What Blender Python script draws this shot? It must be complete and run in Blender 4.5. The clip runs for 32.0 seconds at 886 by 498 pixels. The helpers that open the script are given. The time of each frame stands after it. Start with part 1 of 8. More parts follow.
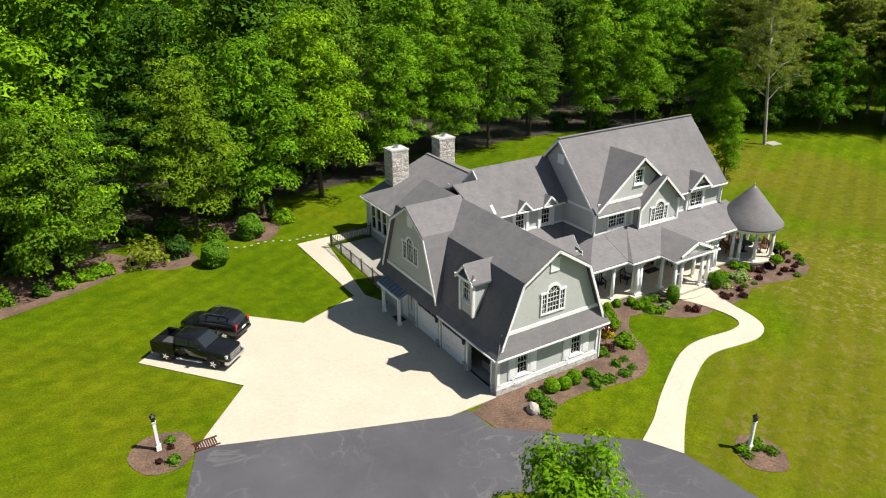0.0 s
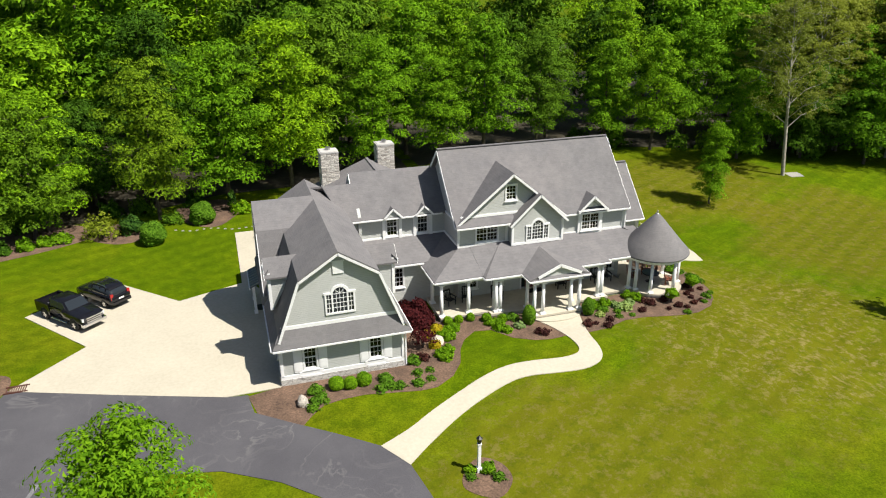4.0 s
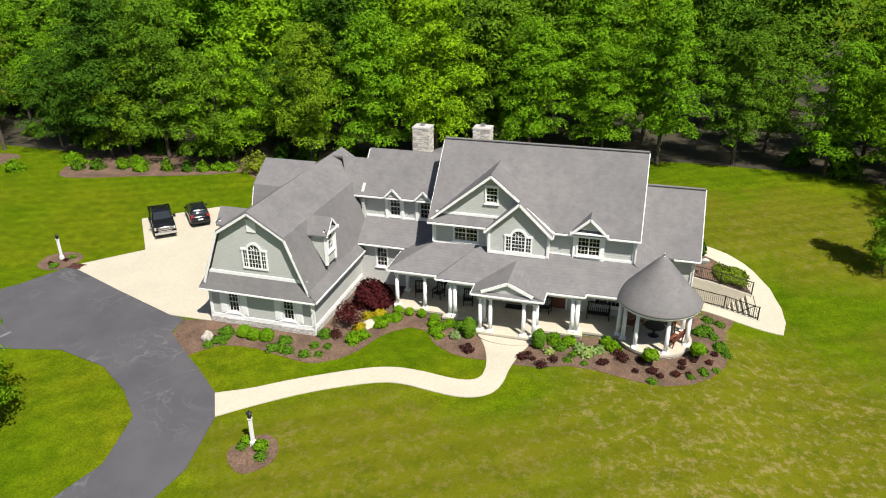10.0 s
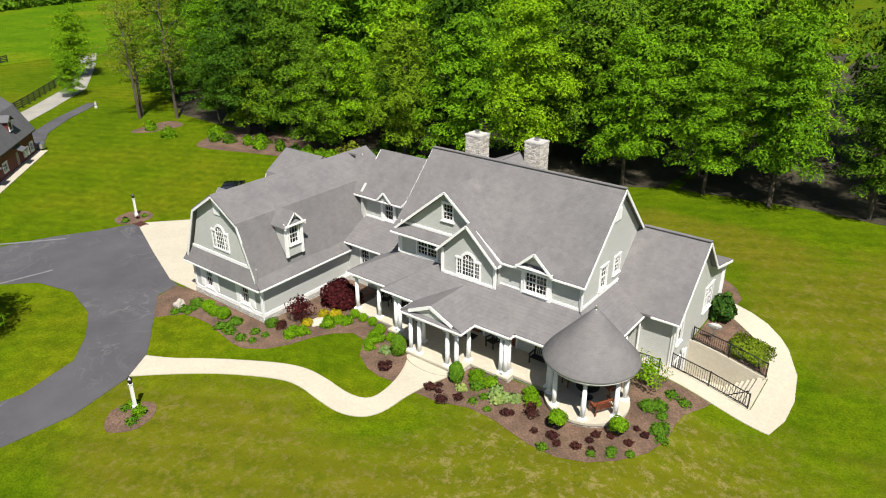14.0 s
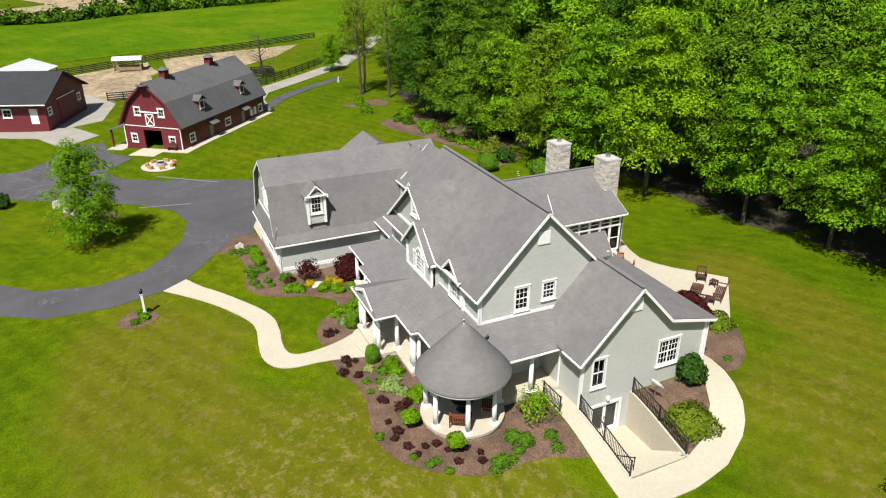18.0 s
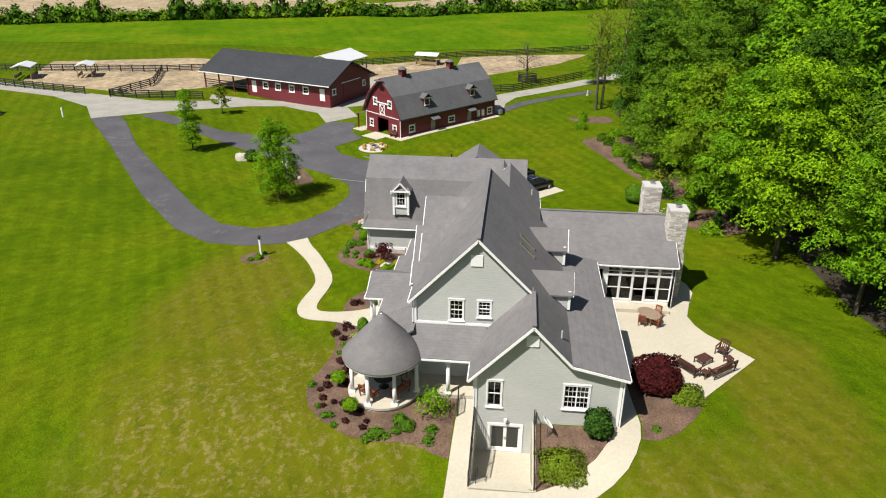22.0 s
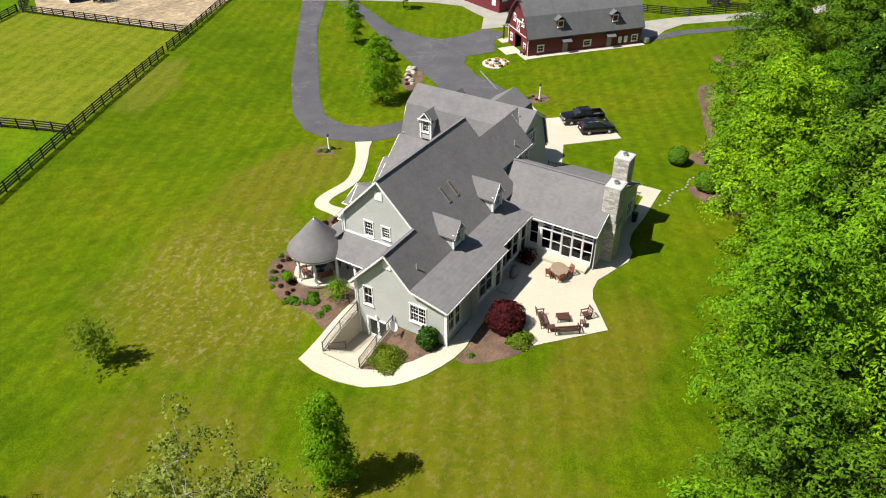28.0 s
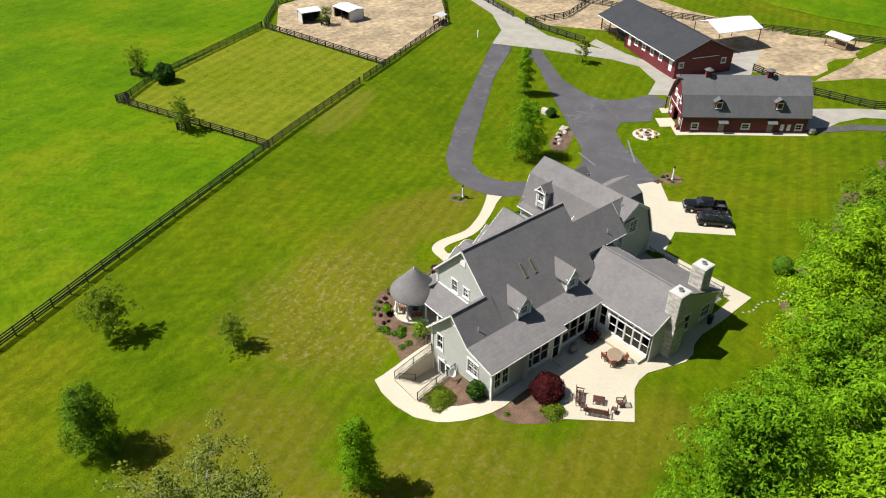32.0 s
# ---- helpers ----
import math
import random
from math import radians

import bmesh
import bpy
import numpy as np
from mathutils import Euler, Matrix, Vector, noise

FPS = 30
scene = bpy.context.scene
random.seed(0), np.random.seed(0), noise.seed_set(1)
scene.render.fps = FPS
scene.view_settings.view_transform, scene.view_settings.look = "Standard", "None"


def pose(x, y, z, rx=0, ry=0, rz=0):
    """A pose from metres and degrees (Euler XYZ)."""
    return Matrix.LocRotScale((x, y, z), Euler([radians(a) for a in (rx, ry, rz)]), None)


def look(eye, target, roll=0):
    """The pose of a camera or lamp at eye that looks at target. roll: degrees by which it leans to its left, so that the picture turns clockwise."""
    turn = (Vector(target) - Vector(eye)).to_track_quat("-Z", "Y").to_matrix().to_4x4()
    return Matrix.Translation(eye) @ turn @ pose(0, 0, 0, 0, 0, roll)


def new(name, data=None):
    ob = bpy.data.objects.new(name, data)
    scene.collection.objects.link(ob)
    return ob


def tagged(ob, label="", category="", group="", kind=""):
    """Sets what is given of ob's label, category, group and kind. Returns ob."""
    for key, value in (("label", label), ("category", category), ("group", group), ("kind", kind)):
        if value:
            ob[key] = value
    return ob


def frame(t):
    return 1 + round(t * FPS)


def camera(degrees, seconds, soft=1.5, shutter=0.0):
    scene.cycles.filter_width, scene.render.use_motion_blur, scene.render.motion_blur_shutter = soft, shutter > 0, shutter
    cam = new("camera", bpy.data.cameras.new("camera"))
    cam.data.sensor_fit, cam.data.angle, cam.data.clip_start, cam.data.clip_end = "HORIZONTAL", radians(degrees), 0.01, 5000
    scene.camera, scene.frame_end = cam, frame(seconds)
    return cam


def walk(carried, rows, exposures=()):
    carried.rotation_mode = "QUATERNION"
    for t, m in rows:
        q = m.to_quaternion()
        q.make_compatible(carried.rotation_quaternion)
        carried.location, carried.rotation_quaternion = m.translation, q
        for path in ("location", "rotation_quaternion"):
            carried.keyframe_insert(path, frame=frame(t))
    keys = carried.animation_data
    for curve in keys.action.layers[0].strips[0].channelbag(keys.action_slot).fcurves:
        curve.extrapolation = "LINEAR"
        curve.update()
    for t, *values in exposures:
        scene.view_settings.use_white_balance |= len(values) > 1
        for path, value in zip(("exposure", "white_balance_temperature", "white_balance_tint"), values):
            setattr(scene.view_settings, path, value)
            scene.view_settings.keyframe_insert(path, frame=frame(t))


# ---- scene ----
cam = camera(65.0, 32.0, 1.1)
PATH = [
    (0.0, pose(-19.093, -25.914, 22.810, 66.539, 0.454, -31.429)),
    (0.5, pose(-17.113, -27.257, 22.834, 66.571, 0.276, -29.889)),
    (1.0, pose(-15.053, -28.576, 22.859, 66.726, 0.204, -28.408)),
    (1.5, pose(-12.914, -29.869, 22.884, 66.927, 0.144, -26.841)),
    (2.0, pose(-10.704, -31.130, 22.907, 67.099, 0.130, -25.154)),
    (2.5, pose(-8.433, -32.353, 22.925, 67.175, 0.167, -23.436)),
    (4.5, pose(0.966, -36.496, 22.911, 67.346, 0.460, -15.320)),
    (5.0, pose(3.315, -37.215, 22.881, 67.182, 0.639, -12.841)),
    (5.5, pose(5.639, -37.745, 22.844, 66.892, 0.487, -10.388)),
    (6.0, pose(7.932, -38.058, 22.809, 66.752, 0.431, -7.740)),
    (6.5, pose(10.193, -38.141, 22.786, 66.645, 0.812, -5.216)),
    (7.0, pose(12.430, -38.006, 22.781, 66.640, 0.765, -2.738)),
    (7.5, pose(14.650, -37.683, 22.801, 66.569, 0.835, -0.865)),
    (8.0, pose(16.856, -37.209, 22.846, 66.521, 0.780, 0.874)),
    (8.5, pose(19.044, -36.620, 22.913, 66.337, 0.707, 2.717)),
    (9.0, pose(21.208, -35.936, 22.992, 66.168, 0.602, 5.128)),
    (9.5, pose(23.342, -35.167, 23.073, 66.000, 0.400, 12.300)),
    (10.0, pose(25.441, -34.312, 23.146, 65.684, 0.163, 15.709)),
    (10.5, pose(27.503, -33.366, 23.202, 65.435, 0.130, 18.511)),
    (11.0, pose(29.523, -32.325, 23.237, 65.338, 0.062, 21.347)),
    (11.5, pose(31.497, -31.188, 23.253, 65.379, 0.069, 24.074)),
    (12.0, pose(33.417, -29.960, 23.250, 65.471, 0.093, 26.763)),
    (12.5, pose(35.283, -28.649, 23.232, 65.587, 0.027, 29.544)),
    (13.0, pose(37.101, -27.265, 23.207, 65.709, 0.079, 32.254)),
    (13.5, pose(38.885, -25.809, 23.182, 65.717, -0.016, 34.994)),
    (15.5, pose(46.110, -19.129, 23.243, 65.534, 0.136, 44.354)),
    (16.0, pose(48.000, -17.196, 23.332, 65.464, 0.184, 46.605)),
    (16.5, pose(49.907, -15.152, 23.459, 65.578, -0.070, 48.538)),
    (17.0, pose(51.793, -13.011, 23.627, 65.401, -0.026, 49.818)),
    (17.1, pose(52.159, -12.566, 23.670, 65.378, -0.020, 52.196)),
    (17.2, pose(52.525, -12.121, 23.713, 65.355, -0.014, 54.574)),
    (17.3, pose(52.891, -11.675, 23.756, 65.332, -0.007, 56.953)),
    (17.4, pose(53.257, -11.230, 23.799, 65.309, -0.001, 59.331)),
    (17.5, pose(53.623, -10.785, 23.842, 65.286, 0.005, 61.709)),
    (18.0, pose(55.365, -8.480, 24.111, 65.154, 0.034, 65.464)),
    (18.5, pose(56.995, -6.096, 24.434, 65.236, 0.022, 67.073)),
    (19.0, pose(58.494, -3.622, 24.801, 65.377, -0.188, 70.255)),
    (19.5, pose(59.847, -1.050, 25.195, 65.522, 0.011, 74.050)),
    (20.0, pose(61.040, 1.618, 25.598, 65.591, -0.249, 79.125)),
    (20.5, pose(62.063, 4.369, 25.994, 65.540, -0.296, 82.082)),
    (21.0, pose(62.912, 7.179, 26.380, 65.426, -0.339, 84.683)),
    (21.5, pose(63.589, 10.016, 26.759, 65.303, -0.234, 90.354)),
    (22.0, pose(64.104, 12.845, 27.148, 65.107, -0.200, 96.190)),
    (22.5, pose(64.472, 15.630, 27.572, 64.886, -0.214, 101.039)),
    (23.0, pose(64.712, 18.343, 28.057, 64.678, -0.036, 104.303)),
    (23.5, pose(64.846, 20.967, 28.624, 64.510, -0.050, 106.344)),
    (24.0, pose(64.897, 23.496, 29.281, 64.328, -0.084, 107.475)),
    (24.5, pose(64.883, 25.932, 30.023, 63.012, -0.179, 108.734)),
    (25.0, pose(64.816, 28.279, 30.840, 55.738, -0.010, 109.332)),
    (25.5, pose(64.703, 30.542, 31.723, 53.948, 0.005, 110.045)),
    (27.5, pose(63.927, 38.655, 35.975, 54.481, 0.015, 114.198)),
    (28.0, pose(63.687, 40.403, 37.248, 54.680, 0.334, 121.859)),
    (28.5, pose(63.438, 42.029, 38.593, 54.888, 0.593, 127.177)),
    (29.0, pose(63.181, 43.536, 39.981, 54.940, 0.546, 128.473)),
    (29.5, pose(62.911, 44.939, 41.379, 55.044, 0.497, 129.328)),
    (30.0, pose(62.619, 46.258, 42.757, 55.073, 0.435, 130.162)),
    (30.5, pose(62.290, 47.517, 44.092, 55.071, 0.401, 131.193)),
    (31.0, pose(61.916, 48.734, 45.372, 55.047, 0.389, 137.563)),
    (31.5, pose(61.491, 49.917, 46.592, 55.010, 0.272, 138.701)),
    (32.0, pose(61.013, 51.069, 47.750, 54.901, 0.144, 141.065)),
]
walk(cam, PATH, ((0.0, 0.7), (8.0, 0.62), (12.0, 0.64), (17.0, 0.56), (20.0, 0.54), (23.0, 0.48), (25.0, 0.6), (28.0, 0.7), (32.0, 0.62)))

# ---- world and light ----
world = bpy.data.worlds.new("sky")
scene.world = world
world.use_nodes = True
wn = world.node_tree
bg = wn.nodes["Background"]
sky = wn.nodes.new("ShaderNodeTexSky")
sky.sky_type, sky.sun_disc = "NISHITA", False
SUN_EL, SUN_AZ = radians(56), radians(-42)   # azimuth from +x towards +y
sky.sun_elevation, sky.sun_rotation = SUN_EL, radians(90) - SUN_AZ
wn.links.new(sky.outputs[0], bg.inputs[0])
bg.inputs[1].default_value = 0.052
sun = new("sun", bpy.data.lights.new("sun", "SUN"))
sun.data.energy, sun.data.angle, sun.data.color = 5.0, radians(0.6), (1, 0.95, 0.87)
sun_way = Vector((math.cos(SUN_EL) * math.cos(SUN_AZ), math.cos(SUN_EL) * math.sin(SUN_AZ), math.sin(SUN_EL)))
sun.matrix_world = look(sun_way * 60, (0, 0, 0))

# ---- materials ----
def nodes_of(name, rough=0.8, metal=0.0, spec=None):
    m = bpy.data.materials.new(name)
    m.use_nodes = True
    b = m.node_tree.nodes["Principled BSDF"]
    b.inputs["Roughness"].default_value, b.inputs["Metallic"].default_value = rough, metal
    if spec is not None:
        b.inputs["Specular IOR Level"].default_value = spec
    return m, m.node_tree, b


def coords(nt, scale=(1, 1, 1), rot=(0, 0, 0)):
    tc, mp = nt.nodes.new("ShaderNodeTexCoord"), nt.nodes.new("ShaderNodeMapping")
    mp.inputs["Scale"].default_value, mp.inputs["Rotation"].default_value = scale, rot
    nt.links.new(tc.outputs["Object"], mp.inputs[0])
    return mp.outputs[0]


def noise_tex(nt, vec, scale, detail=4.0, rough=0.6):
    n = nt.nodes.new("ShaderNodeTexNoise")
    n.inputs["Scale"].default_value, n.inputs["Detail"].default_value, n.inputs["Roughness"].default_value = scale, detail, rough
    nt.links.new(vec, n.inputs["Vector"])
    return n.outputs[0]


def ramp(nt, fac, stops):
    r = nt.nodes.new("ShaderNodeValToRGB")
    while len(r.color_ramp.elements) < len(stops):
        r.color_ramp.elements.new(0.5)
    for e, (p, c) in zip(r.color_ramp.elements, stops):
        e.position, e.color = p, (*c, 1)
    nt.links.new(fac, r.inputs[0])
    return r.outputs[0]


def mixed(nt, a, b, fac, kind="MIX"):
    m = nt.nodes.new("ShaderNodeMix")
    m.data_type, m.blend_type = "RGBA", kind
    for sock, v in ((m.inputs[0], fac), (m.inputs[6], a), (m.inputs[7], b)):
        if isinstance(v, (int, float)):
            sock.default_value = v
        elif isinstance(v, tuple):
            sock.default_value = (*v, 1)
        else:
            nt.links.new(v, sock)
    return m.outputs[2]


def bumped(nt, b, height, strength=0.3, dist=0.02):
    n = nt.nodes.new("ShaderNodeBump")
    n.inputs["Strength"].default_value, n.inputs["Distance"].default_value = strength, dist
    nt.links.new(height, n.inputs["Height"])
    nt.links.new(n.outputs[0], b.inputs["Normal"])


def tint(c, k):
    return tuple(min(1, v * k) for v in c)


def plain(name, base, rough=0.7, metal=0.0, vary=0.15, scale=6.0, bump=0.15, big=0.6):
    """Two scales of mottling and a fine relief."""
    m, nt, b = nodes_of(name, rough, metal)
    v = coords(nt)
    fine = ramp(nt, noise_tex(nt, v, scale), [(0.3, tint(base, 1 - vary)), (0.7, tint(base, 1 + vary))])
    wide = ramp(nt, noise_tex(nt, v, big, 3), [(0.35, (1 - vary,) * 3), (0.65, (1, 1, 1))])
    nt.links.new(mixed(nt, fine, wide, 1.0, "MULTIPLY"), b.inputs["Base Color"])
    if bump:
        bumped(nt, b, noise_tex(nt, v, scale * 6), bump, 0.01)
    return m


def siding(name, base, pitch=0.115):
    """Painted clapboards: courses that lap down the wall."""
    m, nt, b = nodes_of(name, 0.6)
    v = coords(nt)
    sep = nt.nodes.new("ShaderNodeSeparateXYZ")
    nt.links.new(v, sep.inputs[0])
    mul, frac = nt.nodes.new("ShaderNodeMath"), nt.nodes.new("ShaderNodeMath")
    mul.operation, mul.inputs[1].default_value, frac.operation = "MULTIPLY", 1 / pitch, "FRACT"
    nt.links.new(sep.outputs[2], mul.inputs[0])
    nt.links.new(mul.outputs[0], frac.inputs[0])
    lap = ramp(nt, frac.outputs[0], [(0.0, (0.62, 0.62, 0.62)), (0.14, (1, 1, 1)), (1.0, (0.93, 0.93, 0.93))])
    grain = ramp(nt, noise_tex(nt, coords(nt, (1, 1, 9)), 3.0), [(0.3, tint(base, 0.9)), (0.7, tint(base, 1.07))])
    wide = ramp(nt, noise_tex(nt, v, 0.4, 2), [(0.3, (0.9, 0.9, 0.9)), (0.7, (1, 1, 1))])
    nt.links.new(mixed(nt, mixed(nt, grain, lap, 0.8, "MULTIPLY"), wide, 1.0, "MULTIPLY"), b.inputs["Base Color"])
    inv = nt.nodes.new("ShaderNodeMath")
    inv.operation, inv.inputs[0].default_value = "SUBTRACT", 1.0
    nt.links.new(frac.outputs[0], inv.inputs[1])
    bumped(nt, b, inv.outputs[0], 0.5, 0.012)
    return m


def shingles(name, base, pitch=0.15):
    """Asphalt shingles: courses by height, tabs by a cell pattern, blotches of age."""
    m, nt, b = nodes_of(name, 0.9, 0.0, 0.12)
    v = coords(nt)
    sep = nt.nodes.new("ShaderNodeSeparateXYZ")
    nt.links.new(v, sep.inputs[0])
    mul, frac = nt.nodes.new("ShaderNodeMath"), nt.nodes.new("ShaderNodeMath")
    mul.operation, mul.inputs[1].default_value, frac.operation = "MULTIPLY", 1 / (pitch * 0.7), "FRACT"
    nt.links.new(sep.outputs[2], mul.inputs[0])
    nt.links.new(mul.outputs[0], frac.inputs[0])
    course = ramp(nt, frac.outputs[0], [(0.0, (0.76, 0.76, 0.76)), (0.22, (1, 1, 1)), (1.0, (0.96, 0.96, 0.96))])
    vo = nt.nodes.new("ShaderNodeTexVoronoi")
    vo.inputs["Scale"].default_value = 3.2
    nt.links.new(coords(nt, (1, 1, 2.2)), vo.inputs["Vector"])
    tabs = ramp(nt, vo.outputs["Color"], [(0.0, tint(base, 0.93)), (1.0, tint(base, 1.07))])
    age = ramp(nt, noise_tex(nt, v, 0.28, 6, 0.68), [(0.3, (0.86, 0.86, 0.87)), (0.46, (0.97, 0.97, 0.98)), (0.58, (1.02, 1.01, 1.01)), (0.74, (1.18, 1.16, 1.15))])
    streak = ramp(nt, noise_tex(nt, coords(nt, (1.4, 1.4, 0.22)), 0.9, 4, 0.6), [(0.34, (0.93, 0.93, 0.94)), (0.6, (1.03, 1.03, 1.03))])
    spots = ramp(nt, noise_tex(nt, v, 14, 3), [(0.35, (0.93, 0.93, 0.93)), (0.65, (1.05, 1.05, 1.05))])
    c = mixed(nt, mixed(nt, tabs, course, 0.6, "MULTIPLY"), mixed(nt, age, streak, 1.0, "MULTIPLY"), 1.0, "MULTIPLY")
    nt.links.new(mixed(nt, c, spots, 0.7, "MULTIPLY"), b.inputs["Base Color"])
    bumped(nt, b, frac.outputs[0], 0.35, 0.012)
    return m


def asphalt(name, base, worn):
    """Rolled asphalt with pale scuffs, drips and mended streaks."""
    m, nt, b = nodes_of(name, 0.9, 0.0, 0.15)
    v = coords(nt)
    c = mixed(nt, base, ramp(nt, noise_tex(nt, v, 30, 3), [(0.3, (0.8, 0.8, 0.8)), (0.7, (1.15, 1.15, 1.15))]), 1.0, "MULTIPLY")
    c = mixed(nt, c, ramp(nt, noise_tex(nt, v, 0.2, 4), [(0.3, (0.85, 0.85, 0.86)), (0.7, (1.2, 1.2, 1.18))]), 1.0, "MULTIPLY")
    n = nt.nodes.new("ShaderNodeTexNoise")
    n.inputs["Scale"].default_value, n.inputs["Detail"].default_value, n.inputs["Distortion"].default_value = 0.33, 5.0, 1.6
    nt.links.new(coords(nt, (1, 1, 1), (0, 0, 0.6)), n.inputs["Vector"])
    vein = ramp(nt, n.outputs[0], [(0.475, (0, 0, 0)), (0.5, (0.5, 0.5, 0.5)), (0.525, (0, 0, 0)), (0.66, (0, 0, 0)), (0.78, (0.4, 0.4, 0.4))])
    gate = ramp(nt, noise_tex(nt, v, 0.13, 3), [(0.45, (0, 0, 0)), (0.65, (1, 1, 1))])
    nt.links.new(mixed(nt, c, worn, mixed(nt, vein, gate, 1.0, "MULTIPLY")), b.inputs["Base Color"])
    bumped(nt, b, noise_tex(nt, v, 40, 3), 0.3, 0.01)
    return m


def stonework(name, light, dark, scale=4.0, squash=2.2):
    """Coursed ledge stone with recessed joints."""
    m, nt, b = nodes_of(name, 0.85)
    v = coords(nt, (1, 1, squash))
    vo, ed = nt.nodes.new("ShaderNodeTexVoronoi"), nt.nodes.new("ShaderNodeTexVoronoi")
    ed.feature = "DISTANCE_TO_EDGE"
    for n in (vo, ed):
        n.inputs["Scale"].default_value = scale
        nt.links.new(v, n.inputs["Vector"])
    bw = nt.nodes.new("ShaderNodeRGBToBW")
    nt.links.new(vo.outputs["Color"], bw.inputs[0])
    cells = ramp(nt, bw.outputs[0], [(0.2, dark), (0.5, tint(light, 0.8)), (0.8, light)])
    joint = ramp(nt, ed.outputs["Distance"], [(0.0, (0.5, 0.48, 0.45)), (0.06, (1, 1, 1))])
    speck = ramp(nt, noise_tex(nt, coords(nt), 22), [(0.3, (0.82, 0.82, 0.82)), (0.7, (1.08, 1.08, 1.08))])
    nt.links.new(mixed(nt, mixed(nt, cells, joint, 1.0, "MULTIPLY"), speck, 1.0, "MULTIPLY"), b.inputs["Base Color"])
    bumped(nt, b, joint, 0.7, 0.03)
    return m


def loose_stone(name, light, dark):
    """Cut stones that differ one by one, with grain."""
    m, nt, b = nodes_of(name, 0.88)
    geo, inf, ad, fr = (nt.nodes.new(k) for k in ("ShaderNodeNewGeometry", "ShaderNodeObjectInfo", "ShaderNodeMath", "ShaderNodeMath"))
    ad.operation, fr.operation = "ADD", "FRACT"
    nt.links.new(geo.outputs["Random Per Island"], ad.inputs[0])
    nt.links.new(inf.outputs["Random"], ad.inputs[1])
    nt.links.new(ad.outputs[0], fr.inputs[0])
    col = ramp(nt, fr.outputs[0], [(0.0, dark), (0.35, tint(light, 0.78)), (0.7, light), (1.0, tint(light, 1.15))])
    grain = noise_tex(nt, coords(nt), 26, 4, 0.7)
    speck = ramp(nt, grain, [(0.3, (0.78, 0.78, 0.77)), (0.7, (1.1, 1.1, 1.1))])
    nt.links.new(mixed(nt, col, speck, 1.0, "MULTIPLY"), b.inputs["Base Color"])
    bumped(nt, b, grain, 0.5, 0.02)
    return m


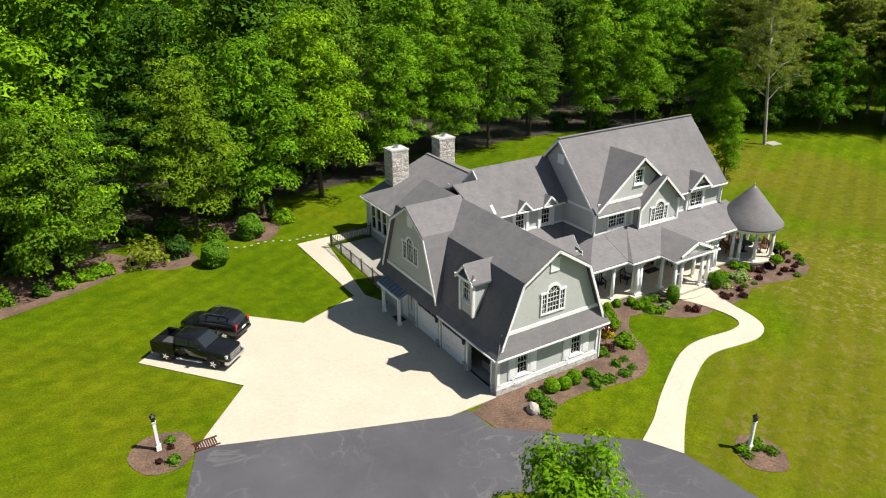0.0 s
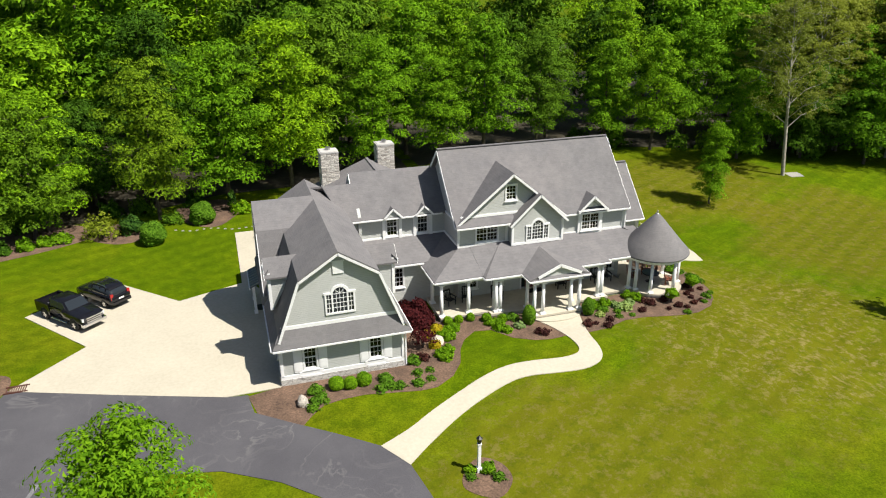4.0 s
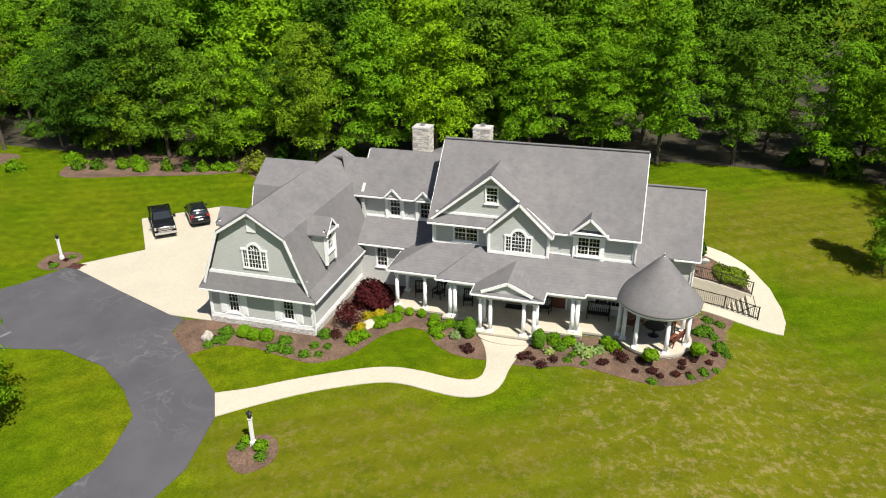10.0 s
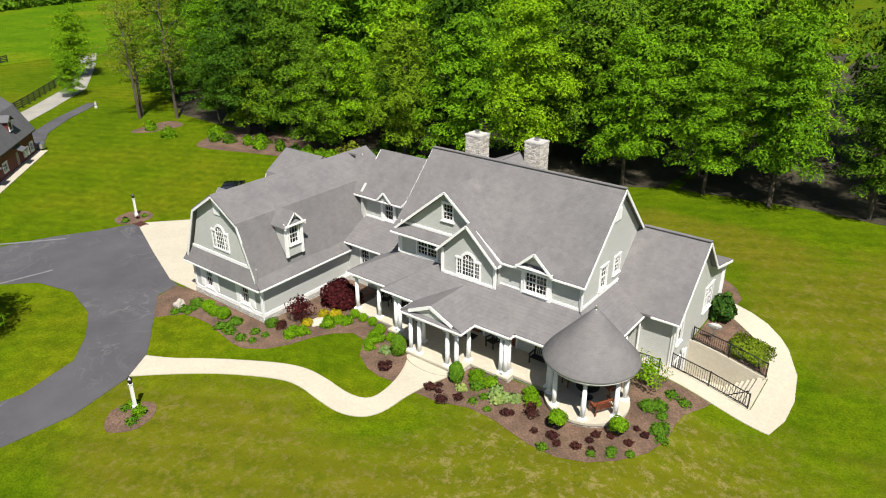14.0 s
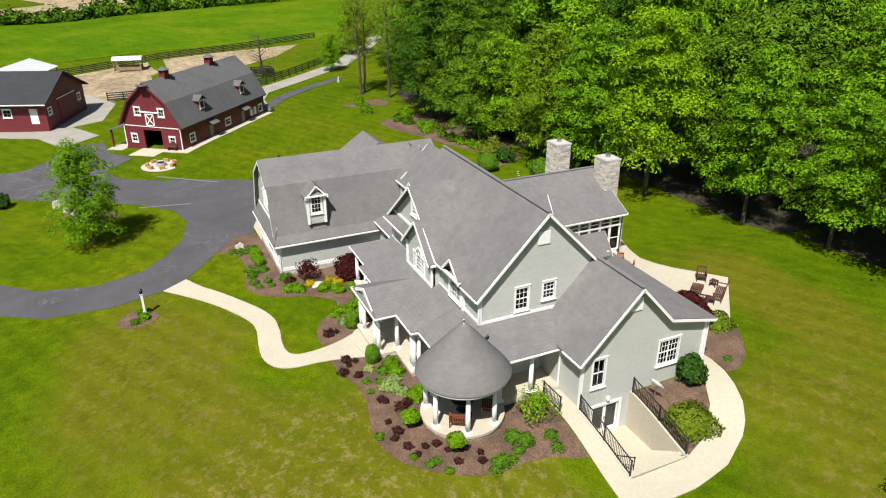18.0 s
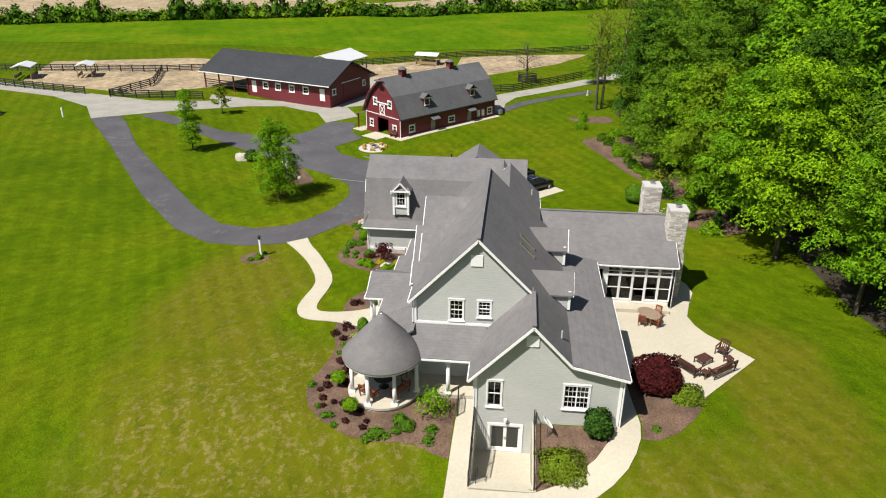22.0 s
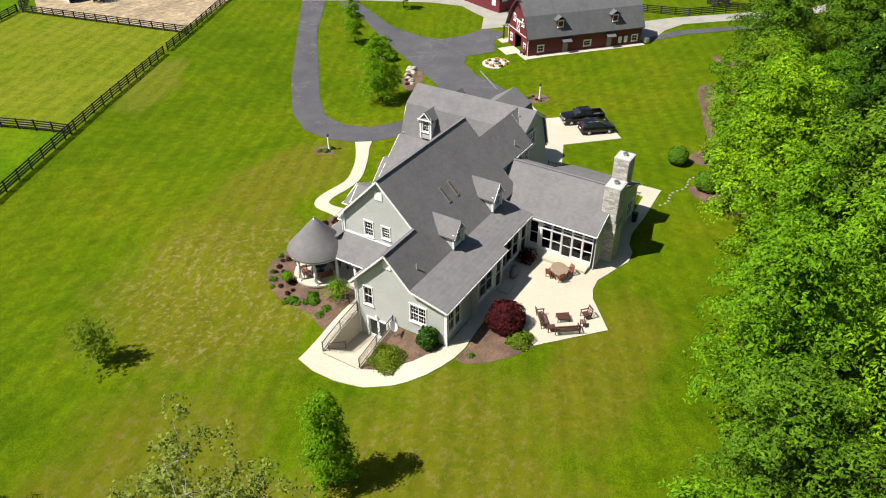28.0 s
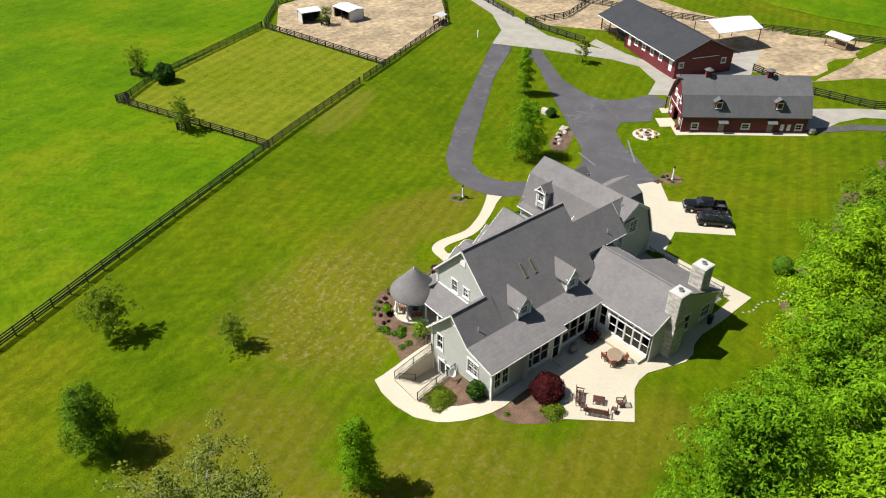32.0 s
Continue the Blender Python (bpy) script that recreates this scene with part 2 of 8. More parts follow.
def turf(name, stops, stripes=0.0, angle=0.0, width=1.1, bare=None, worn=()):
    """Mown grass: blades, tufts, worn patches, and mowing bands where given."""
    m, nt, b = nodes_of(name, 0.95, 0.0, 0.03)
    v = coords(nt)
    broad = ramp(nt, noise_tex(nt, v, 0.045, 5, 0.62), stops)
    tuft = ramp(nt, noise_tex(nt, v, 1.3, 4, 0.7), [(0.3, (0.72, 0.76, 0.7)), (0.7, (1.2, 1.15, 1.1))])
    blade = ramp(nt, noise_tex(nt, v, 9.0, 3, 0.7), [(0.3, (0.62, 0.66, 0.6)), (0.7, (1.3, 1.25, 1.2))])
    c = mixed(nt, mixed(nt, broad, tuft, 1.0, "MULTIPLY"), blade, 1.0, "MULTIPLY")
    hummock = ramp(nt, noise_tex(nt, v, 0.33, 6, 0.72), [(0.34, (0.74, 0.82, 0.7)), (0.5, (1, 1, 1)), (0.66, (1.17, 1.1, 1.1))])
    c = mixed(nt, c, hummock, 1.0, "MULTIPLY")
    if bare:
        spot = ramp(nt, noise_tex(nt, v, 0.9, 6, 0.75), [(0.56, (0, 0, 0)), (0.68, (1, 1, 1))])
        zone = ramp(nt, noise_tex(nt, v, 0.05, 3), [(0.5, (0, 0, 0)), (0.62, (0.75, 0.75, 0.75))])
        c = mixed(nt, c, bare, mixed(nt, spot, zone, 1.0, "MULTIPLY"))
    rag = ramp(nt, noise_tex(nt, v, 0.16, 5, 0.65), [(0.3, (0, 0, 0)), (0.7, (1, 1, 1))])
    fleck = ramp(nt, noise_tex(nt, v, 1.7, 8, 0.8), [(0.51, (0, 0, 0)), (0.6, (1, 1, 1))])
    pock = ramp(nt, noise_tex(nt, v, 1.1, 7, 0.75), [(0.4, (1, 1, 1)), (0.5, (0, 0, 0))])
    for cx, cy, rx, ry, deg, tan, soil in worn:
        mp, tc = nt.nodes.new("ShaderNodeMapping"), nt.nodes.new("ShaderNodeTexCoord")
        mp.vector_type = "TEXTURE"
        mp.inputs["Location"].default_value, mp.inputs["Rotation"].default_value, mp.inputs["Scale"].default_value = (cx, cy, 0), (0, 0, radians(deg)), (rx, ry, 400)
        nt.links.new(tc.outputs["Object"], mp.inputs[0])
        ln, ad = nt.nodes.new("ShaderNodeVectorMath"), nt.nodes.new("ShaderNodeMath")
        ln.operation, ad.operation = "LENGTH", "MULTIPLY_ADD"
        nt.links.new(mp.outputs[0], ln.inputs[0])
        nt.links.new(rag, ad.inputs[0])
        ad.inputs[1].default_value = 0.4
        nt.links.new(ln.outputs["Value"], ad.inputs[2])
        zone = ramp(nt, ad.outputs[0], [(0.68, (1, 1, 1)), (1.0, (0, 0, 0))])
        c = mixed(nt, c, mixed(nt, c, tan, 0.75), zone)
        c = mixed(nt, c, (tan[0] * 0.5, tan[1] * 0.72, tan[2] * 0.5), mixed(nt, mixed(nt, zone, pock, 1.0, "MULTIPLY"), (0.5, 0.5, 0.5), 1.0, "MULTIPLY"))
        c = mixed(nt, c, soil, mixed(nt, mixed(nt, zone, fleck, 1.0, "MULTIPLY"), (0.72, 0.72, 0.72), 1.0, "MULTIPLY"))
    if stripes:
        w = nt.nodes.new("ShaderNodeTexWave")
        w.inputs["Scale"].default_value, w.inputs["Distortion"].default_value = 0.31 / width, 1.4
        w.inputs["Detail"].default_value, w.inputs["Detail Scale"].default_value = 1.0, 0.2
        nt.links.new(coords(nt, rot=(0, 0, angle)), w.inputs["Vector"])
        band = ramp(nt, w.outputs[0], [(0.3, (1 - stripes,) * 3), (0.7, (1 + stripes * 0.6,) * 3)])
        c = mixed(nt, c, band, 1.0, "MULTIPLY")
    nt.links.new(c, b.inputs["Base Color"])
    bumped(nt, b, noise_tex(nt, v, 7.0, 4, 0.7), 0.6, 0.06)
    return m


def foliage(name, a, c, glow=0.35, wide=0.4):
    """Leaves that differ leaf by leaf and plant by plant, and let light through."""
    m, nt, b = nodes_of(name, 0.8, 0.0, 0.06)
    geo, inf = nt.nodes.new("ShaderNodeNewGeometry"), nt.nodes.new("ShaderNodeObjectInfo")
    leaf = ramp(nt, geo.outputs["Random Per Island"], [(0.0, a), (0.55, tint(tuple((x + y) / 2 for x, y in zip(a, c)), 1.0)), (1.0, c)])
    plant = ramp(nt, inf.outputs["Random"], [(0.0, (1 - 0.62 * wide, 1 - 0.5 * wide, 1 - 0.25 * wide)), (0.45, (1 - 0.18 * wide, 1 - 0.12 * wide, 1)), (0.8, (1, 1, 1)), (1.0, (1 + 0.45 * wide, 1 + 0.22 * wide, 1 - 0.1 * wide))])
    col = mixed(nt, leaf, plant, 1.0, "MULTIPLY")
    nt.links.new(col, b.inputs["Base Color"])
    tr, mx = nt.nodes.new("ShaderNodeBsdfTranslucent"), nt.nodes.new("ShaderNodeMixShader")
    nt.links.new(mixed(nt, col, (1.0, 1.0, 0.5), 1.0, "MULTIPLY"), tr.inputs[0])
    mx.inputs[0].default_value = glow
    nt.links.new(b.outputs[0], mx.inputs[1])
    nt.links.new(tr.outputs[0], mx.inputs[2])
    nt.links.new(mx.outputs[0], nt.nodes["Material Output"].inputs[0])
    return m


def glazing(name):
    m, nt, b = nodes_of(name, 0.03)
    b.inputs["Base Color"].default_value = (0.12, 0.135, 0.135, 1)
    b.inputs["Transmission Weight"].default_value, b.inputs["IOR"].default_value = 1.0, 1.45
    return m


TAN, SOIL = (0.108, 0.106, 0.006), (0.21, 0.17, 0.06)
LAWN = turf("lawn_grass", [(0.34, (0.06, 0.106, 0.0015)), (0.5, (0.079, 0.126, 0.002)), (0.66, (0.107, 0.131, 0.004))], 0.06, 1.08, 1.9, None,
            [(33, -2, 17, 16, 20, TAN, SOIL), (44, 25, 20, 13, -10, TAN, (0.15, 0.13, 0.03)), (52, 11, 17, 13, 40, TAN, (0.14, 0.12, 0.03)), (26, 31, 15, 6, 10, TAN, (0.14, 0.125, 0.02)), (16, -10, 15, 9, 0, TAN, (0.15, 0.13, 0.03)), (6, -44, 14, 5, 30, (0.11, 0.125, 0.008), (0.14, 0.135, 0.03))])
PASTURE = turf("pasture_grass", [(0.3, (0.05, 0.122, 0.0015)), (0.5, (0.08, 0.158, 0.002)), (0.62, (0.115, 0.172, 0.004)), (0.72, (0.145, 0.165, 0.008))], 0.03, 1.2, 4.0, (0.19, 0.185, 0.03))
ARENA = turf("paddock_grass", [(0.3, (0.115, 0.155, 0.006)), (0.7, (0.155, 0.175, 0.015))], 0.07, 1.1, 2.4)
DIRT = plain("paddock_dirt", (0.37, 0.285, 0.175), 0.95, vary=0.4, scale=0.9, big=0.16, bump=0.5)
MULCH = plain("bark_mulch", (0.15, 0.092, 0.06), 0.95, vary=0.45, scale=9, big=0.7, bump=0.8)
# litter kept very dark: the shade below the trees is in its colour
FOREST_FLOOR = plain("shaded_litter", (0.045, 0.0375, 0.0188), 0.95, vary=0.4, scale=2, big=0.2, bump=0.6)
CONCRETE = plain("pale_concrete", (0.46, 0.42, 0.33), 0.85, vary=0.07, scale=5, big=0.35, bump=0.1)
ASPHALT = asphalt("asphalt", (0.082, 0.08, 0.088), (0.2, 0.195, 0.19))
ASPHALT_SEAM = plain("asphalt_seam", (0.16, 0.16, 0.165), 0.9, vary=0.2, scale=12)
GRAVEL = plain("pale_gravel", (0.315, 0.3, 0.262), 0.95, vary=0.18, scale=14, big=0.4, bump=0.4)
SIDING = siding("grey_clapboard", (0.49, 0.5, 0.475))
WHITE = plain("white_trim_paint", (0.8, 0.8, 0.79), 0.45, vary=0.03, scale=4, bump=0.05)
SHINGLE = shingles("grey_shingles", (0.172, 0.166, 0.166))
MORTAR = stonework("mortar", (0.4, 0.38, 0.35), (0.33, 0.31, 0.28), 9.0, 1.0)
CUT_STONE = loose_stone("cut_ledge_stone", (0.58, 0.55, 0.5), (0.37, 0.34, 0.3))
LEDGE = stonework("ledge_stone", (0.54, 0.51, 0.46), (0.3, 0.27, 0.23), 4.6, 2.2)
BASE_STONE = stonework("pale_base_stone", (0.6, 0.585, 0.55), (0.4, 0.385, 0.36), 3.5, 2.2)
CAP = plain("limestone_cap", (0.47, 0.455, 0.43), 0.8, vary=0.06)
PORCH_FLOOR = plain("porch_slab", (0.47, 0.43, 0.34), 0.8, vary=0.08, scale=3)
GLASS = glazing("window_glass")
BLACK_METAL = plain("black_metal", (0.015, 0.015, 0.017), 0.4, 0.0, vary=0.2, bump=0.05)
STEEL = plain("galvanised_steel", (0.5, 0.5, 0.5), 0.35, 0.9, vary=0.1)
BLACK_BOARD = plain("black_fence_paint", (0.018, 0.017, 0.017), 0.7, vary=0.3, scale=5)
BARN_RED = siding("barn_red_boards", (0.15, 0.018, 0.0255), 0.16)
BARN_ROOF = shingles("barn_shingles", (0.128, 0.129, 0.135))
SHED_ROOF = shingles("charcoal_shingles", (0.045, 0.048, 0.054))
WHITE_METAL = plain("white_sheet_roof", (0.585, 0.6, 0.615), 0.4, vary=0.04)
PALE_WOOD = plain("bare_timber", (0.285, 0.195, 0.112), 0.8, vary=0.25, scale=7)
BROWN_WOOD = plain("stained_teak", (0.09, 0.0338, 0.0225), 0.6, vary=0.25, scale=9)
RED_WOOD = plain("oiled_redwood", (0.21, 0.0562, 0.0225), 0.55, vary=0.25, scale=9)
DOOR_BROWN = plain("stained_door", (0.15, 0.045, 0.0263), 0.5, vary=0.15)
INSIDE = plain("interior_plaster", (0.225, 0.21, 0.188), 0.9, vary=0.05)
BARK = plain("tree_bark", (0.09, 0.0713, 0.0525), 0.95, vary=0.35, scale=5, bump=0.8)
PALE_BARK = plain("sycamore_bark", (0.375, 0.345, 0.285), 0.9, vary=0.35, scale=2.5, bump=0.4)
BOULDER = plain("boulder_stone", (0.45, 0.413, 0.352), 0.9, vary=0.2, scale=4, bump=0.6)
LEAF = foliage("maple_leaves", (0.04, 0.092, 0.005), (0.13, 0.245, 0.01), 0.09, 0.9)
# a paler leaf tone, with sunlit brightness put into the colour too
LEAF_SUNNY = foliage("sunny_maple_leaves", (0.06, 0.15, 0.004), (0.21, 0.4, 0.009), 0.17, 0.6)
LEAF_YOUNG = foliage("young_leaves", (0.085, 0.2, 0.005), (0.24, 0.43, 0.012), 0.4, 0.3)
LEAF_HEDGE = foliage("juniper_leaves", (0.085, 0.14, 0.008), (0.19, 0.26, 0.02), 0.25, 0.2)
LEAF_GREEN = foliage("garden_leaves", (0.06, 0.15, 0.008), (0.15, 0.29, 0.02), 0.3, 0.3)
LEAF_PALE = foliage("pale_spring_leaves", (0.17, 0.22, 0.015), (0.31, 0.37, 0.035), 0.45)
LEAF_MIST = foliage("light_young_leaves", (0.13, 0.2, 0.012), (0.24, 0.35, 0.03), 0.45)
LEAF_OLIVE = foliage("olive_spring_leaves", (0.2, 0.235, 0.03), (0.37, 0.42, 0.075), 0.45)
LEAF_RED = foliage("burgundy_leaves", (0.03, 0.006, 0.007), (0.1, 0.017, 0.016), 0.2)
LEAF_MAROON = foliage("barberry_leaves", (0.03, 0.011, 0.01), (0.08, 0.028, 0.022), 0.15)
LEAF_DARK = foliage("evergreen_leaves", (0.015, 0.05, 0.008), (0.06, 0.13, 0.015), 0.15)
LEAF_GOLD = foliage("golden_leaves", (0.33, 0.25, 0.008), (0.48, 0.4, 0.02), 0.3)
LEAF_LIME = foliage("hosta_leaves", (0.188, 0.27, 0.06), (0.315, 0.413, 0.15), 0.3)
PAINT_BLACK = plain("black_car_paint", (0.008, 0.008, 0.01), 0.12, vary=0.03, bump=0)
BRONZE = plain("bronze_frame", (0.2, 0.185, 0.14), 0.5, vary=0.1)
TYRE = plain("tyre_rubber", (0.02, 0.02, 0.02), 0.85, vary=0.2)
HEADLAMP = plain("headlamp_lens", (0.6, 0.6, 0.6), 0.15, vary=0.05, bump=0)
BED_LINER = plain("bed_liner", (0.06, 0.06, 0.065), 0.8, vary=0.2)
CHROME = plain("chrome", (0.7, 0.7, 0.72), 0.15, 1.0, vary=0.03, bump=0)
LAMP_RED = plain("red_lens", (0.35, 0.01, 0.01), 0.2, vary=0.05, bump=0)
DARK_GLASS = plain("tinted_glass", (0.02, 0.025, 0.03), 0.05, vary=0.02, bump=0)


# ---- mesh helpers ----
class Shape:
    """Vertices and faces gathered piece by piece, then made into one mesh."""

    def __init__(self):
        self.v, self.f = [], []

    def add(self, vs, fs):
        n = len(self.v)
        self.v += [tuple(p) for p in vs]
        self.f += [tuple(i + n for i in q) for q in fs]
        return self

    def box(self, a, b, m=None):
        (x0, y0, z0), (x1, y1, z1) = a, b
        vs = [Vector(p) for p in ((x0, y0, z0), (x1, y0, z0), (x1, y1, z0), (x0, y1, z0), (x0, y0, z1), (x1, y0, z1), (x1, y1, z1), (x0, y1, z1))]
        if m is not None:
            vs = [m @ p for p in vs]
        return self.add(vs, [(0, 3, 2, 1), (4, 5, 6, 7), (0, 1, 5, 4), (1, 2, 6, 5), (2, 3, 7, 6), (3, 0, 4, 7)])

    def beam(self, p, q, w, h, up=(0, 0, 1)):
        """A bar from p to q, w across and h high, centred on its line."""
        p, q = Vector(p), Vector(q)
        d = (q - p).normalized()
        s = d.cross(Vector(up))
        s = s.normalized() if s.length > 1e-4 else Vector((1, 0, 0))
        u = s.cross(d)
        vs = [o + s * (a * w / 2) + u * (c * h / 2) for o in (p, q) for a, c in ((-1, -1), (1, -1), (1, 1), (-1, 1))]
        return self.add(vs, [(0, 1, 2, 3), (7, 6, 5, 4), (0, 4, 5, 1), (1, 5, 6, 2), (2, 6, 7, 3), (3, 7, 4, 0)])

    def lathe(self, rings, n=12, at=(0, 0, 0), sx=1.0, sy=1.0):
        """Rings of (radius, z) turned about a vertical axis."""
        k = len(self.v)
        for r, z in rings:
            for i in range(n):
                t = 2 * math.pi * i / n
                self.v.append((at[0] + r * sx * math.cos(t), at[1] + r * sy * math.sin(t), at[2] + z))
        for j in range(len(rings) - 1):
            for i in range(n):
                a, c = k + j * n + i, k + j * n + (i + 1) % n
                self.f.append((a, c, c + n, a + n))
        self.f.append(tuple(k + i for i in reversed(range(n))))
        self.f.append(tuple(k + (len(rings) - 1) * n + i for i in range(n)))
        return self

    def tube(self, pts, radii, n=6):
        """A bent, tapered tube through points."""
        pts = [Vector(p) for p in pts]
        k = len(self.v)
        for i, p in enumerate(pts):
            d = (pts[min(i + 1, len(pts) - 1)] - pts[max(i - 1, 0)]).normalized()
            a = d.orthogonal().normalized()
            c = d.cross(a)
            for j in range(n):
                t = 2 * math.pi * j / n
                self.v.append(tuple(p + (a * math.cos(t) + c * math.sin(t)) * radii[i]))
        for i in range(len(pts) - 1):
            for j in range(n):
                a, c = k + i * n + j, k + i * n + (j + 1) % n
                self.f.append((a, c, c + n, a + n))
        self.f.append(tuple(k + (len(pts) - 1) * n + i for i in range(n)))
        return self

    def slab(self, pts, down):
        """A planar polygon, thickened along the vector down."""
        pts, down = [Vector(p) for p in pts], Vector(down)
        n = len(pts)
        vs = pts + [p + down for p in pts]
        return self.add(vs, [tuple(range(n)), tuple(range(2 * n - 1, n - 1, -1))] + [(i, i + n, (i + 1) % n + n, (i + 1) % n) for i in range(n)])

    def mesh(self, name, mat, smooth=False):
        me = bpy.data.meshes.new(name)
        me.from_pydata(self.v, [], self.f)
        bm = bmesh.new()
        bm.from_mesh(me)
        bmesh.ops.recalc_face_normals(bm, faces=bm.faces)
        bm.to_mesh(me)
        bm.free()
        me.materials.append(mat)
        if smooth:
            me.polygons.foreach_set("use_smooth", [True] * len(me.polygons))
        return me


def part(name, shape, mat, parent, label="", smooth=False, m=None):
    """One mesh object under a thing or a part; its vertices are in the thing's own space."""
    me = shape.mesh(name, mat, smooth) if isinstance(shape, Shape) else shape
    ob = new(name, me)
    ob.parent = parent
    if m is not None:
        ob.matrix_basis = m
    return tagged(ob, label)


def thing(name, label, category, group="", m=None, kind=""):
    ob = new(name)
    ob.empty_display_size = 0.2
    if m is not None:
        ob.matrix_basis = m
    return tagged(ob, label, category, group, kind)


def solid(name, shape, mat, label="", category="", kind="", group="", smooth=False, m=None):
    ob = new(name, shape.mesh(name, mat, smooth))
    if m is not None:
        ob.matrix_basis = m
    return tagged(ob, label, category, group, kind)

# ---- ground ----
def smooth_step(a, b, x):
    u = min(max((x - a) / (b - a), 0), 1)
    return u * u * (3 - 2 * u)


def lie(x, y):
    """Height of the land: it dips gently before the house and beside the wing."""
    far = smooth_step(-14, -45, y)
    z = 0.053 * max(min(y + 1, 0), -59) * (1 - far) - 0.1 * far
    z += 0.03 * max(0, min(y - 12, 20)) * smooth_step(14, 20, x)
    z -= 1.1 * smooth_step(30, 36.5, x) * (1 - smooth_step(14, 24, y)) * smooth_step(-30, -12, y)
    return z


PIT = (30.2, 11.25, 34.75, 14.65)     # sunken entry beside the wing
xs = sorted({round(-24 + 0.75 * i, 3) for i in range(90)} | {-900, -600, -400, -280, -200, -150, -120, -100, -85, -70, -60, -50, -42, -35, -29, 48, 54, 62, 75, 100, 150, 250, 500, 900} | {PIT[0], PIT[2]})
ys = sorted({round(-18 + 0.75 * i, 3) for i in range(72)} | {-900, -600, -400, -280, -200, -150, -120, -100, -85, -70, -60, -50, -42, -35, -29, -23, 40, 46, 54, 62, 75, 100, 150, 250, 500, 900} | {PIT[1], PIT[3]})
g = Shape()
for y in ys:
    for x in xs:
        g.v.append((x, y, lie(x, y)))
nx = len(xs)
for j in range(len(ys) - 1):
    for i in range(nx - 1):
        if not (PIT[0] <= xs[i] < PIT[2] and PIT[1] <= ys[j] < PIT[3]):
            g.f.append((j * nx + i, j * nx + i + 1, (j + 1) * nx + i + 1, (j + 1) * nx + i))
solid("ground", g, LAWN, "mown green lawn with olive worn patches", "lawn", "structure")


def rounded(pts, per=6):
    """A closed curve through the points."""
    n, out = len(pts), []
    for i in range(n):
        a, b, c, d = (Vector(pts[(i + k) % n]) for k in (-1, 0, 1, 2))
        for k in range(per):
            t = k / per
            out.append(0.5 * (2 * b + (c - a) * t + (2 * a - 5 * b + 4 * c - d) * t * t + (3 * b - a - 3 * c + d) * t ** 3))
    return out


def draped(name, outline, mat, off, label, category, step=1.5, depth=0.1, bow=False):
    """A layer on the land: an outline filled, cut to the land's grid and given an edge."""
    from_ = rounded(outline) if bow else [Vector(p) for p in outline]
    pts = [Vector((p[0], p[1], 0)) for p in from_]
    bm = bmesh.new()
    vs = [bm.verts.new(p) for p in pts]
    edges = [bm.edges.new((vs[i], vs[(i + 1) % len(vs)])) for i in range(len(vs))]
    bmesh.ops.triangle_fill(bm, edges=edges, use_beauty=True)
    for ax in (0, 1):
        lo, hi = min(p[ax] for p in pts), max(p[ax] for p in pts)
        c = math.ceil(lo / step) * step
        while c < hi:
            co, no = [0, 0, 0], [0, 0, 0]
            co[ax], no[ax] = c, 1
            bmesh.ops.bisect_plane(bm, geom=bm.verts[:] + bm.edges[:] + bm.faces[:], plane_co=co, plane_no=no, dist=1e-4)
            c += step
    bmesh.ops.recalc_face_normals(bm, faces=bm.faces)
    if bm.faces and sum(f.normal.z for f in bm.faces) < 0:
        bmesh.ops.reverse_faces(bm, faces=bm.faces)
    for v in bm.verts:
        v.co.z = lie(v.co.x, v.co.y) + off
    rim = [e for e in bm.edges if e.is_boundary]
    got = bmesh.ops.extrude_edge_only(bm, edges=rim)
    for v in got["geom"]:
        if isinstance(v, bmesh.types.BMVert):
            v.co.z -= depth
    me = bpy.data.meshes.new(name)
    bm.to_mesh(me)
    bm.free()
    me.materials.append(mat)
    return tagged(new(name, me), label, category, "", "structure")


# driveways and paths
draped("driveway", [(-16.3, 14.1), (-11.6, 8.4), (-15.2, 4.3), (-8.7, 1.8), (-3.2, -0.2), (-0.15, -0.15), (0.1, 0.1), (0.1, 12.6), (-0.9, 14.9), (-1.6, 15.2), (-6.1, 13.4), (-11.2, 18.6)],
       CONCRETE, 0.05, "pale concrete driveway before the garage doors", "driveway")
draped("pavement", [(-1.6, 15.2), (-0.9, 14.9), (0.5, 25.2), (4.2, 25.4), (4.2, 26.6), (-1.7, 26.4)], CONCRETE, 0.055, "pale concrete path beside the fenced court", "path")
draped("court", [(0.35, 13.2), (5.6, 13.2), (5.6, 24.5), (0.9, 24.5)], GRAVEL, 0.03, "gravel court inside a low black fence", "court")
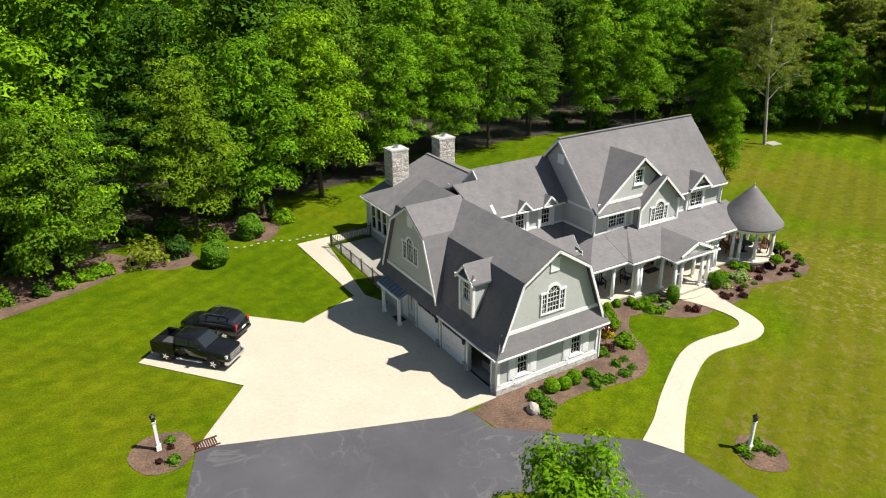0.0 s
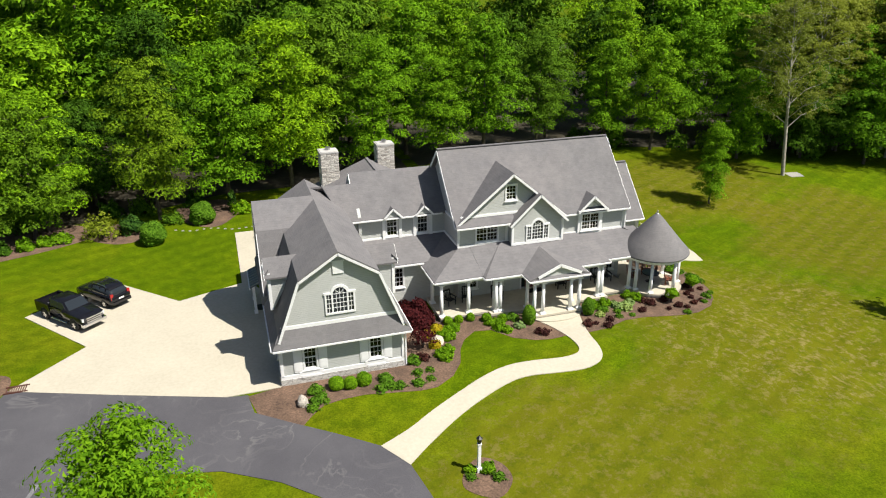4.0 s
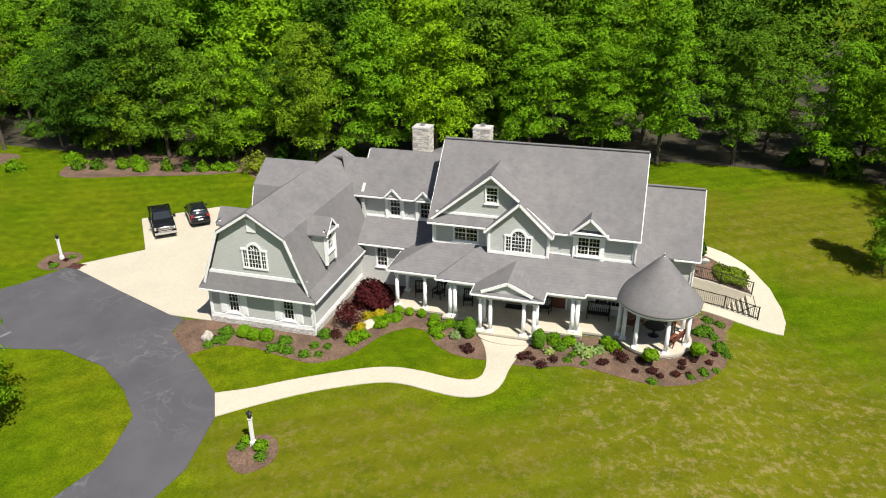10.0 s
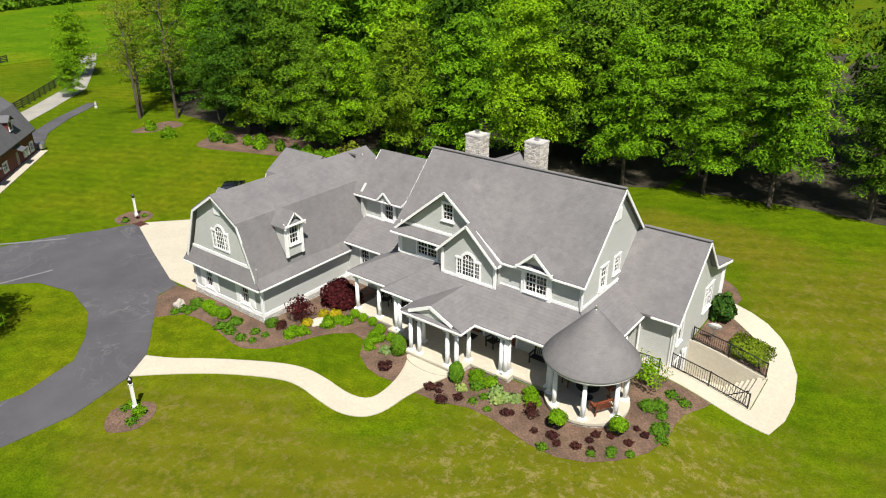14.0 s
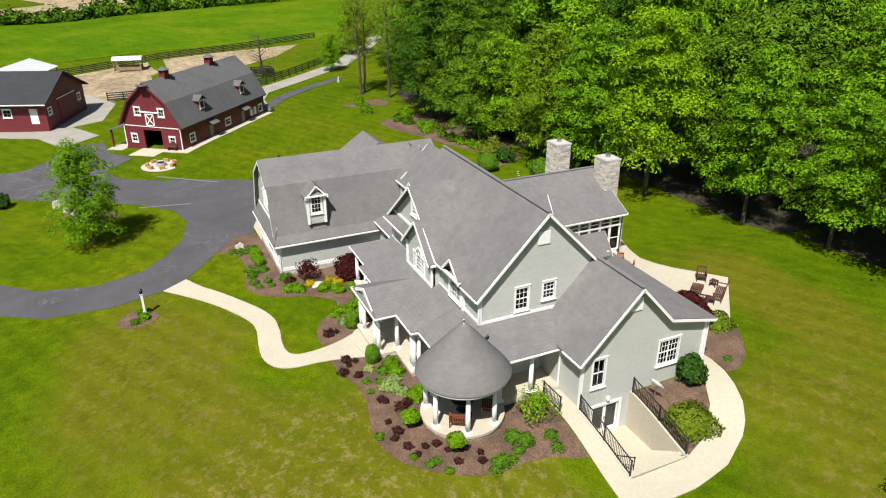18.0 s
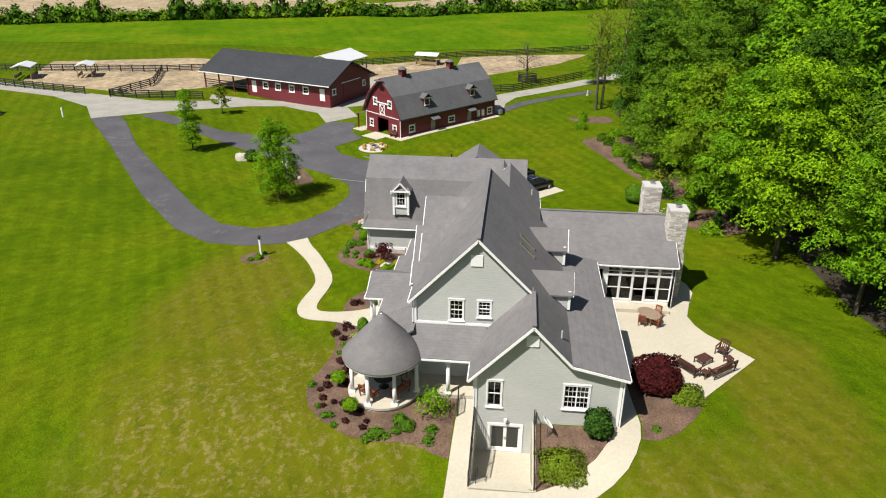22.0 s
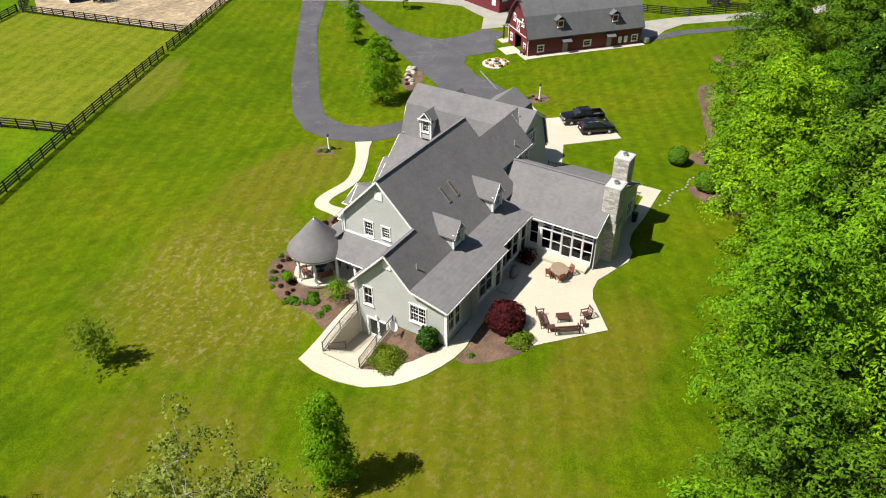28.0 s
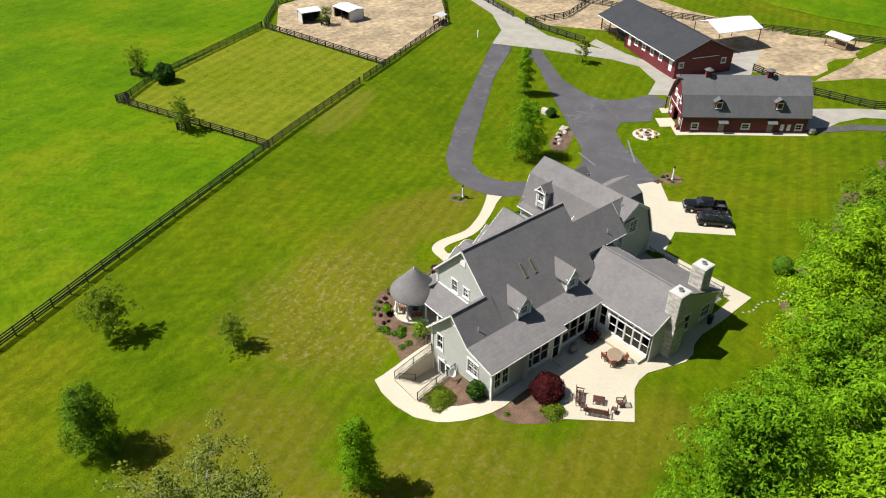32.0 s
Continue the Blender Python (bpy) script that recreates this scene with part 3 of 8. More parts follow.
draped("road", [(-15.2, 4.3), (-8.7, 1.8), (-3.2, -0.2), (-2.0, -0.35), (-1.75, -2.1), (0.2, -3.6), (2.4, -5.2), (4.3, -6.7), (5.4, -8.4), (6.1, -12.2), (5.4, -16.4), (2.1, -21.4), (-6.4, -29.3), (-22.1, -41.8),
                 (-36.8, -53.7), (-39.8, -50.9), (-35.1, -46.8), (-23.8, -39.1), (-12.3, -29.1), (-3.7, -21.7), (0.6, -17.1), (1.9, -13.0), (1.1, -9.6), (-0.9, -7.8), (-3.6, -6.2), (-7.4, -5.4), (-11, -6.2), (-14.7, -9.4), (-21.8, -19.4), (-34.8, -38.8),
                 (-38.0, -46.0), (-41.1, -44.4), (-38.1, -39.0), (-33.7, -31.0), (-32.2, -23.6), (-32.7, -20.3), (-35.9, -17.8), (-41.0, -16.6), (-40.0, -12.0), (-35, -11.5), (-31, -9), (-27.0, -12.0), (-24, -10.6), (-20.5, -6.5), (-18.6, -2.5), (-16.5, 1)],
       ASPHALT, 0.03, "dark asphalt drive with paler seams", "driveway", 3.0)
draped("farm_road", [(-35.9, -52.9), (-39.1, -47.6), (-43.9, -39.7), (-49.0, -32.0), (-50.5, -26.7), (-46.7, -19.9), (-40.4, -16.8), (-44.0, -12.5), (-51.0, -16.0), (-54.2, -22.7), (-53.8, -32.0), (-49.5, -41.3), (-48.4, -49.3), (-53.3, -65.3), (-61.5, -92.8), (-80.8, -134.9), (-78.0, -136.8), (-57.9, -94.6), (-49.6, -68.0), (-43.2, -58.0)],
       GRAVEL, 0.04, "pale gravel farm lane between the barns", "road", 6.0)
draped("barn_lane", [(-46.5, 10.5), (-53, 10.8), (-58, 12.5), (-66, 21), (-76.5, 31.5), (-97, 44), (-121, 57), (-122, 54), (-99, 41.3), (-79.2, 29.3), (-68.8, 19), (-61, 10.3), (-55, 5.5), (-46, 4)], GRAVEL, 0.035, "pale gravel lane behind the red barn", "road", 6.0)
draped("branch_path", [(-46.6, 10.6), (-52.6, 14.2), (-58, 19.5), (-64, 27), (-65.5, 26), (-59.6, 18.4), (-54, 12.6), (-48, 9.6)], ASPHALT, 0.045, "narrow dark asphalt path to the wood", "path", 4.0)
WALK_L = [(4.3, -6.73), (6.04, -5.85), (7.68, -4.75), (9.7, -3.55), (11.79, -2.45), (13.46, -1.95), (15.15, -1.95), (16.53, -2.12), (17.6, -2.1), (18.25, -1.8), (18.5, -1.1), (18.36, 0.2), (17.9, 1.6), (17.2, 2.9)]
WALK_R = [(5.4, -8.48), (6.78, -7.3), (8.81, -5.75), (10.76, -4.55), (12.82, -3.58), (14.25, -3.33), (16.11, -3.54), (17.57, -3.63), (18.68, -3.35), (19.4, -2.75), (19.75, -1.8), (19.88, -0.35), (20.15, 1.1), (20.7, 2.9)]


def sweep(pts, per=5):
    out = []
    for i in range(len(pts) - 1):
        a, b, c, d = (Vector(pts[min(max(i + k, 0), len(pts) - 1)]) for k in (-1, 0, 1, 2))
        out += [0.5 * (2 * b + (c - a) * (k / per) + (2 * a - 5 * b + 4 * c - d) * (k / per) ** 2 + (3 * b - a - 3 * c + d) * (k / per) ** 3) for k in range(per)]
    return out + [Vector(pts[-1])]


draped("front_path", sweep(WALK_L) + sweep(WALK_R)[::-1], CONCRETE, 0.05, "pale curving concrete front path", "path", 1.5)
draped("side_path", [(26.6, 10.0), (30.0, 10.05), (36.35, 9.85), (36.75, 11.6), (36.75, 13.7), (36.3, 16.2), (35.3, 18.15), (34.6, 19.0), (33.5, 19.9), (32.3, 20.5), (31.1, 20.9), (29.8, 21.05), (27.6, 20.85), (24.0, 20.65), (24.0, 19.6), (29.2, 19.7), (31.0, 19.35), (32.8, 18.2), (34.3, 16.6), (35.0, 14.7), (35.0, 11.2), (30.3, 11.2), (26.6, 11.2)],
       CONCRETE, 0.05, "pale concrete path round the sunken entry", "path", 0.75, 0.2)
draped("patio", [(24.0, 19.0), (24.0, 20.6), (24.1, 22.6), (25.3, 23.5), (26.2, 24.5), (26.9, 25.5), (22.45, 29.7), (19.3, 27.2), (18.0, 26.7), (16.4, 26.5), (14.2, 27.1), (12.2, 27.8), (10.6, 27.6), (9.5, 26.9), (7.6, 26.5), (4.2, 26.6), (4.2, 25.0), (14.5, 24.0), (14.5, 18.5)],
       CONCRETE, 0.06, "pale concrete patio with an angled outline", "patio", 1.5, 0.15)

# planting beds
BED = "dark bark mulch planting bed"
draped("bed", [(-2.0, -0.5), (-1.4, -3.0), (0.4, -4.3), (1.23, -3.28), (2.0, -2.55), (3.1, -2.31), (4.43, -2.26), (5.86, -2.52), (7.59, -2.82), (8.58, -2.77), (9.8, -2.0), (10.66, -0.84), (11.18, 0.69), (11.79, 1.73), (12.81, 2.6), (13.94, 2.4), (14.92, 1.0), (16.19, 0.27), (17.24, 0.06), (18.4, 0.16), (17.9, 1.6), (17.2, 2.9), (16.5, 4.4), (11.0, 4.6), (10.8, 8.0), (7.3, 8.0), (7.3, -0.05), (-0.1, -0.05)], MULCH, 0.02, BED, "bed", 1.5, 0.06)
draped("bed", [(19.95, 0.1), (21.47, 0.22), (23.13, 0.82), (24.72, 0.82), (25.8, 0.55), (27.3, 0.25), (28.7, 0.25), (30.15, 0.85), (31.2, 1.95), (32.1, 3.6), (32.45, 5.2), (32.35, 6.7), (32.4, 7.7), (33.0, 9.2), (33.2, 9.9), (26.5, 10.0), (26.5, 4.6), (21.0, 4.2), (20.6, 2.6)], MULCH, 0.02, BED, "bed", 0.75, 0.06)
draped("bed", [(30.3, 14.75), (34.9, 14.75), (34.6, 16.4), (33.0, 18.0), (31.4, 19.1), (30.3, 19.4)], MULCH, 0.02, BED, "bed", 0.75, 0.06)
draped("bed", [(24.2, 20.8), (27.6, 20.95), (29.8, 21.15), (31.2, 21.0), (31.25, 21.9), (30.5, 23.15), (29.2, 24.3), (27.8, 25.2), (27.0, 25.45), (25.4, 23.6), (24.2, 22.65)], MULCH, 0.02, BED, "bed", 0.75, 0.06)
draped("bed", [(-18.3, 5.3), (-17.2, 6.5), (-15.5, 6.0), (-15.3, 4.3), (-16.2, 3.3), (-17.7, 3.6)], MULCH, 0.02, BED + " round a lamp post", "bed", 1.5, 0.06, True)
draped("bed", [(7.5, -10.8), (7.9, -9.6), (8.9, -9.0), (9.8, -9.7), (9.9, -10.9), (8.8, -11.8)], MULCH, 0.02, BED + " round a lamp post", "bed", 1.5, 0.06, True)
draped("bed", [(-33, 22.5), (-24, 24.6), (-17, 27.2), (-14, 30), (-18, 34), (-34, 33)], MULCH, 0.02, BED + " along the wood", "bed", 3.0, 0.06, True)
draped("bed", [(-14.2, 29.0), (-11.8, 26.9), (-9.8, 27.3), (-9.6, 29.3), (-11.5, 32), (-14, 32)], MULCH, 0.02, BED + " under the trees", "bed", 3.0, 0.06, True)
draped("bed", [(-6, 30.6), (-3.4, 28.7), (-1.6, 31), (-0.4, 34), (-3, 37), (-7, 35)], MULCH, 0.02, BED + " under the trees", "bed", 3.0, 0.06, True)
draped("bed", [(-45, 21), (-42.5, 22.5), (-42.4, 27), (-46, 27)], MULCH, 0.02, BED + " round bare trees", "bed", 3.0, 0.06, True)
draped("bed", [(-11.5, -12.6), (-14, -15.2), (-18, -16.4), (-18.6, -14.8), (-15.4, -12.4), (-12.5, -11)], MULCH, 0.02, BED + " with rocks on the island lawn", "bed", 3.0, 0.06, True)
# dark sheet below the trees, with their shade painted into it
draped("forest_floor", [(-112, 66), (-80, 48), (-60, 36.5), (-48, 30.5), (-30, 30), (-19, 32.5), (-9, 35.5), (-3, 38.5), (12, 39.5), (22, 41), (31, 42.5), (44, 42), (53, 38.5), (62, 34), (85, 30), (110, 60), (100, 150), (-90, 150)], FOREST_FLOOR, 0.015, "leaf litter under the wood, its shade put into the dark colour", "forest floor", 2.0)
draped("paddock", [(21.8, -39.7), (33.2, -69.9), (26.0, -76.6), (-3.8, -92.4), (-11.3, -57.0)], ARENA, 0.015, "pale mown paddock inside a black fence", "paddock", 6.0)
draped("dirt_paddock", [(-12.0, -58.5), (-5.6, -89.1), (-14.8, -105.6), (-35.0, -109.3), (-55.1, -100.1), (-47.8, -84.5), (-37.2, -68.5)], DIRT, 0.02, "bare trodden dirt paddock", "paddock", 6.0)
draped("dirt_paddock", [(-53.3, -54.3), (-60.6, -81.8), (-81.7, -89.1), (-89.9, -61.6), (-86.8, -39.7), (-61.1, -42.8)], DIRT, 0.02, "bare trodden dirt paddock", "paddock", 6.0)
draped("dirt_paddock", [(-66.0, -14.0), (-64, -2), (-76, 5), (-92, 21), (-106, 29), (-101, 8), (-95, -8), (-88.8, -23.6)], DIRT, 0.02, "bare trodden dirt paddock", "paddock", 6.0)
draped("dirt_paddock", [(-60.6, -44.4), (-87.0, -41.3), (-92.2, -18.9), (-64, -10), (-65.3, -28.8)], DIRT, 0.03, "bare trodden dirt paddock", "paddock", 6.0)
draped("pasture", [(-66, -330), (-104, -150), (-108, -95), (-108, -30), (-112, 60), (-118, 120), (-238, 120), (-212, 55), (-191, 10), (-178, -30), (-152, -102), (-126, -172), (-93, -260), (-71, -330)], PASTURE, 0.1, "bright green pasture", "pasture", 20.0)
draped("pasture", [(120, 12), (66.0, -18.1), (22.4, -39.7), (34.5, -70.3), (26.4, -78.1), (-5.6, -93.7), (-14.8, -106.5), (-49.6, -112.0), (-77.1, -235.7), (188.6, -235.7), (200, 12)], PASTURE, 0.1, "bright green pasture", "pasture", 3.25)
draped("ploughed_field", [(-60, -420), (-76, -330), (-99, -260), (-132, -172), (-159, -102), (-184, -30), (-198, 10), (-219, 55), (-247, 130), (-600, 300), (-800, -500)], DIRT, 0.02, "pale bare ploughed field", "field", 60.0)

# ---- the house ----
from mathutils.geometry import tessellate_polygon

Z = Vector((0, 0, 1))
house = thing("house", "grey clapboard house with white trim and slate-grey shingle roofs", "house")


def wall_shape(o, u, outline, holes=(), t=0.22):
    """A wall from an outline in (along, up), with openings cut through it. Its outer face looks to u x z."""
    o, u = Vector(o), Vector(u)
    inward = -(u.cross(Z))
    loops = [list(outline)] + [[(a, b), (a, d), (c, d), (c, b)] for a, b, c, d in holes]
    flat = [p for l in loops for p in l]
    tris = tessellate_polygon([[Vector((p[0], p[1], 0)) for p in l] for l in loops])
    vs = [o + u * p[0] + Z * p[1] for p in flat]
    n = len(vs)
    s = Shape()
    fs = [tuple(q) for q in tris] + [tuple(i + n for i in reversed(q)) for q in tris]
    k = 0
    for l in loops:
        for i in range(len(l)):
            a, b = k + i, k + (i + 1) % len(l)
            fs.append((a, b, b + n, a + n))
        k += len(l)
    return s.add(vs + [p + inward * t for p in vs], fs)


def wall(o, u, outline, holes=(), mat=None, name="wall", parent=None, t=0.22):
    o = Vector(o) + Vector(u).cross(Z) * 0.004
    return part(name, wall_shape(tuple(o), u, outline, holes, t), mat or SIDING, parent or house)


def place(o, u):
    """The matrix of a wall's own axes: along, outward, up."""
    u = Vector(u)
    n = u.cross(Z)
    m = Matrix((u, n, Z)).transposed().to_4x4()
    m.translation = Vector(o)
    return m


WIN = {}


def window(o, u, a, b, c, d, cols=3, rows=4, case=0.09, sash=2, parent=None, name="window", sill=True):
    """A sash window in the opening (a, b)-(c, d) of a wall: casing > sash with glazing bars, pane, sill."""
    w, h = round(c - a, 2), round(d - b, 2)
    key = (w, h, cols, rows, case, sash)
    if key not in WIN:
        cs, ss, ps = Shape(), Shape(), Shape()
        for p, q in (((-case, -0.02, -case), (0, 0.05, h + case * 1.3)), ((w, -0.02, -case), (w + case, 0.05, h + case * 1.3)), ((0, -0.02, h), (w, 0.05, h + case * 1.3)), ((0, -0.02, -case), (w, 0.05, 0))):
            cs.box(p, q)
        cs.box((-case - 0.03, -0.02, h + case * 1.3), (w + case + 0.03, 0.08, h + case * 1.3 + 0.05))
        f = 0.036
        for i in range(sash):
            x0, x1 = w * i / sash, w * (i + 1) / sash
            for p, q in (((x0, -0.06, 0), (x0 + f, -0.02, h)), ((x1 - f, -0.06, 0), (x1, -0.02, h)), ((x0 + f, -0.06, 0), (x1 - f, -0.02, f)), ((x0 + f, -0.06, h - f), (x1 - f, -0.02, h)), ((x0 + f, -0.06, h / 2 - 0.03), (x1 - f, -0.02, h / 2 + 0.03))):
                ss.box(p, q)
            for k in range(1, cols):
                x = x0 + (x1 - x0) * k / cols
                ss.box((x - 0.009, -0.055, f), (x + 0.009, -0.03, h - f))
            for k in range(1, rows):
                if abs(k / rows - 0.5) > 0.02:
                    ss.box((x0 + f, -0.054, h * k / rows - 0.009), (x1 - f, -0.031, h * k / rows + 0.009))
        ps.box((0.01, -0.085, 0.01), (w - 0.01, -0.07, h - 0.01))
        WIN[key] = [cs.mesh("window", WHITE), ss.mesh("sash", WHITE), ps.mesh("pane", GLASS), Shape().box((-case - 0.05, -0.02, -case - 0.05), (w + case + 0.05, 0.11, -case)).mesh("sill", WHITE)]
    me = WIN[key]
    m = place(o, u) @ Matrix.Translation((a, 0, b))
    win = part(name, me[0], None, parent or house, m=m)
    part("sash", me[1], None, win)
    part("pane", me[2], None, win)
    if sill:
        part("sill", me[3], None, win)
    return win


def arch_window(o, u, mid, base, w=0.8, side=0.42, h=1.15):
    """A round-headed window between two narrow side lights, in one white casing."""
    cs, ss, ps = Shape(), Shape(), Shape()
    r, g_, n = w / 2, 0.09, 14
    full = r + g_ + side + 0.1
    for p, q in (((-full, -0.01, -0.12), (full, 0.06, 0)), ((-full, -0.01, 0), (-full + 0.1, 0.06, h)), ((full - 0.1, -0.01, 0), (full, 0.06, h)), ((-r - g_, -0.01, 0), (-r, 0.06, h)), ((r, -0.01, 0), (r + g_, 0.06, h)),
                 ((-full - 0.04, -0.01, h), (-r, 0.08, h + 0.12)), ((r, -0.01, h), (full + 0.04, 0.08, h + 0.12))):
        cs.box(p, q)
    for i in range(n):
        t0, t1 = math.pi * i / n, math.pi * (i + 1) / n
        ring = [(rr * math.cos(t), yy, h + rr * math.sin(t)) for yy in (-0.01, 0.07) for t in (t0, t1) for rr in (r, r + 0.15)]
        cs.add(ring, [(0, 1, 3, 2), (4, 6, 7, 5), (0, 4, 5, 1), (2, 3, 7, 6), (1, 5, 7, 3), (0, 2, 6, 4)])
        ps.add([(0, 0.006, h), (r * math.cos(t0), 0.006, h + r * math.sin(t0)), (r * math.cos(t1), 0.006, h + r * math.sin(t1))], [(0, 1, 2)])
    ps.box((-r, 0.0, 0), (r, 0.006, h))
    for sgn in (-1, 1):
        x0, x1 = sorted((sgn * (r + g_), sgn * (full - 0.1)))
        ps.box((x0, 0, 0), (x1, 0.006, h))
        ss.box(((x0 + x1) / 2 - 0.012, 0.006, 0), ((x0 + x1) / 2 + 0.012, 0.03, h))
        for k in (0.25, 0.5, 0.75):
            ss.box((x0, 0.007, h * k - 0.012), (x1, 0.029, h * k + 0.012))
    for x in (-r / 2, 0, r / 2):
        ss.box((x - 0.012, 0.006, 0), (x + 0.012, 0.03, h + (r * 0.8 if x == 0 else r * 0.35)))
    for k in (0.25, 0.5, 0.75, 1.0):
        ss.box((-r, 0.007, h * k - 0.014), (r, 0.029, h * k + 0.014))
    for t in (0.8, 2.34):
        ss.beam((0, 0.018, h), (r * math.cos(t), 0.018, h + r * math.sin(t)), 0.024, 0.02)
    m = place(o, u) @ Matrix.Translation((mid, 0.002, base))
    win = part("window", cs, WHITE, house, "white round-headed window with side lights", m=m)
    part("sash", ss, WHITE, win)
    part("pane", ps, DARK_PANE, win)


DARK_PANE = plain("dark_window_glass", (0.03, 0.035, 0.035), 0.06, vary=0.03, bump=0)


def roof(pts, t=0.13, parent=None, mat=None, name="roof"):
    return part(name, Shape().slab(pts, (0, 0, -t)), mat or SHINGLE, parent or house)


def trim(segs, w=0.05, h=0.2, parent=None, name="fascia", mat=None, drop=0.1):
    for p, q in segs:
        part(name, Shape().beam((p[0], p[1], p[2] - drop), (q[0], q[1], q[2] - drop), w, h), mat or WHITE, parent or house)


def boards(segs, name="corner_board", w=0.16):
    """Upright white corner boards: (x, y, z0, z1)."""
    for x, y, z0, z1 in segs:
        part(name, Shape().box((x - w / 2, y - w / 2, z0), (x + w / 2, y + w / 2, z1)), WHITE, house)


FX, FY, BX, BY = (1, 0, 0), (0, 1, 0), (-1, 0, 0), (0, -1, 0)   # walls to -y, +x, +y, -x

# garage: gambrel gable to the front
GW = [(0, 0), (7.32, 0), (7.32, 2.9), (7.2, 3.05), (5.87, 6.6), (3.66, 8.0), (1.45, 6.6), (0.12, 3.05), (0, 2.9)]
low = [(1.36, 0.92, 2.06, 2.32), (5.25, 0.92, 5.95, 2.32)]
wall((0, 0, 0), FX, GW, low)
for a, b, c, d in low:
    window((0, 0, 0), FX, a, b, c, d, 3, 4, sash=1)
    for x in (a - 0.62, c + 0.13):
        part("shutter", Shape().box((x, -0.05, b - 0.16), (x + 0.5, 0.0, d + 0.14)).box((x + 0.06, -0.065, b - 0.06), (x + 0.44, -0.05, (b + d) / 2 - 0.05)).box((x + 0.06, -0.065, (b + d) / 2 + 0.05), (x + 0.44, -0.05, d + 0.04)), WHITE, house, "white panelled shutter")
    part("window_apron", Shape().box((a - 0.34, -0.07, 0.5), (c + 0.34, -0.005, b - 0.16)).box((a - 0.2, -0.1, 0.36), (c + 0.2, -0.005, 0.5)), WHITE, house, "white panelled apron below the window")
arch_window((0, -0.006, 0), FX, 3.66, 4.32, 0.8, 0.28)
boards([(0.06, 0.03, 0.6, 2.7), (7.26, 0.03, 0.6, 2.7)], w=0.18)
part("gable_vent", Shape().box((3.35, -0.06, 6.72), (3.97, 0.0, 7.42)).box((3.29, -0.05, 7.42), (4.03, 0.0, 7.5)), WHITE, house)
part("base_course", Shape().box((-0.07, -0.08, -0.4), (7.39, 0.05, 0.4)), BASE_STONE, house, "pale stone foundation course")
part("water_table", Shape().box((-0.05, -0.06, 0.4), (7.37, 0.04, 0.64)), WHITE, house)
part("band", Shape().box((0.2, -0.05, 3.62), (7.1, 0.0, 3.84)), WHITE, house)
roof([(-0.38, -0.5, 2.66), (7.7, -0.5, 2.66), (7.15, -0.01, 3.72), (0.17, -0.01, 3.72)], 0.1)
trim([((-0.38, -0.5, 2.66), (7.7, -0.5, 2.66))], 0.1, 0.1, name="gutter")
BACK = 13.7
for xa, za, xb, zb in ((0.0, 3.2, 1.37, 6.72), (1.37, 6.72, 3.65, 8.18), (5.95, 6.72, 3.65, 8.18), (7.32, 3.2, 5.95, 6.72)):
    roof([(xa, -0.36, za), (xa, BACK + 0.3, za), (xb, BACK + 0.3, zb), (xb, -0.36, zb)])
roof([(-0.42, -0.4, 2.66), (-0.42, BACK, 2.66), (0.02, BACK, 3.25), (0.02, -0.4, 3.25)], 0.1)
roof([(7.74, -0.4, 2.66), (7.74, 9.0, 2.66), (7.3, 9.0, 3.25), (7.3, -0.4, 3.25)], 0.1)
trim([((-0.44, -0.4, 2.66), (-0.44, BACK, 2.66)), ((7.76, -0.4, 2.66), (7.76, 7.8, 2.66))], 0.1, 0.1, name="gutter")
for y in (-0.34, BACK + 0.28):
    trim([((0.02, y, 3.1), (1.37, y, 6.66)), ((1.37, y, 6.66), (3.65, y, 8.12)), ((3.65, y, 8.12), (5.95, y, 6.66)), ((5.95, y, 6.66), (7.3, y, 3.1))], 0.05, 0.15, name="rake_board", drop=0.12)
# right side wall, and the side with the doors
wall((7.32, 0, 0), FY, [(0, 0), (8.0, 0), (8.0, 3.0), (0, 3.0)])
part("base_course", Shape().box((7.3, 0.05, -0.4), (7.4, 7.9, 0.4)), BASE_STONE, house, "pale stone foundation course")
part("water_table", Shape().box((7.3, 0.04, 0.4), (7.38, 7.9, 0.64)), WHITE, house)
DOORS = [(0.55, 2.85), (3.4, 5.9), (6.4, 8.9)]
dh = [(13.5 - b, 0.06, 13.5 - a, 2.16) for a, b in DOORS]
side_holes = dh + [(13.5 - 9.75, 0.9, 13.5 - 9.35, 2.1), (13.5 - 11.0, 0.1, 13.5 - 10.1, 2.15)]
wall((0, 13.5, 0), BY, [(0, 0), (13.5, 0), (13.5, 2.95), (0, 2.95)], side_holes)
part("floor", Shape().box((0.1, 0.1, 0.0), (7.2, 13.4, 0.06)), CONCRETE, house)
part("ceiling", Shape().box((0.2, 0.2, 2.75), (7.2, 13.3, 2.85)), INSIDE, house)
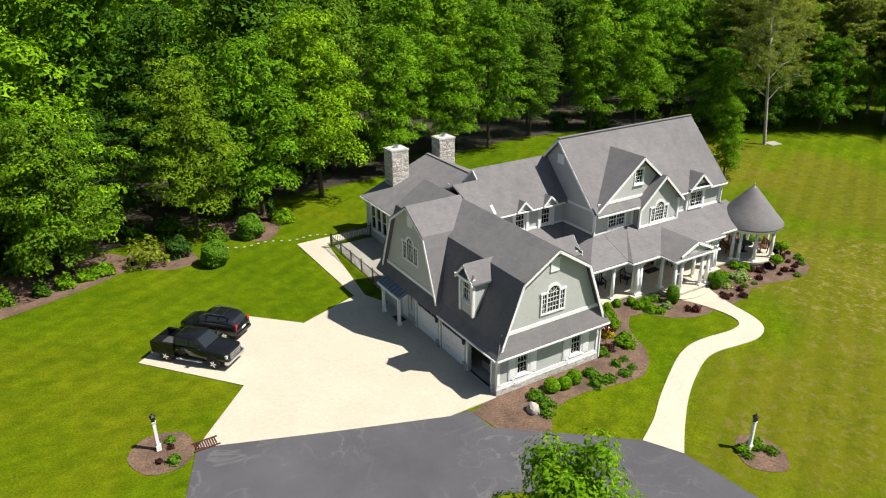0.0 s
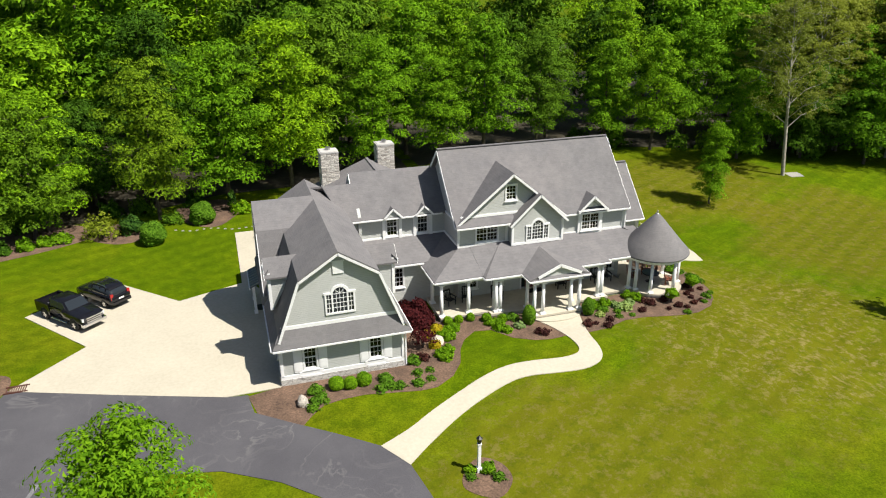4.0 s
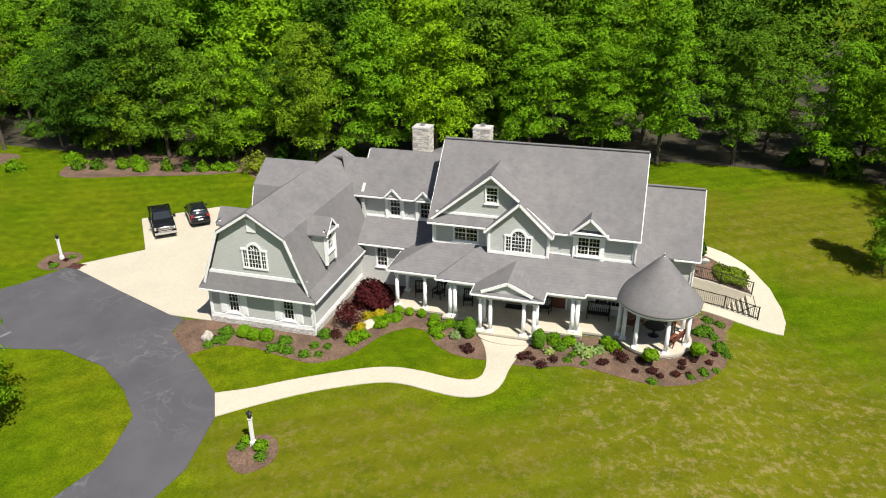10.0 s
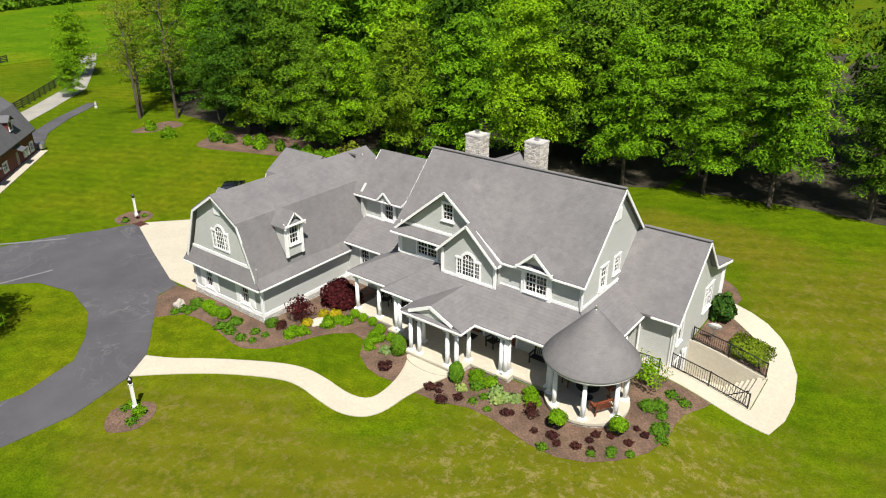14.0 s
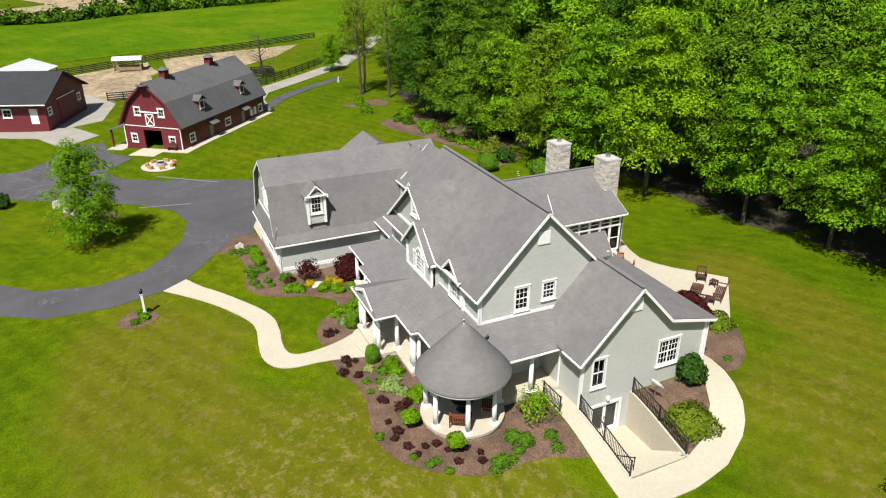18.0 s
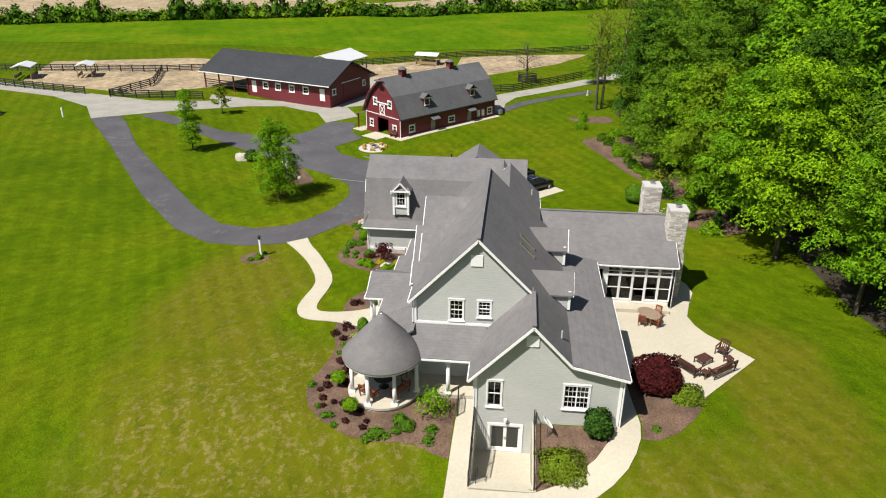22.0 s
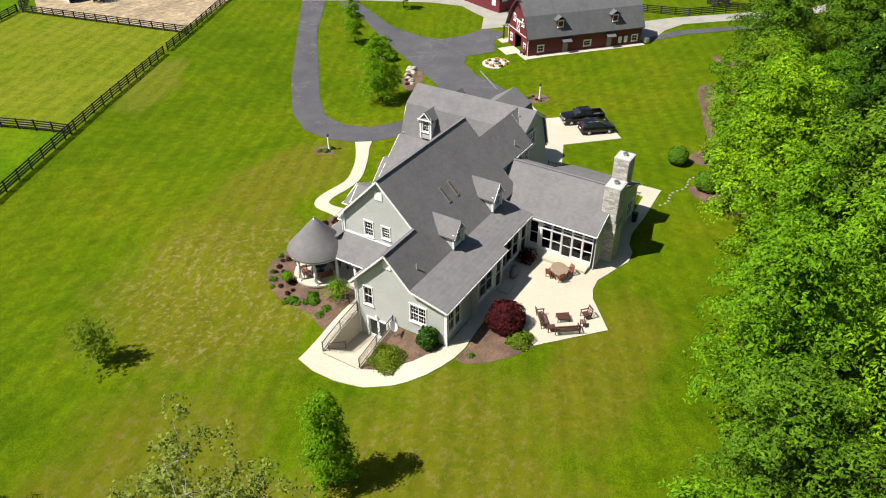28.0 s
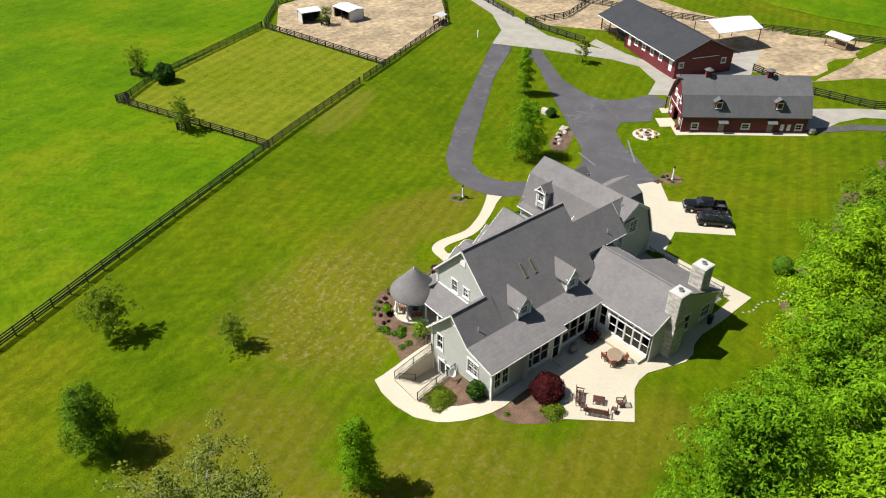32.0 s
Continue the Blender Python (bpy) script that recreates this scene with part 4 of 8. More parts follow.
for i, (a, b) in enumerate(DOORS):
    part("door_casing", Shape().box((-0.06, a - 0.16, 0.05), (0.03, a, 2.3)).box((-0.06, b, 0.05), (0.03, b + 0.16, 2.3)).box((-0.06, a, 2.16), (0.03, b, 2.34)), WHITE, house)
    for y in (a - 0.3, b + 0.06):
        part("pilaster_stone", Shape().box((-0.12, y, -0.2), (0.02, y + 0.24, 0.5)), BASE_STONE, house)
    if i:
        s = Shape().box((0.05, a, 0.06), (0.1, b, 2.16))
        for r in range(4):
            for k in range(4):
                w = (b - a) / 4
                s.box((0.03, a + k * w + 0.05, 0.1 + r * 0.52), (0.05, a + (k + 1) * w - 0.05, 0.1 + r * 0.52 + (0.44 if r < 3 else 0.12)))
        door = part("garage_door", s, WHITE, house, "closed white panelled garage door with a row of small panes")
        g4 = Shape()
        for k in range(8):
            w = (b - a - 0.2) / 8
            g4.box((0.02, a + 0.1 + k * w + 0.03, 1.76), (0.04, a + 0.1 + (k + 1) * w - 0.03, 2.06))
        part("pane", g4, DARK_PANE, door)
    else:
        part("garage_door", Shape().box((0.3, a, 2.5), (2.6, b, 2.56)), WHITE, house, "open garage door, rolled up under the ceiling")
part("wall_lamp", Shape().lathe([(0.05, 0), (0.1, 0.05), (0.12, 0.3), (0.02, 0.42)], 8, (-0.16, 3.12, 1.75)), BLACK_METAL, house)
part("wall_lamp", Shape().lathe([(0.05, 0), (0.1, 0.05), (0.12, 0.3), (0.02, 0.42)], 8, (-0.16, 6.15, 1.75)), BLACK_METAL, house)
window((0, 13.5, 0), BY, *side_holes[3], 2, 3, sash=1)
part("side_door", Shape().box((0.05, 10.1, 0.1), (0.1, 11.0, 2.15)).box((0.03, 10.2, 0.2), (0.05, 10.9, 1.0)).box((0.03, 10.2, 1.1), (0.05, 10.9, 2.05)), WHITE, house, "white side door")
# canopy by the side door
part("canopy_roof", Shape().slab([(-1.1, 9.2, 2.3), (-1.1, 12.25, 2.3), (0, 12.25, 2.75), (0, 9.2, 2.75)], (0, 0, -0.08)), plain("seamed_metal_roof", (0.16, 0.19, 0.22), 0.35, 0.4, vary=0.1), house, "blue-grey metal canopy roof")
seam = Shape()
for i in range(8):
    y = 9.25 + i * 0.42
    seam.beam((-1.1, y, 2.33), (0, y, 2.78), 0.03, 0.04)
part("canopy_seam", seam, STEEL, house)
for y in (9.75, 11.95):
    part("canopy_post", Shape().box((-0.95, y - 0.09, 0.05), (-0.77, y + 0.09, 2.25)).box((-0.99, y - 0.13, 0.05), (-0.73, y + 0.13, 0.25)).box((-0.98, y - 0.12, 2.1), (-0.74, y + 0.12, 2.25)), WHITE, house)
trim([((-0.86, 9.4, 2.3), (-0.86, 12.2, 2.3)), ((-1.12, 9.2, 2.3), (-1.12, 12.25, 2.3))], 0.1, 0.16, name="canopy_beam")
# cross gambrel to the drive
X2 = [(5.9, 3.25), (7.35, 7.0), (9.42, 8.36), (11.5, 7.0), (12.95, 3.25)]
wall((-0.02, 13.5, 0), BY, [(13.5 - 12.85, 3.2), (13.5 - 6.0, 3.2), (13.5 - 7.42, 6.9), (13.5 - 9.42, 8.2), (13.5 - 11.42, 6.9)])
for (ya, za), (yb, zb) in zip(X2[:-1], X2[1:]):
    roof([(-0.36, ya, za), (-0.36, yb, zb), (3.65, yb, zb), (3.65, ya, za)])
trim([((-0.34, a[0], a[1] - 0.06), (-0.34, b[0], b[1] - 0.06)) for a, b in zip(X2[:-1], X2[1:])], 0.05, 0.15, name="rake_board", drop=0.12)
arch_window((-0.02, 13.5, 0), BY, 13.5 - 9.5, 4.55)
part("gable_vent", Shape().box((-0.08, 9.12, 6.9), (-0.02, 9.74, 7.55)), WHITE, house)
part("band", Shape().box((-0.07, 6.1, 3.25), (-0.02, 12.8, 3.48)), WHITE, house)
roof([(-0.5, 5.6, 2.62), (-0.5, 13.6, 2.62), (-0.03, 13.6, 3.3), (-0.03, 5.6, 3.3)], 0.1)
# back gable
wall((7.32, BACK, 0), BX, [(7.32 - x, z) for x, z in GW[::-1]], [(3.1, 4.3, 4.3, 5.8)])
window((7.32, BACK, 0), BX, 3.1, 4.3, 4.3, 5.8, 3, 4)


def dormer(face, mid, half, base, eave, peak, depth, win, over=0.2, cols=3, sash=1, axis="x", sgn=1, pent=True):
    """A gabled dormer: front with its window, cheeks, roof, white trim. axis: the way it looks."""
    def P(d, s, z):
        return (face + sgn * d, mid + s, z) if axis == "x" else (mid + s, face + sgn * d, z)
    u = {("x", 1): FY, ("x", -1): BY, ("y", 1): BX, ("y", -1): FX}[(axis, sgn)]
    o = P(0, -half if (axis, sgn) in (("x", 1), ("y", -1)) else half, base)
    w, h = 2 * half, eave - base
    ww, wh, wb = win
    hole = (half - ww / 2, wb, half + ww / 2, wb + wh)
    part("dormer_front", wall_shape(o, u, [(0, 0), (w, 0), (w, h), (half, peak - base - 0.12), (0, h)], [hole], 0.12), SIDING, house)
    window(o, u, *hole, cols, 4, sash=sash)
    for k in (-1, 1):
        part("dormer_cheek", Shape().slab([P(-0.1, k * half, base), P(-0.1, k * half, eave), P(-depth, k * half, eave)], Vector(P(0, -k * 0.08, 0)) - Vector(P(0, 0, 0))), SIDING, house)
    lift = (peak - eave) / half * over
    for k in (-1, 1):
        roof([P(0.25, k * (half + over), eave - lift), P(0.25, 0, peak), P(-depth - (peak - eave), 0, peak), P(-depth, k * (half + over), eave - lift)], 0.1, name="dormer_roof")
    trim([(P(0.24, -half - over, eave - lift), P(0.24, 0, peak)), (P(0.24, half + over, eave - lift), P(0.24, 0, peak))], 0.05, 0.12, name="dormer_trim", drop=0.1)
    if pent:
        roof([P(0.26, -half - over, eave - 0.08), P(0.26, half + over, eave - 0.08), P(-0.02, half, eave + 0.2), P(-0.02, -half, eave + 0.2)], 0.06, name="dormer_roof")
        trim([(P(0.27, -half - over, eave - 0.06), P(0.27, half + over, eave - 0.06))], 0.05, 0.14, name="dormer_trim", drop=0.06)
    for k in (-1, 1):
        c = P(0, k * (half - 0.04), 0)
        part("dormer_board", Shape().box((c[0] - 0.09, c[1] - 0.09, base), (c[0] + 0.09, c[1] + 0.09, eave)), WHITE, house)


dormer(7.36, 3.03, 0.68, 3.85, 6.2, 6.95, 1.4, (0.72, 1.35, 0.85))
dormer(-0.04, 2.98, 0.66, 3.85, 6.2, 6.95, 1.4, (0.72, 1.35, 0.85), sgn=-1)

# link between garage and main block
wall((7.3, 7.92, 0), FX, [(0, 0), (6.0, 0), (6.0, 3.3), (0, 3.3)], [(1.3, 1.45, 2.05, 2.85)])
window((7.3, 7.92, 0), FX, 1.3, 1.45, 2.05, 2.85, 3, 4, sash=1)
roof([(6.9, 7.55, 3.26), (13.3, 7.55, 3.26), (13.3, 10.35, 4.3), (5.8, 10.35, 4.3)])
trim([((7.35, 7.53, 3.26), (10.8, 7.53, 3.26))], 0.1, 0.1, name="gutter")
CH = [(1.85, 4.45, 2.6, 5.8), (4.15, 4.45, 4.9, 5.8)]
wall((7.0, 10.32, 0), FX, [(-0.3, 4.1), (6.2, 4.1), (6.2, 6.0), (-0.9, 6.0)], CH)
for i, hole in enumerate(CH):
    window((7.0, 10.32, 0), FX, *hole, 3, 4, sash=1)
    x = 7.0 + (hole[0] + hole[2]) / 2
    part("dormer_panel", Shape().box((x - 0.72, 10.2, 4.2), (x - 0.5, 10.33, 6.05)), WHITE, house)
    part("dormer_panel", Shape().box((x + 0.5, 10.2, 4.2), (x + 0.72, 10.33, 6.05)), WHITE, house)
    for k in (-1, 1):
        roof([(x + k * 0.62, 9.75, 6.02), (x, 9.75, 6.66), (x, 10.7, 6.66), (x + k * 0.62, 10.2, 6.02)], 0.07, name="dormer_roof")
    trim([((x - 0.64, 9.73, 6.02), (x, 9.73, 6.68)), ((x + 0.64, 9.73, 6.02), (x, 9.73, 6.68))], 0.05, 0.13, name="dormer_trim", drop=0.05)
    part("dormer_gable", Shape().slab([(x - 0.6, 9.85, 6.02), (x + 0.6, 9.85, 6.02), (x, 9.85, 6.58)], (0, 0.06, 0)), SIDING, house)
part("band", Shape().box((7.0, 10.25, 4.22), (13.2, 10.33, 4.38)), WHITE, house)
roof([(5.8, 9.85, 6.0), (13.3, 9.85, 6.0), (13.3, 12.53, 8.77), (6.65, 12.53, 8.77), (6.65, 11.92, 8.14), (4.6, 11.92, 8.14)])
roof([(3.7, 11.9, 8.13), (6.66, 11.9, 8.13), (6.66, 13.8, 6.2), (3.7, 13.8, 6.2)])
part("step_gable", Shape().slab([(6.66, 11.7, 7.9), (6.66, 12.53, 8.72), (6.66, 13.6, 7.6), (6.66, 13.6, 6.4), (6.66, 11.95, 8.0)], (0.06, 0, 0)), SIDING, house)
roof([(6.65, 15.1, 6.2), (13.3, 15.1, 6.2), (13.3, 12.53, 8.77), (6.65, 12.53, 8.77)])
trim([((6.65, 15.12, 6.2), (10.2, 15.12, 6.2))], 0.08, 0.1, name="gutter")
trim([((6.15, 9.83, 6.0), (12.9, 9.83, 6.0)), ((6.15, 10.27, 6.05), (6.86, 10.27, 4.3))], 0.1, 0.1, name="gutter")
trim([((6.63, 11.95, 8.2), (6.63, 12.53, 8.77)), ((6.63, 12.53, 8.77), (6.63, 13.6, 7.7))], 0.05, 0.12, name="rake_board", drop=0.1)
wall((6.75, 14.9, 0), BY, [(0, 0.1), (2.0, 0.1), (4.9, 4.0), (4.9, 6.2), (2.37, 8.6), (0, 6.2)])
wall((12.9, 14.9, 0), BX, [(0, 0), (6.15, 0), (6.15, 6.15), (0, 6.15)], [(3.6, 4.4, 4.4, 5.7), (5.0, 4.4, 5.8, 5.7)])
for a in (3.6, 5.0):
    window((12.9, 14.9, 0), BX, a, 4.4, a + 0.8, 5.7, 3, 4, sash=1)

# main block
RY, RZ = 10.94, 10.38
wall((13.2, 7.06, 0), FX, [(0, 0), (13.0, 0), (13.0, 6.1), (0, 6.1)],
     [(1.34, 4.5, 2.92, 5.62), (9.5, 4.5, 10.9, 5.68), (0.6, 0.95, 1.4, 2.3), (2.6, 0.95, 3.4, 2.3), (4.9, 0.32, 6.6, 2.5), (8.0, 0.32, 9.0, 2.45), (10.9, 0.95, 12.5, 2.3)])
window((13.2, 7.06, 0), FX, 1.34, 4.5, 2.92, 5.62, 3, 4)
window((13.2, 7.06, 0), FX, 0.6, 0.95, 1.4, 2.3, 3, 4, sash=1)
window((13.2, 7.06, 0), FX, 2.6, 0.95, 3.4, 2.3, 3, 4, sash=1)
window((13.2, 7.06, 0), FX, 10.9, 0.95, 12.5, 2.3, 3, 4)
entry = part("front_door", Shape().box((18.45, 7.1, 0.32), (19.45, 7.16, 2.5)).box((18.55, 7.08, 0.45), (19.35, 7.1, 1.1)).box((18.55, 7.08, 1.25), (19.35, 7.1, 2.4)), DOOR_BROWN, house, "stained brown panelled front door")
part("side_light", Shape().box((18.1, 7.12, 0.4), (18.4, 7.14, 2.4)).box((19.5, 7.12, 0.4), (19.8, 7.14, 2.4)), DARK_PANE, entry)
part("porch_door", Shape().box((21.2, 7.1, 0.32), (22.2, 7.16, 2.45)).box((21.3, 7.08, 0.45), (22.1, 7.1, 1.1)).box((21.3, 7.08, 1.2), (22.1, 7.1, 2.3)), DOOR_BROWN, house, "stained brown panelled door")
part("door_casing", Shape().box((18.0, 7.0, 0.3), (18.1, 7.06, 2.6)).box((19.8, 7.0, 0.3), (19.9, 7.06, 2.6)).box((18.0, 7.0, 2.5), (19.9, 7.06, 2.68)).box((21.08, 7.0, 0.3), (21.2, 7.06, 2.6)).box((22.2, 7.0, 0.3), (22.32, 7.06, 2.6)).box((21.08, 7.0, 2.45), (22.32, 7.06, 2.6)), WHITE, house)
GE = [(0, 0), (13, 0), (13, 3.6), (9.7, 4.5), (3.88, 10.2), (0, 6.2)]
right_holes = [(2.2, 4.62, 3.0, 5.95), (3.98, 4.95, 4.72, 5.95)]
wall((26.2, 7.06, 0), FY, GE, right_holes)
for hole in right_holes:
    window((26.2, 7.06, 0), FY, *hole, 3, 4, sash=1)
part("gable_vent", Shape().box((26.2, 10.5, 8.42), (26.26, 11.24, 9.16)), WHITE, house)
wall((13.2, 17.0, 0), BY, [(0, 0), (9.94, 0), (9.94, 6.2), (6.06, 10.2), (0.3, 4.5)])
part("band", Shape().box((13.12, 7.0, 4.27), (13.2, 10.2, 4.43)), WHITE, house)
part("band", Shape().box((13.12, 7.2, 5.9), (13.2, 10.2, 6.06)), WHITE, house)
part("gable_vent", Shape().box((13.13, 10.5, 8.5), (13.2, 11.2, 9.2)), WHITE, house)
roof([(12.85, 6.65, 5.95), (26.5, 6.65, 5.95), (26.5, RY, RZ), (12.85, RY, RZ)])
roof([(12.85, 16.7, 4.62), (26.5, 16.7, 4.62), (26.5, RY, RZ), (12.85, RY, RZ)])
part("ridge_cap", Shape().beam((12.85, RY, RZ + 0.01), (26.5, RY, RZ + 0.01), 0.26, 0.05), SHINGLE, house)
for x in (12.83, 26.52):
    trim([((x, 6.65, 5.9), (x, RY, RZ - 0.03)), ((x, RY, RZ - 0.03), (x, 16.6 if x < 20 else 14.3, 4.7 if x < 20 else 7.0))], 0.05, 0.15, name="rake_board", drop=0.12)
trim([((12.85, 6.63, 5.95), (26.5, 6.63, 5.95))], 0.1, 0.1, name="gutter")
part("frieze", Shape().box((13.2, 6.98, 5.7), (26.2, 7.06, 5.92)), WHITE, house)
part("band", Shape().box((13.15, 6.98, 4.2), (26.25, 7.07, 4.36)).box((26.19, 7.0, 4.2), (26.27, 11.9, 4.38)), WHITE, house)
boards([(13.2, 7.05, 4.2, 5.9), (26.2, 7.05, 4.2, 5.9), (16.8, 7.05, 4.2, 5.9)])
# large front gable, then the smaller one before it
part("gable_wall", wall_shape((13.2, 6.98, 0), FX, [(0.1, 6.15), (7.6, 6.15), (3.83, 9.2)], [(3.47, 7.42, 4.2, 8.42)], 0.2), SIDING, house)
window((13.2, 6.98, 0), FX, 3.47, 7.42, 4.2, 8.42, 3, 4, sash=1)
for k in (-1, 1):
    roof([(17.03 + k * 4.15, 6.6, 6.02), (17.03, 6.6, 9.42), (17.03, RY - 0.95, 9.42), (17.03 + k * 4.15, 6.8, 6.02)], 0.12)
trim([((12.86, 6.58, 6.0), (17.03, 6.58, 9.4)), ((17.03, 6.58, 9.4), (21.2, 6.58, 6.0))], 0.05, 0.15, name="rake_board", drop=0.12)
roof([(12.85, 6.4, 5.92), (17.2, 6.4, 5.92), (17.2, 6.97, 6.4), (12.85, 6.97, 6.4)], 0.08)
trim([((12.85, 6.38, 5.92), (17.2, 6.38, 5.92))], 0.1, 0.1, name="gutter")
part("band", Shape().box((13.3, 6.9, 6.38), (18.6, 6.98, 6.54)), WHITE, house)
part("gable_wall", wall_shape((16.98, 6.5, 0), FX, [(0, 4.1), (3.94, 4.1), (3.94, 5.95), (1.97, 7.72), (0, 5.95)], (), 0.2), SIDING, house)
part("gable_side", Shape().box((16.98, 6.5, 4.1), (17.08, 7.1, 5.95)), SIDING, house)
part("gable_side", Shape().box((20.82, 6.5, 4.1), (20.92, 7.1, 5.95)), SIDING, house)
arch_window((16.98, 6.5, 0), FX, 1.98, 4.42, 0.82, 0.3, 1.0)
for k in (-1, 1):
    roof([(18.96 + k * 2.2, 6.16, 5.78), (18.96, 6.16, 7.86), (18.96, 8.6, 7.86), (18.96 + k * 2.2, 6.9, 5.78)], 0.11)
trim([((16.74, 6.14, 5.76), (18.96, 6.14, 7.86)), ((18.96, 6.14, 7.86), (21.18, 6.14, 5.76))], 0.05, 0.15, name="rake_board", drop=0.12)
trim([((16.74, 6.3, 5.78), (16.74, 6.9, 5.78)), ((21.18, 6.3, 5.78), (21.18, 6.9, 5.78))], 0.08, 0.14, name="gutter")
part("band", Shape().box((16.93, 6.42, 4.12), (20.97, 6.5, 4.28)), WHITE, house)
boards([(17.02, 6.48, 4.2, 5.8), (20.88, 6.48, 4.2, 5.8)])
# wall dormer on the right of the front
part("dormer_front", wall_shape((22.4, 6.9, 0), FX, [(0, 4.15), (1.98, 4.15), (1.98, 6.1), (0.99, 7.0), (0, 6.1)], [(0.3, 4.5, 1.68, 5.68)], 0.14), WHITE, house)
window((22.4, 6.9, 0), FX, 0.3, 4.5, 1.68, 5.68, 3, 4)
part("dormer_gable", Shape().slab([(22.75, 6.88, 6.25), (24.03, 6.88, 6.25), (23.39, 6.88, 6.82)], (0, -0.03, 0)), SIDING, house)
for k in (-1, 1):
    roof([(23.39 + k * 1.2, 6.5, 6.05), (23.39, 6.5, 7.16), (23.39, 8.2, 7.16), (23.39 + k * 1.2, 6.9, 6.05)], 0.09, name="dormer_roof")
trim([((22.19, 6.48, 6.05), (23.39, 6.48, 7.16)), ((23.39, 6.48, 7.16), (24.59, 6.48, 6.05))], 0.05, 0.15, name="dormer_trim", drop=0.09)
trim([((22.2, 6.55, 6.1), (24.58, 6.55, 6.1))], 0.2, 0.08, name="dormer_trim", drop=0.02)

# right wing: ridge along x, gable with the sunken door
WG = [(0, -2.6), (8.4, -2.6), (8.4, 3.75), (5.5, 4.5), (3.18, 6.9), (0, 3.6)]
WH = [(0.72, 1.2, 1.5, 2.92), (5.2, 1.4, 6.6, 2.95), (0.95, -2.2, 2.75, -0.25)]
wall((30.2, 11.2, 0), FY, WG, WH)
window((30.2, 11.2, 0), FY, *WH[0], 2, 2, sash=1)
window((30.2, 11.2, 0), FY, *WH[1], 3, 4)
part("gable_vent", Shape().box((30.2, 14.02, 5.5), (30.27, 14.74, 6.25)), WHITE, house)
fd = part("basement_door", Shape().box((30.08, 12.15, -2.2), (30.14, 12.25, -0.25)).box((30.08, 13.85, -2.2), (30.14, 13.95, -0.25)).box((30.08, 12.95, -2.2), (30.14, 13.15, -0.25)).box((30.08, 12.25, -2.2), (30.14, 12.95, -1.95)).box((30.08, 13.15, -2.2), (30.14, 13.85, -1.95)).box((30.08, 12.25, -0.4), (30.14, 12.95, -0.25)).box((30.08, 13.15, -0.4), (30.14, 13.85, -0.25)), WHITE, house, "white double glass doors at the sunken entry")
part("pane", Shape().box((30.1, 12.25, -1.95), (30.12, 12.95, -0.4)).box((30.1, 13.15, -1.95), (30.12, 13.85, -0.4)), DARK_PANE, fd)
part("handle", Shape().box((30.14, 13.0, -1.3), (30.2, 13.03, -1.1)).box((30.14, 13.07, -1.3), (30.2, 13.1, -1.1)), CHROME, fd)
part("door_casing", Shape().box((30.2, 11.98, -2.2), (30.26, 12.15, -0.1)).box((30.2, 13.95, -2.2), (30.26, 14.12, -0.1)).box((30.2, 12.15, -0.25), (30.26, 13.95, -0.08)), WHITE, house)
part("wall_lamp", Shape().lathe([(0.04, 0), (0.1, 0.05), (0.11, 0.25), (0.02, 0.34)], 8, (30.36, 13.05, 0.1)), WHITE, house)
part("base_course", Shape().box((30.2, 14.7, -0.6), (30.27, 19.6, 0.05)), PORCH_FLOOR, house)
wall((26.0, 11.2, 0), FX, [(0, 0), (4.2, 0), (4.2, 3.6), (0, 3.6)])
back_holes = [(0.4, 1.2, 1.15, 3.1), (1.35, 1.2, 2.1, 3.1), (4.2, 1.1, 5.15, 3.3), (5.25, 1.1, 6.2, 3.3), (6.3, 1.1, 7.25, 3.3), (7.95, 0.35, 8.85, 3.2)]
wall((30.2, 19.6, 0), BX, [(0, -0.6), (9.2, -0.6), (9.2, 3.75), (0, 3.75)], back_holes)
for i, hole in enumerate(back_holes):
    window((30.2, 19.6, 0), BX, *hole, 1 if i > 1 else 2, 2, sash=1)
inner_holes = [(0.4, 0.9, 1.5, 3.3), (1.6, 0.9, 2.7, 3.3), (2.8, 0.9, 3.9, 3.3), (4.4, 0.35, 5.4, 3.2)]
wall((21.0, 19.1, 0), BX, [(0, -0.2), (5.9, -0.2), (5.9, 3.8), (0, 3.8)], inner_holes)
for hole in inner_holes:
    window((21.0, 19.1, 0), BX, *hole, 1, 2, sash=1)
roof([(25.9, 10.75, 3.2), (30.6, 10.75, 3.2), (30.6, 14.38, 7.06), (25.9, 14.38, 7.06)])
roof([(25.9, 16.7, 4.62), (30.6, 16.7, 4.62), (30.6, 14.38, 7.06), (25.9, 14.38, 7.06)])
roof([(21.0, 20.0, 3.88), (30.6, 20.0, 3.88), (30.6, 16.68, 4.64), (21.0, 16.68, 4.64)])
roof([(15.2, 19.45, 3.98), (21.0, 19.45, 3.98), (21.0, 16.68, 4.64), (15.2, 16.68, 4.64)])
part("ridge_cap", Shape().beam((26.5, 14.38, 7.07), (30.6, 14.38, 7.07), 0.26, 0.05), SHINGLE, house)
trim([((30.62, 10.75, 3.18), (30.62, 14.38, 7.04)), ((30.62, 14.38, 7.04), (30.62, 16.7, 4.6)), ((30.62, 16.7, 4.6), (30.62, 20.0, 3.86))], 0.05, 0.15, name="rake_board", drop=0.12)
trim([((21.0, 20.02, 3.88), (30.6, 20.02, 3.88)), ((15.4, 19.47, 3.98), (21.0, 19.47, 3.98)), ((28.9, 10.73, 3.2), (30.6, 10.73, 3.2))], 0.1, 0.1, name="gutter")
